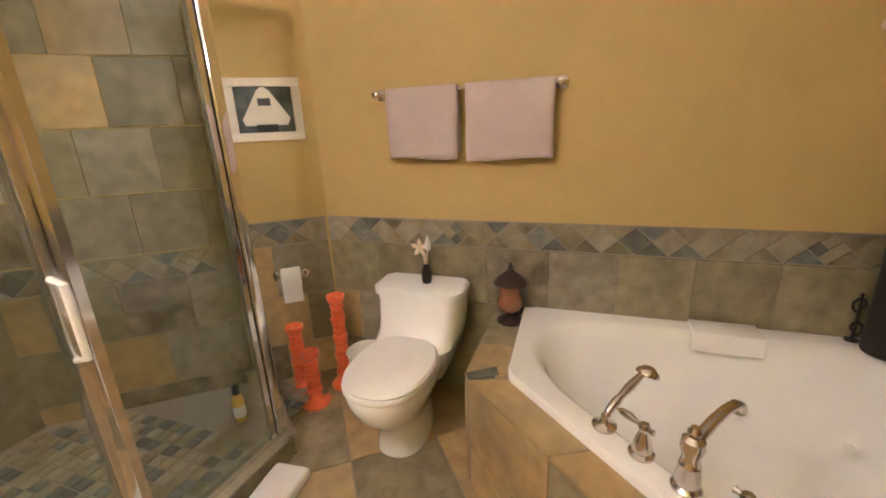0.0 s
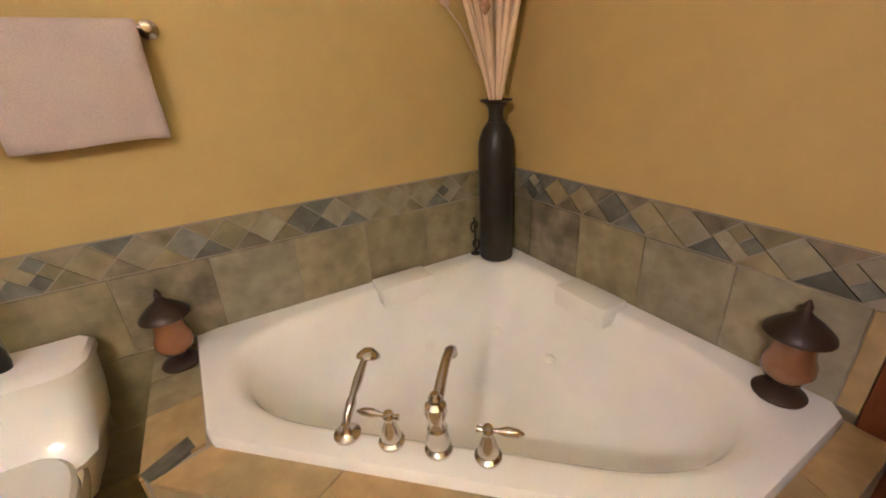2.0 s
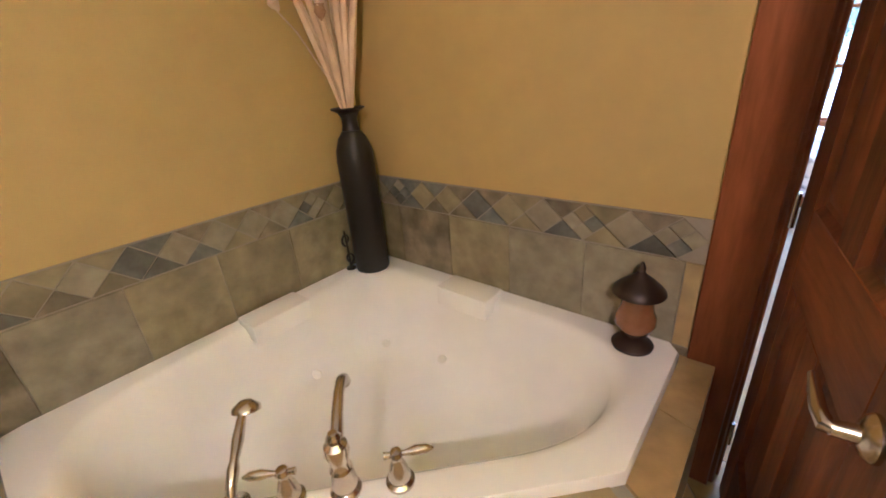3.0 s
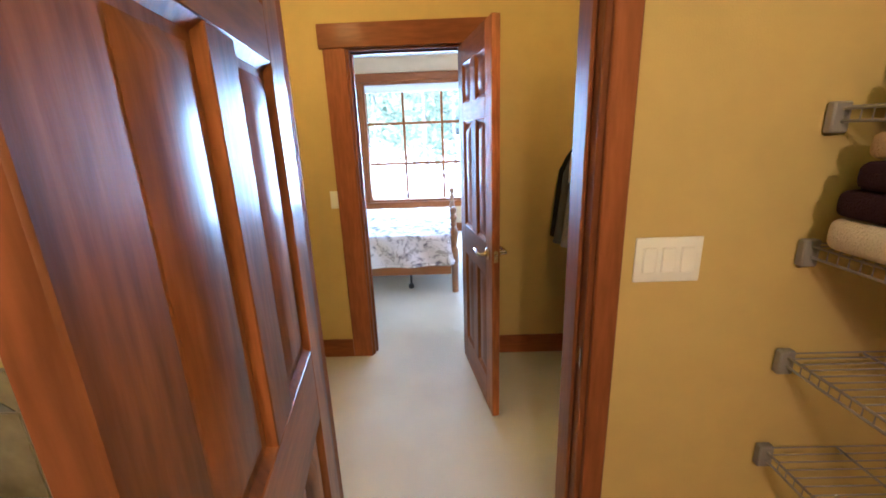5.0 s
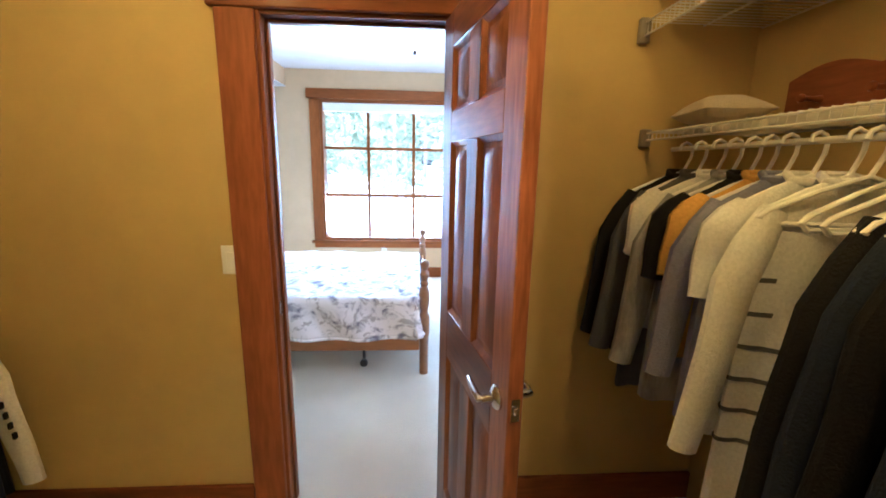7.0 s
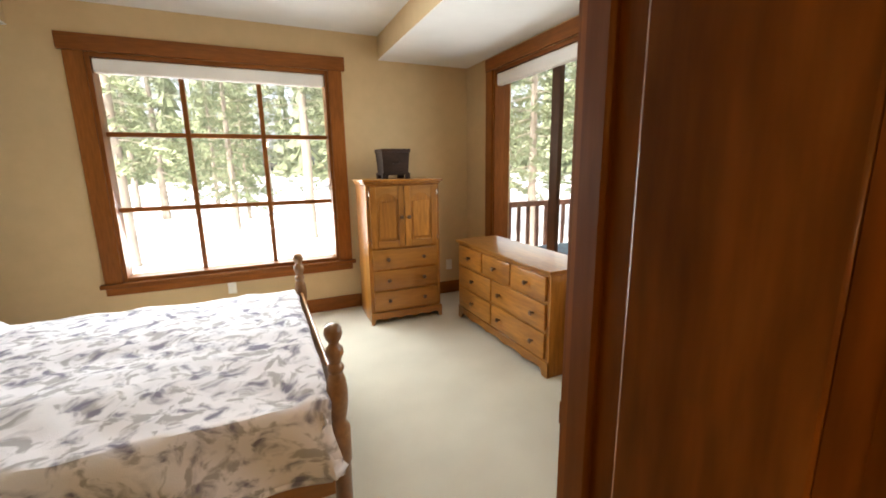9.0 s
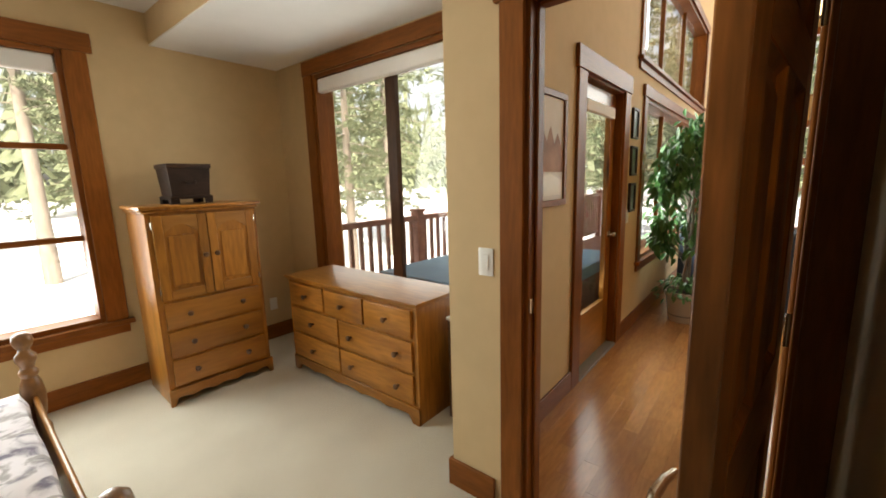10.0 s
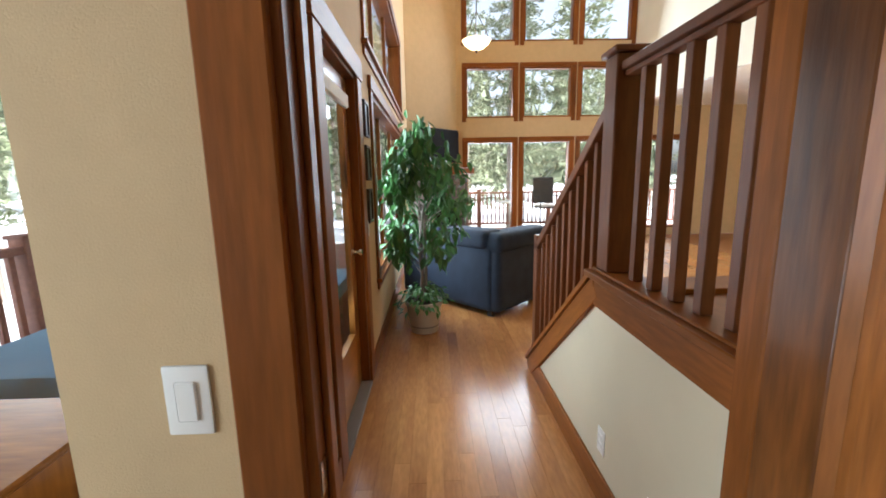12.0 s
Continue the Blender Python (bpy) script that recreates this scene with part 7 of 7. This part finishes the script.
def tile_run(name, m, length, rows, z_border, bh, label, first=0.0, block=None):
    """Wall tiles over a length of wall (x along, y out, z up), with a border of diamonds; rows: (z0, z1)."""
    th = thing(name, m, label, "wall tiles", kind="structure")
    top = z_border + bh
    lo = min(a for a, b in rows)
    part("grout_bed", B(0, length, 0.0, 0.006, lo, top), M_grout, th, flat=True)
    W = 0.305
    for ri, (z0, z1) in enumerate(rows):
        x = -first - (0.15 if ri % 2 else 0.0)
        while x < length:
            a, b = max(x, 0) + 0.0015, min(x + W, length) - 0.0015
            if b - a > 0.02:
                mt = tile_rng.choices((M_slate, M_slate_pale, M_slate_ochre, M_slate_blotch), (4, 2.0, 1.5, 2.6))[0]
                w, h = round(b - a, 3), round(z1 - z0 - 0.003, 3)
                piece("tile", ("t", w, h), lambda w=w, h=h: B(0, w, 0.0, 0.012, 0, h, 0.002), mt, th, Matrix.Translation((a, 0, z0 + 0.0015)))
            x += W
    s = bh / 2 - 0.004
    n = int(length / bh)
    zc = z_border + bh / 2
    pitch = length / n
    pal = ((M_slate_pale, 6), (M_slate, 2), (M_slate_blue, 1.4))
    dark_pal = ((M_slate, 2.5), (M_slate_blotch, 2.5), (M_slate_blue, 2))
    pick = lambda q=pal: tile_rng.choices([p[0] for p in q], [p[1] for p in q])[0]
    def dia():
        bm = bmesh.new()
        g = 0.0025
        prism(bm, [(0, -s + g), (pitch / 2 - g, 0), (0, s - g), (-pitch / 2 + g, 0)], 0, 0.012, Matrix.Rotation(radians(-90), 4, "X") @ Matrix.Scale(1, 4))
        return bm
    def tri(sg):
        bm = bmesh.new()
        g = 0.004
        prism(bm, [(-pitch / 2 + g, sg * s), (pitch / 2 - g, sg * s), (0, sg * g)], 0, 0.012, Matrix.Rotation(radians(-90), 4, "X"))
        return bm
    def quarter(sx, sz):
        """A quarter of a diamond: halfway marks of its sides and its middle."""
        bm = bmesh.new()
        w, g = pitch / 4, 0.0022
        cx, cz = (sx * w, 0) if sz > 0 else (0, sx * s / 2)
        prism(bm, [(cx - w + g, cz), (cx, cz - s / 2 + g), (cx + w - g, cz), (cx, cz + s / 2 - g)], 0, 0.012, Matrix.Rotation(radians(-90), 4, "X"))
        return bm
    for i in range(n):
        x = (i + 0.5) * pitch
        if tile_rng.random() < 0.3:
            for sx, sz in ((1, 1), (1, -1), (-1, 1), (-1, -1)):
                piece("tile", ("q", sx, sz, round(pitch, 4), bh), lambda sx=sx, sz=sz: quarter(sx, sz), pick(), th, Matrix.Translation((x, 0.0, zc)))
        else:
            piece("tile", ("d", round(pitch, 4), bh), dia, pick(), th, Matrix.Translation((x, 0.0, zc)))
        if i < n - 1:
            for sg in (-1, 1):
                piece("tile", ("u", sg, round(pitch, 4), bh), lambda sg=sg: tri(sg), pick(dark_pal), th, Matrix.Translation((x + pitch / 2, 0.0, zc)))
    return th


ZB, BH = 0.83, 0.135
ROWS = ((0.0, 0.225), (0.228, 0.527), (0.53, 0.828))
tile_run("wall_tiles_towels", frame_at((BX0, -1.87 + 0.004, 0), (0, 1, 0)) @ Matrix.Scale(-1, 4, (0, 1, 0)), 2.616, ROWS, ZB, BH, "slate wall tiles with a diamond border")
tile_run("wall_tiles_tub", frame_at((BX0 + 0.013, BY1, 0), (1, 0, 0)) @ Matrix.Scale(-1, 4, (0, 1, 0)), 1.475, ROWS, ZB, BH, "slate wall tiles with a diamond border", 0.1)
tile_run("wall_tiles_picture", frame_at(askew(0.012, 0, 0), ASK), 0.50, ROWS, ZB, BH, "slate wall tiles with a diamond border")
tile_run("wall_tiles_shower", frame_at(askew(0.52, 0, 0), ASK), 1.0, ((0.03, 0.13), (0.133, 0.432), (0.435, 0.728), (0.87, 1.17), (1.173, 1.473), (1.476, 1.776), (1.779, 2.079), (2.082, 2.382)), 0.73, BH, "slate shower wall tiles with a diamond border", 0.08)

# bathroom floor tiles, set askew
fb = bpy.data.objects["floor_bath"]
FT = 0.405
cs, sn = math.cos(radians(38)), math.sin(radians(38))
for i in range(-9, 10):
    for j in range(-9, 10):
        cx, cy = -0.9 + (i * cs - j * sn) * FT, -0.9 + (i * sn + j * cs) * FT
        if not (-2.0 < cx < HX - 0.1 and -2.6 < cy < BY1 + 0.02):
            continue
        mt = tile_rng.choices((M_slate_ochre, M_slate), (9, 0.6))[0]
        piece("tile", "floor", lambda: B(-FT / 2 + 0.003, FT / 2 - 0.003, -FT / 2 + 0.003, FT / 2 - 0.003, -0.008, 0.0, 0.0015), mt, fb, pose(cx, cy, 0, 0, 0, 38))
# shower mosaic
for i in range(36):
    for j in range(36):
        x, y = -1.6 + i * 0.062, -3.0 + j * 0.062
        p = Vector((x, y, 0)) - Vector((AX, AY, 0))
        if p.dot(ASKN) < 0.05 or y > -1.84 - 0.05 * (x + 1.2) or x > 0.05 or (x < -1.2 and (x - SHP.x) * (wallp.y - SHP.y) - (y - SHP.y) * (wallp.x - SHP.x) < 0.02) or len([1 for c in sf.children]) > 290:
            continue
        mt = tile_rng.choices((M_slate_pale, M_slate, M_slate_blue), (4, 3, 2.2))[0]
        piece("tile", "mosaic", lambda: B(-0.028, 0.028, -0.028, 0.028, 0.0, 0.006, 0.0015), mt, sf, pose(x, y, 0.03))

# hall floor boards, along x
bw = 0.083
nb_ = 0
rest = bmesh.new()
for j in range(int((HY - 0.0) / bw) + 26):
    y1_ = HY - 0.002 - j * bw
    if y1_ - bw < -2.2:
        break
    x = HX1 - 0.055 - tile_rng.uniform(0, 0.8)
    while x < LX - 0.02:
        L = tile_rng.choice((0.6, 0.75, 0.9, 1.1, 1.3))
        a, b = max(x, HX1 - 0.055), min(x + L, LX - 0.01)
        if b - a > 0.05:
            near = y1_ > 2.4 and a < 5.5 and nb_ < 295
            if near:
                w = round(b - a, 3)
                piece("plank", ("p", w), lambda w=w: B(0, w, -bw + 0.0004, 0, -0.006, 0.0, 0.0004), M_hard, floor_hall, Matrix.Translation((a, y1_, 0)))
                nb_ += 1
            else:
                box(rest, a, b, y1_ - bw + 0.0012, y1_, -0.006, 0.0)
        x += L + 0.001
rp = part("planks", rest, M_hard, floor_hall, flat=True)
tagged(rp, kind="stuff")
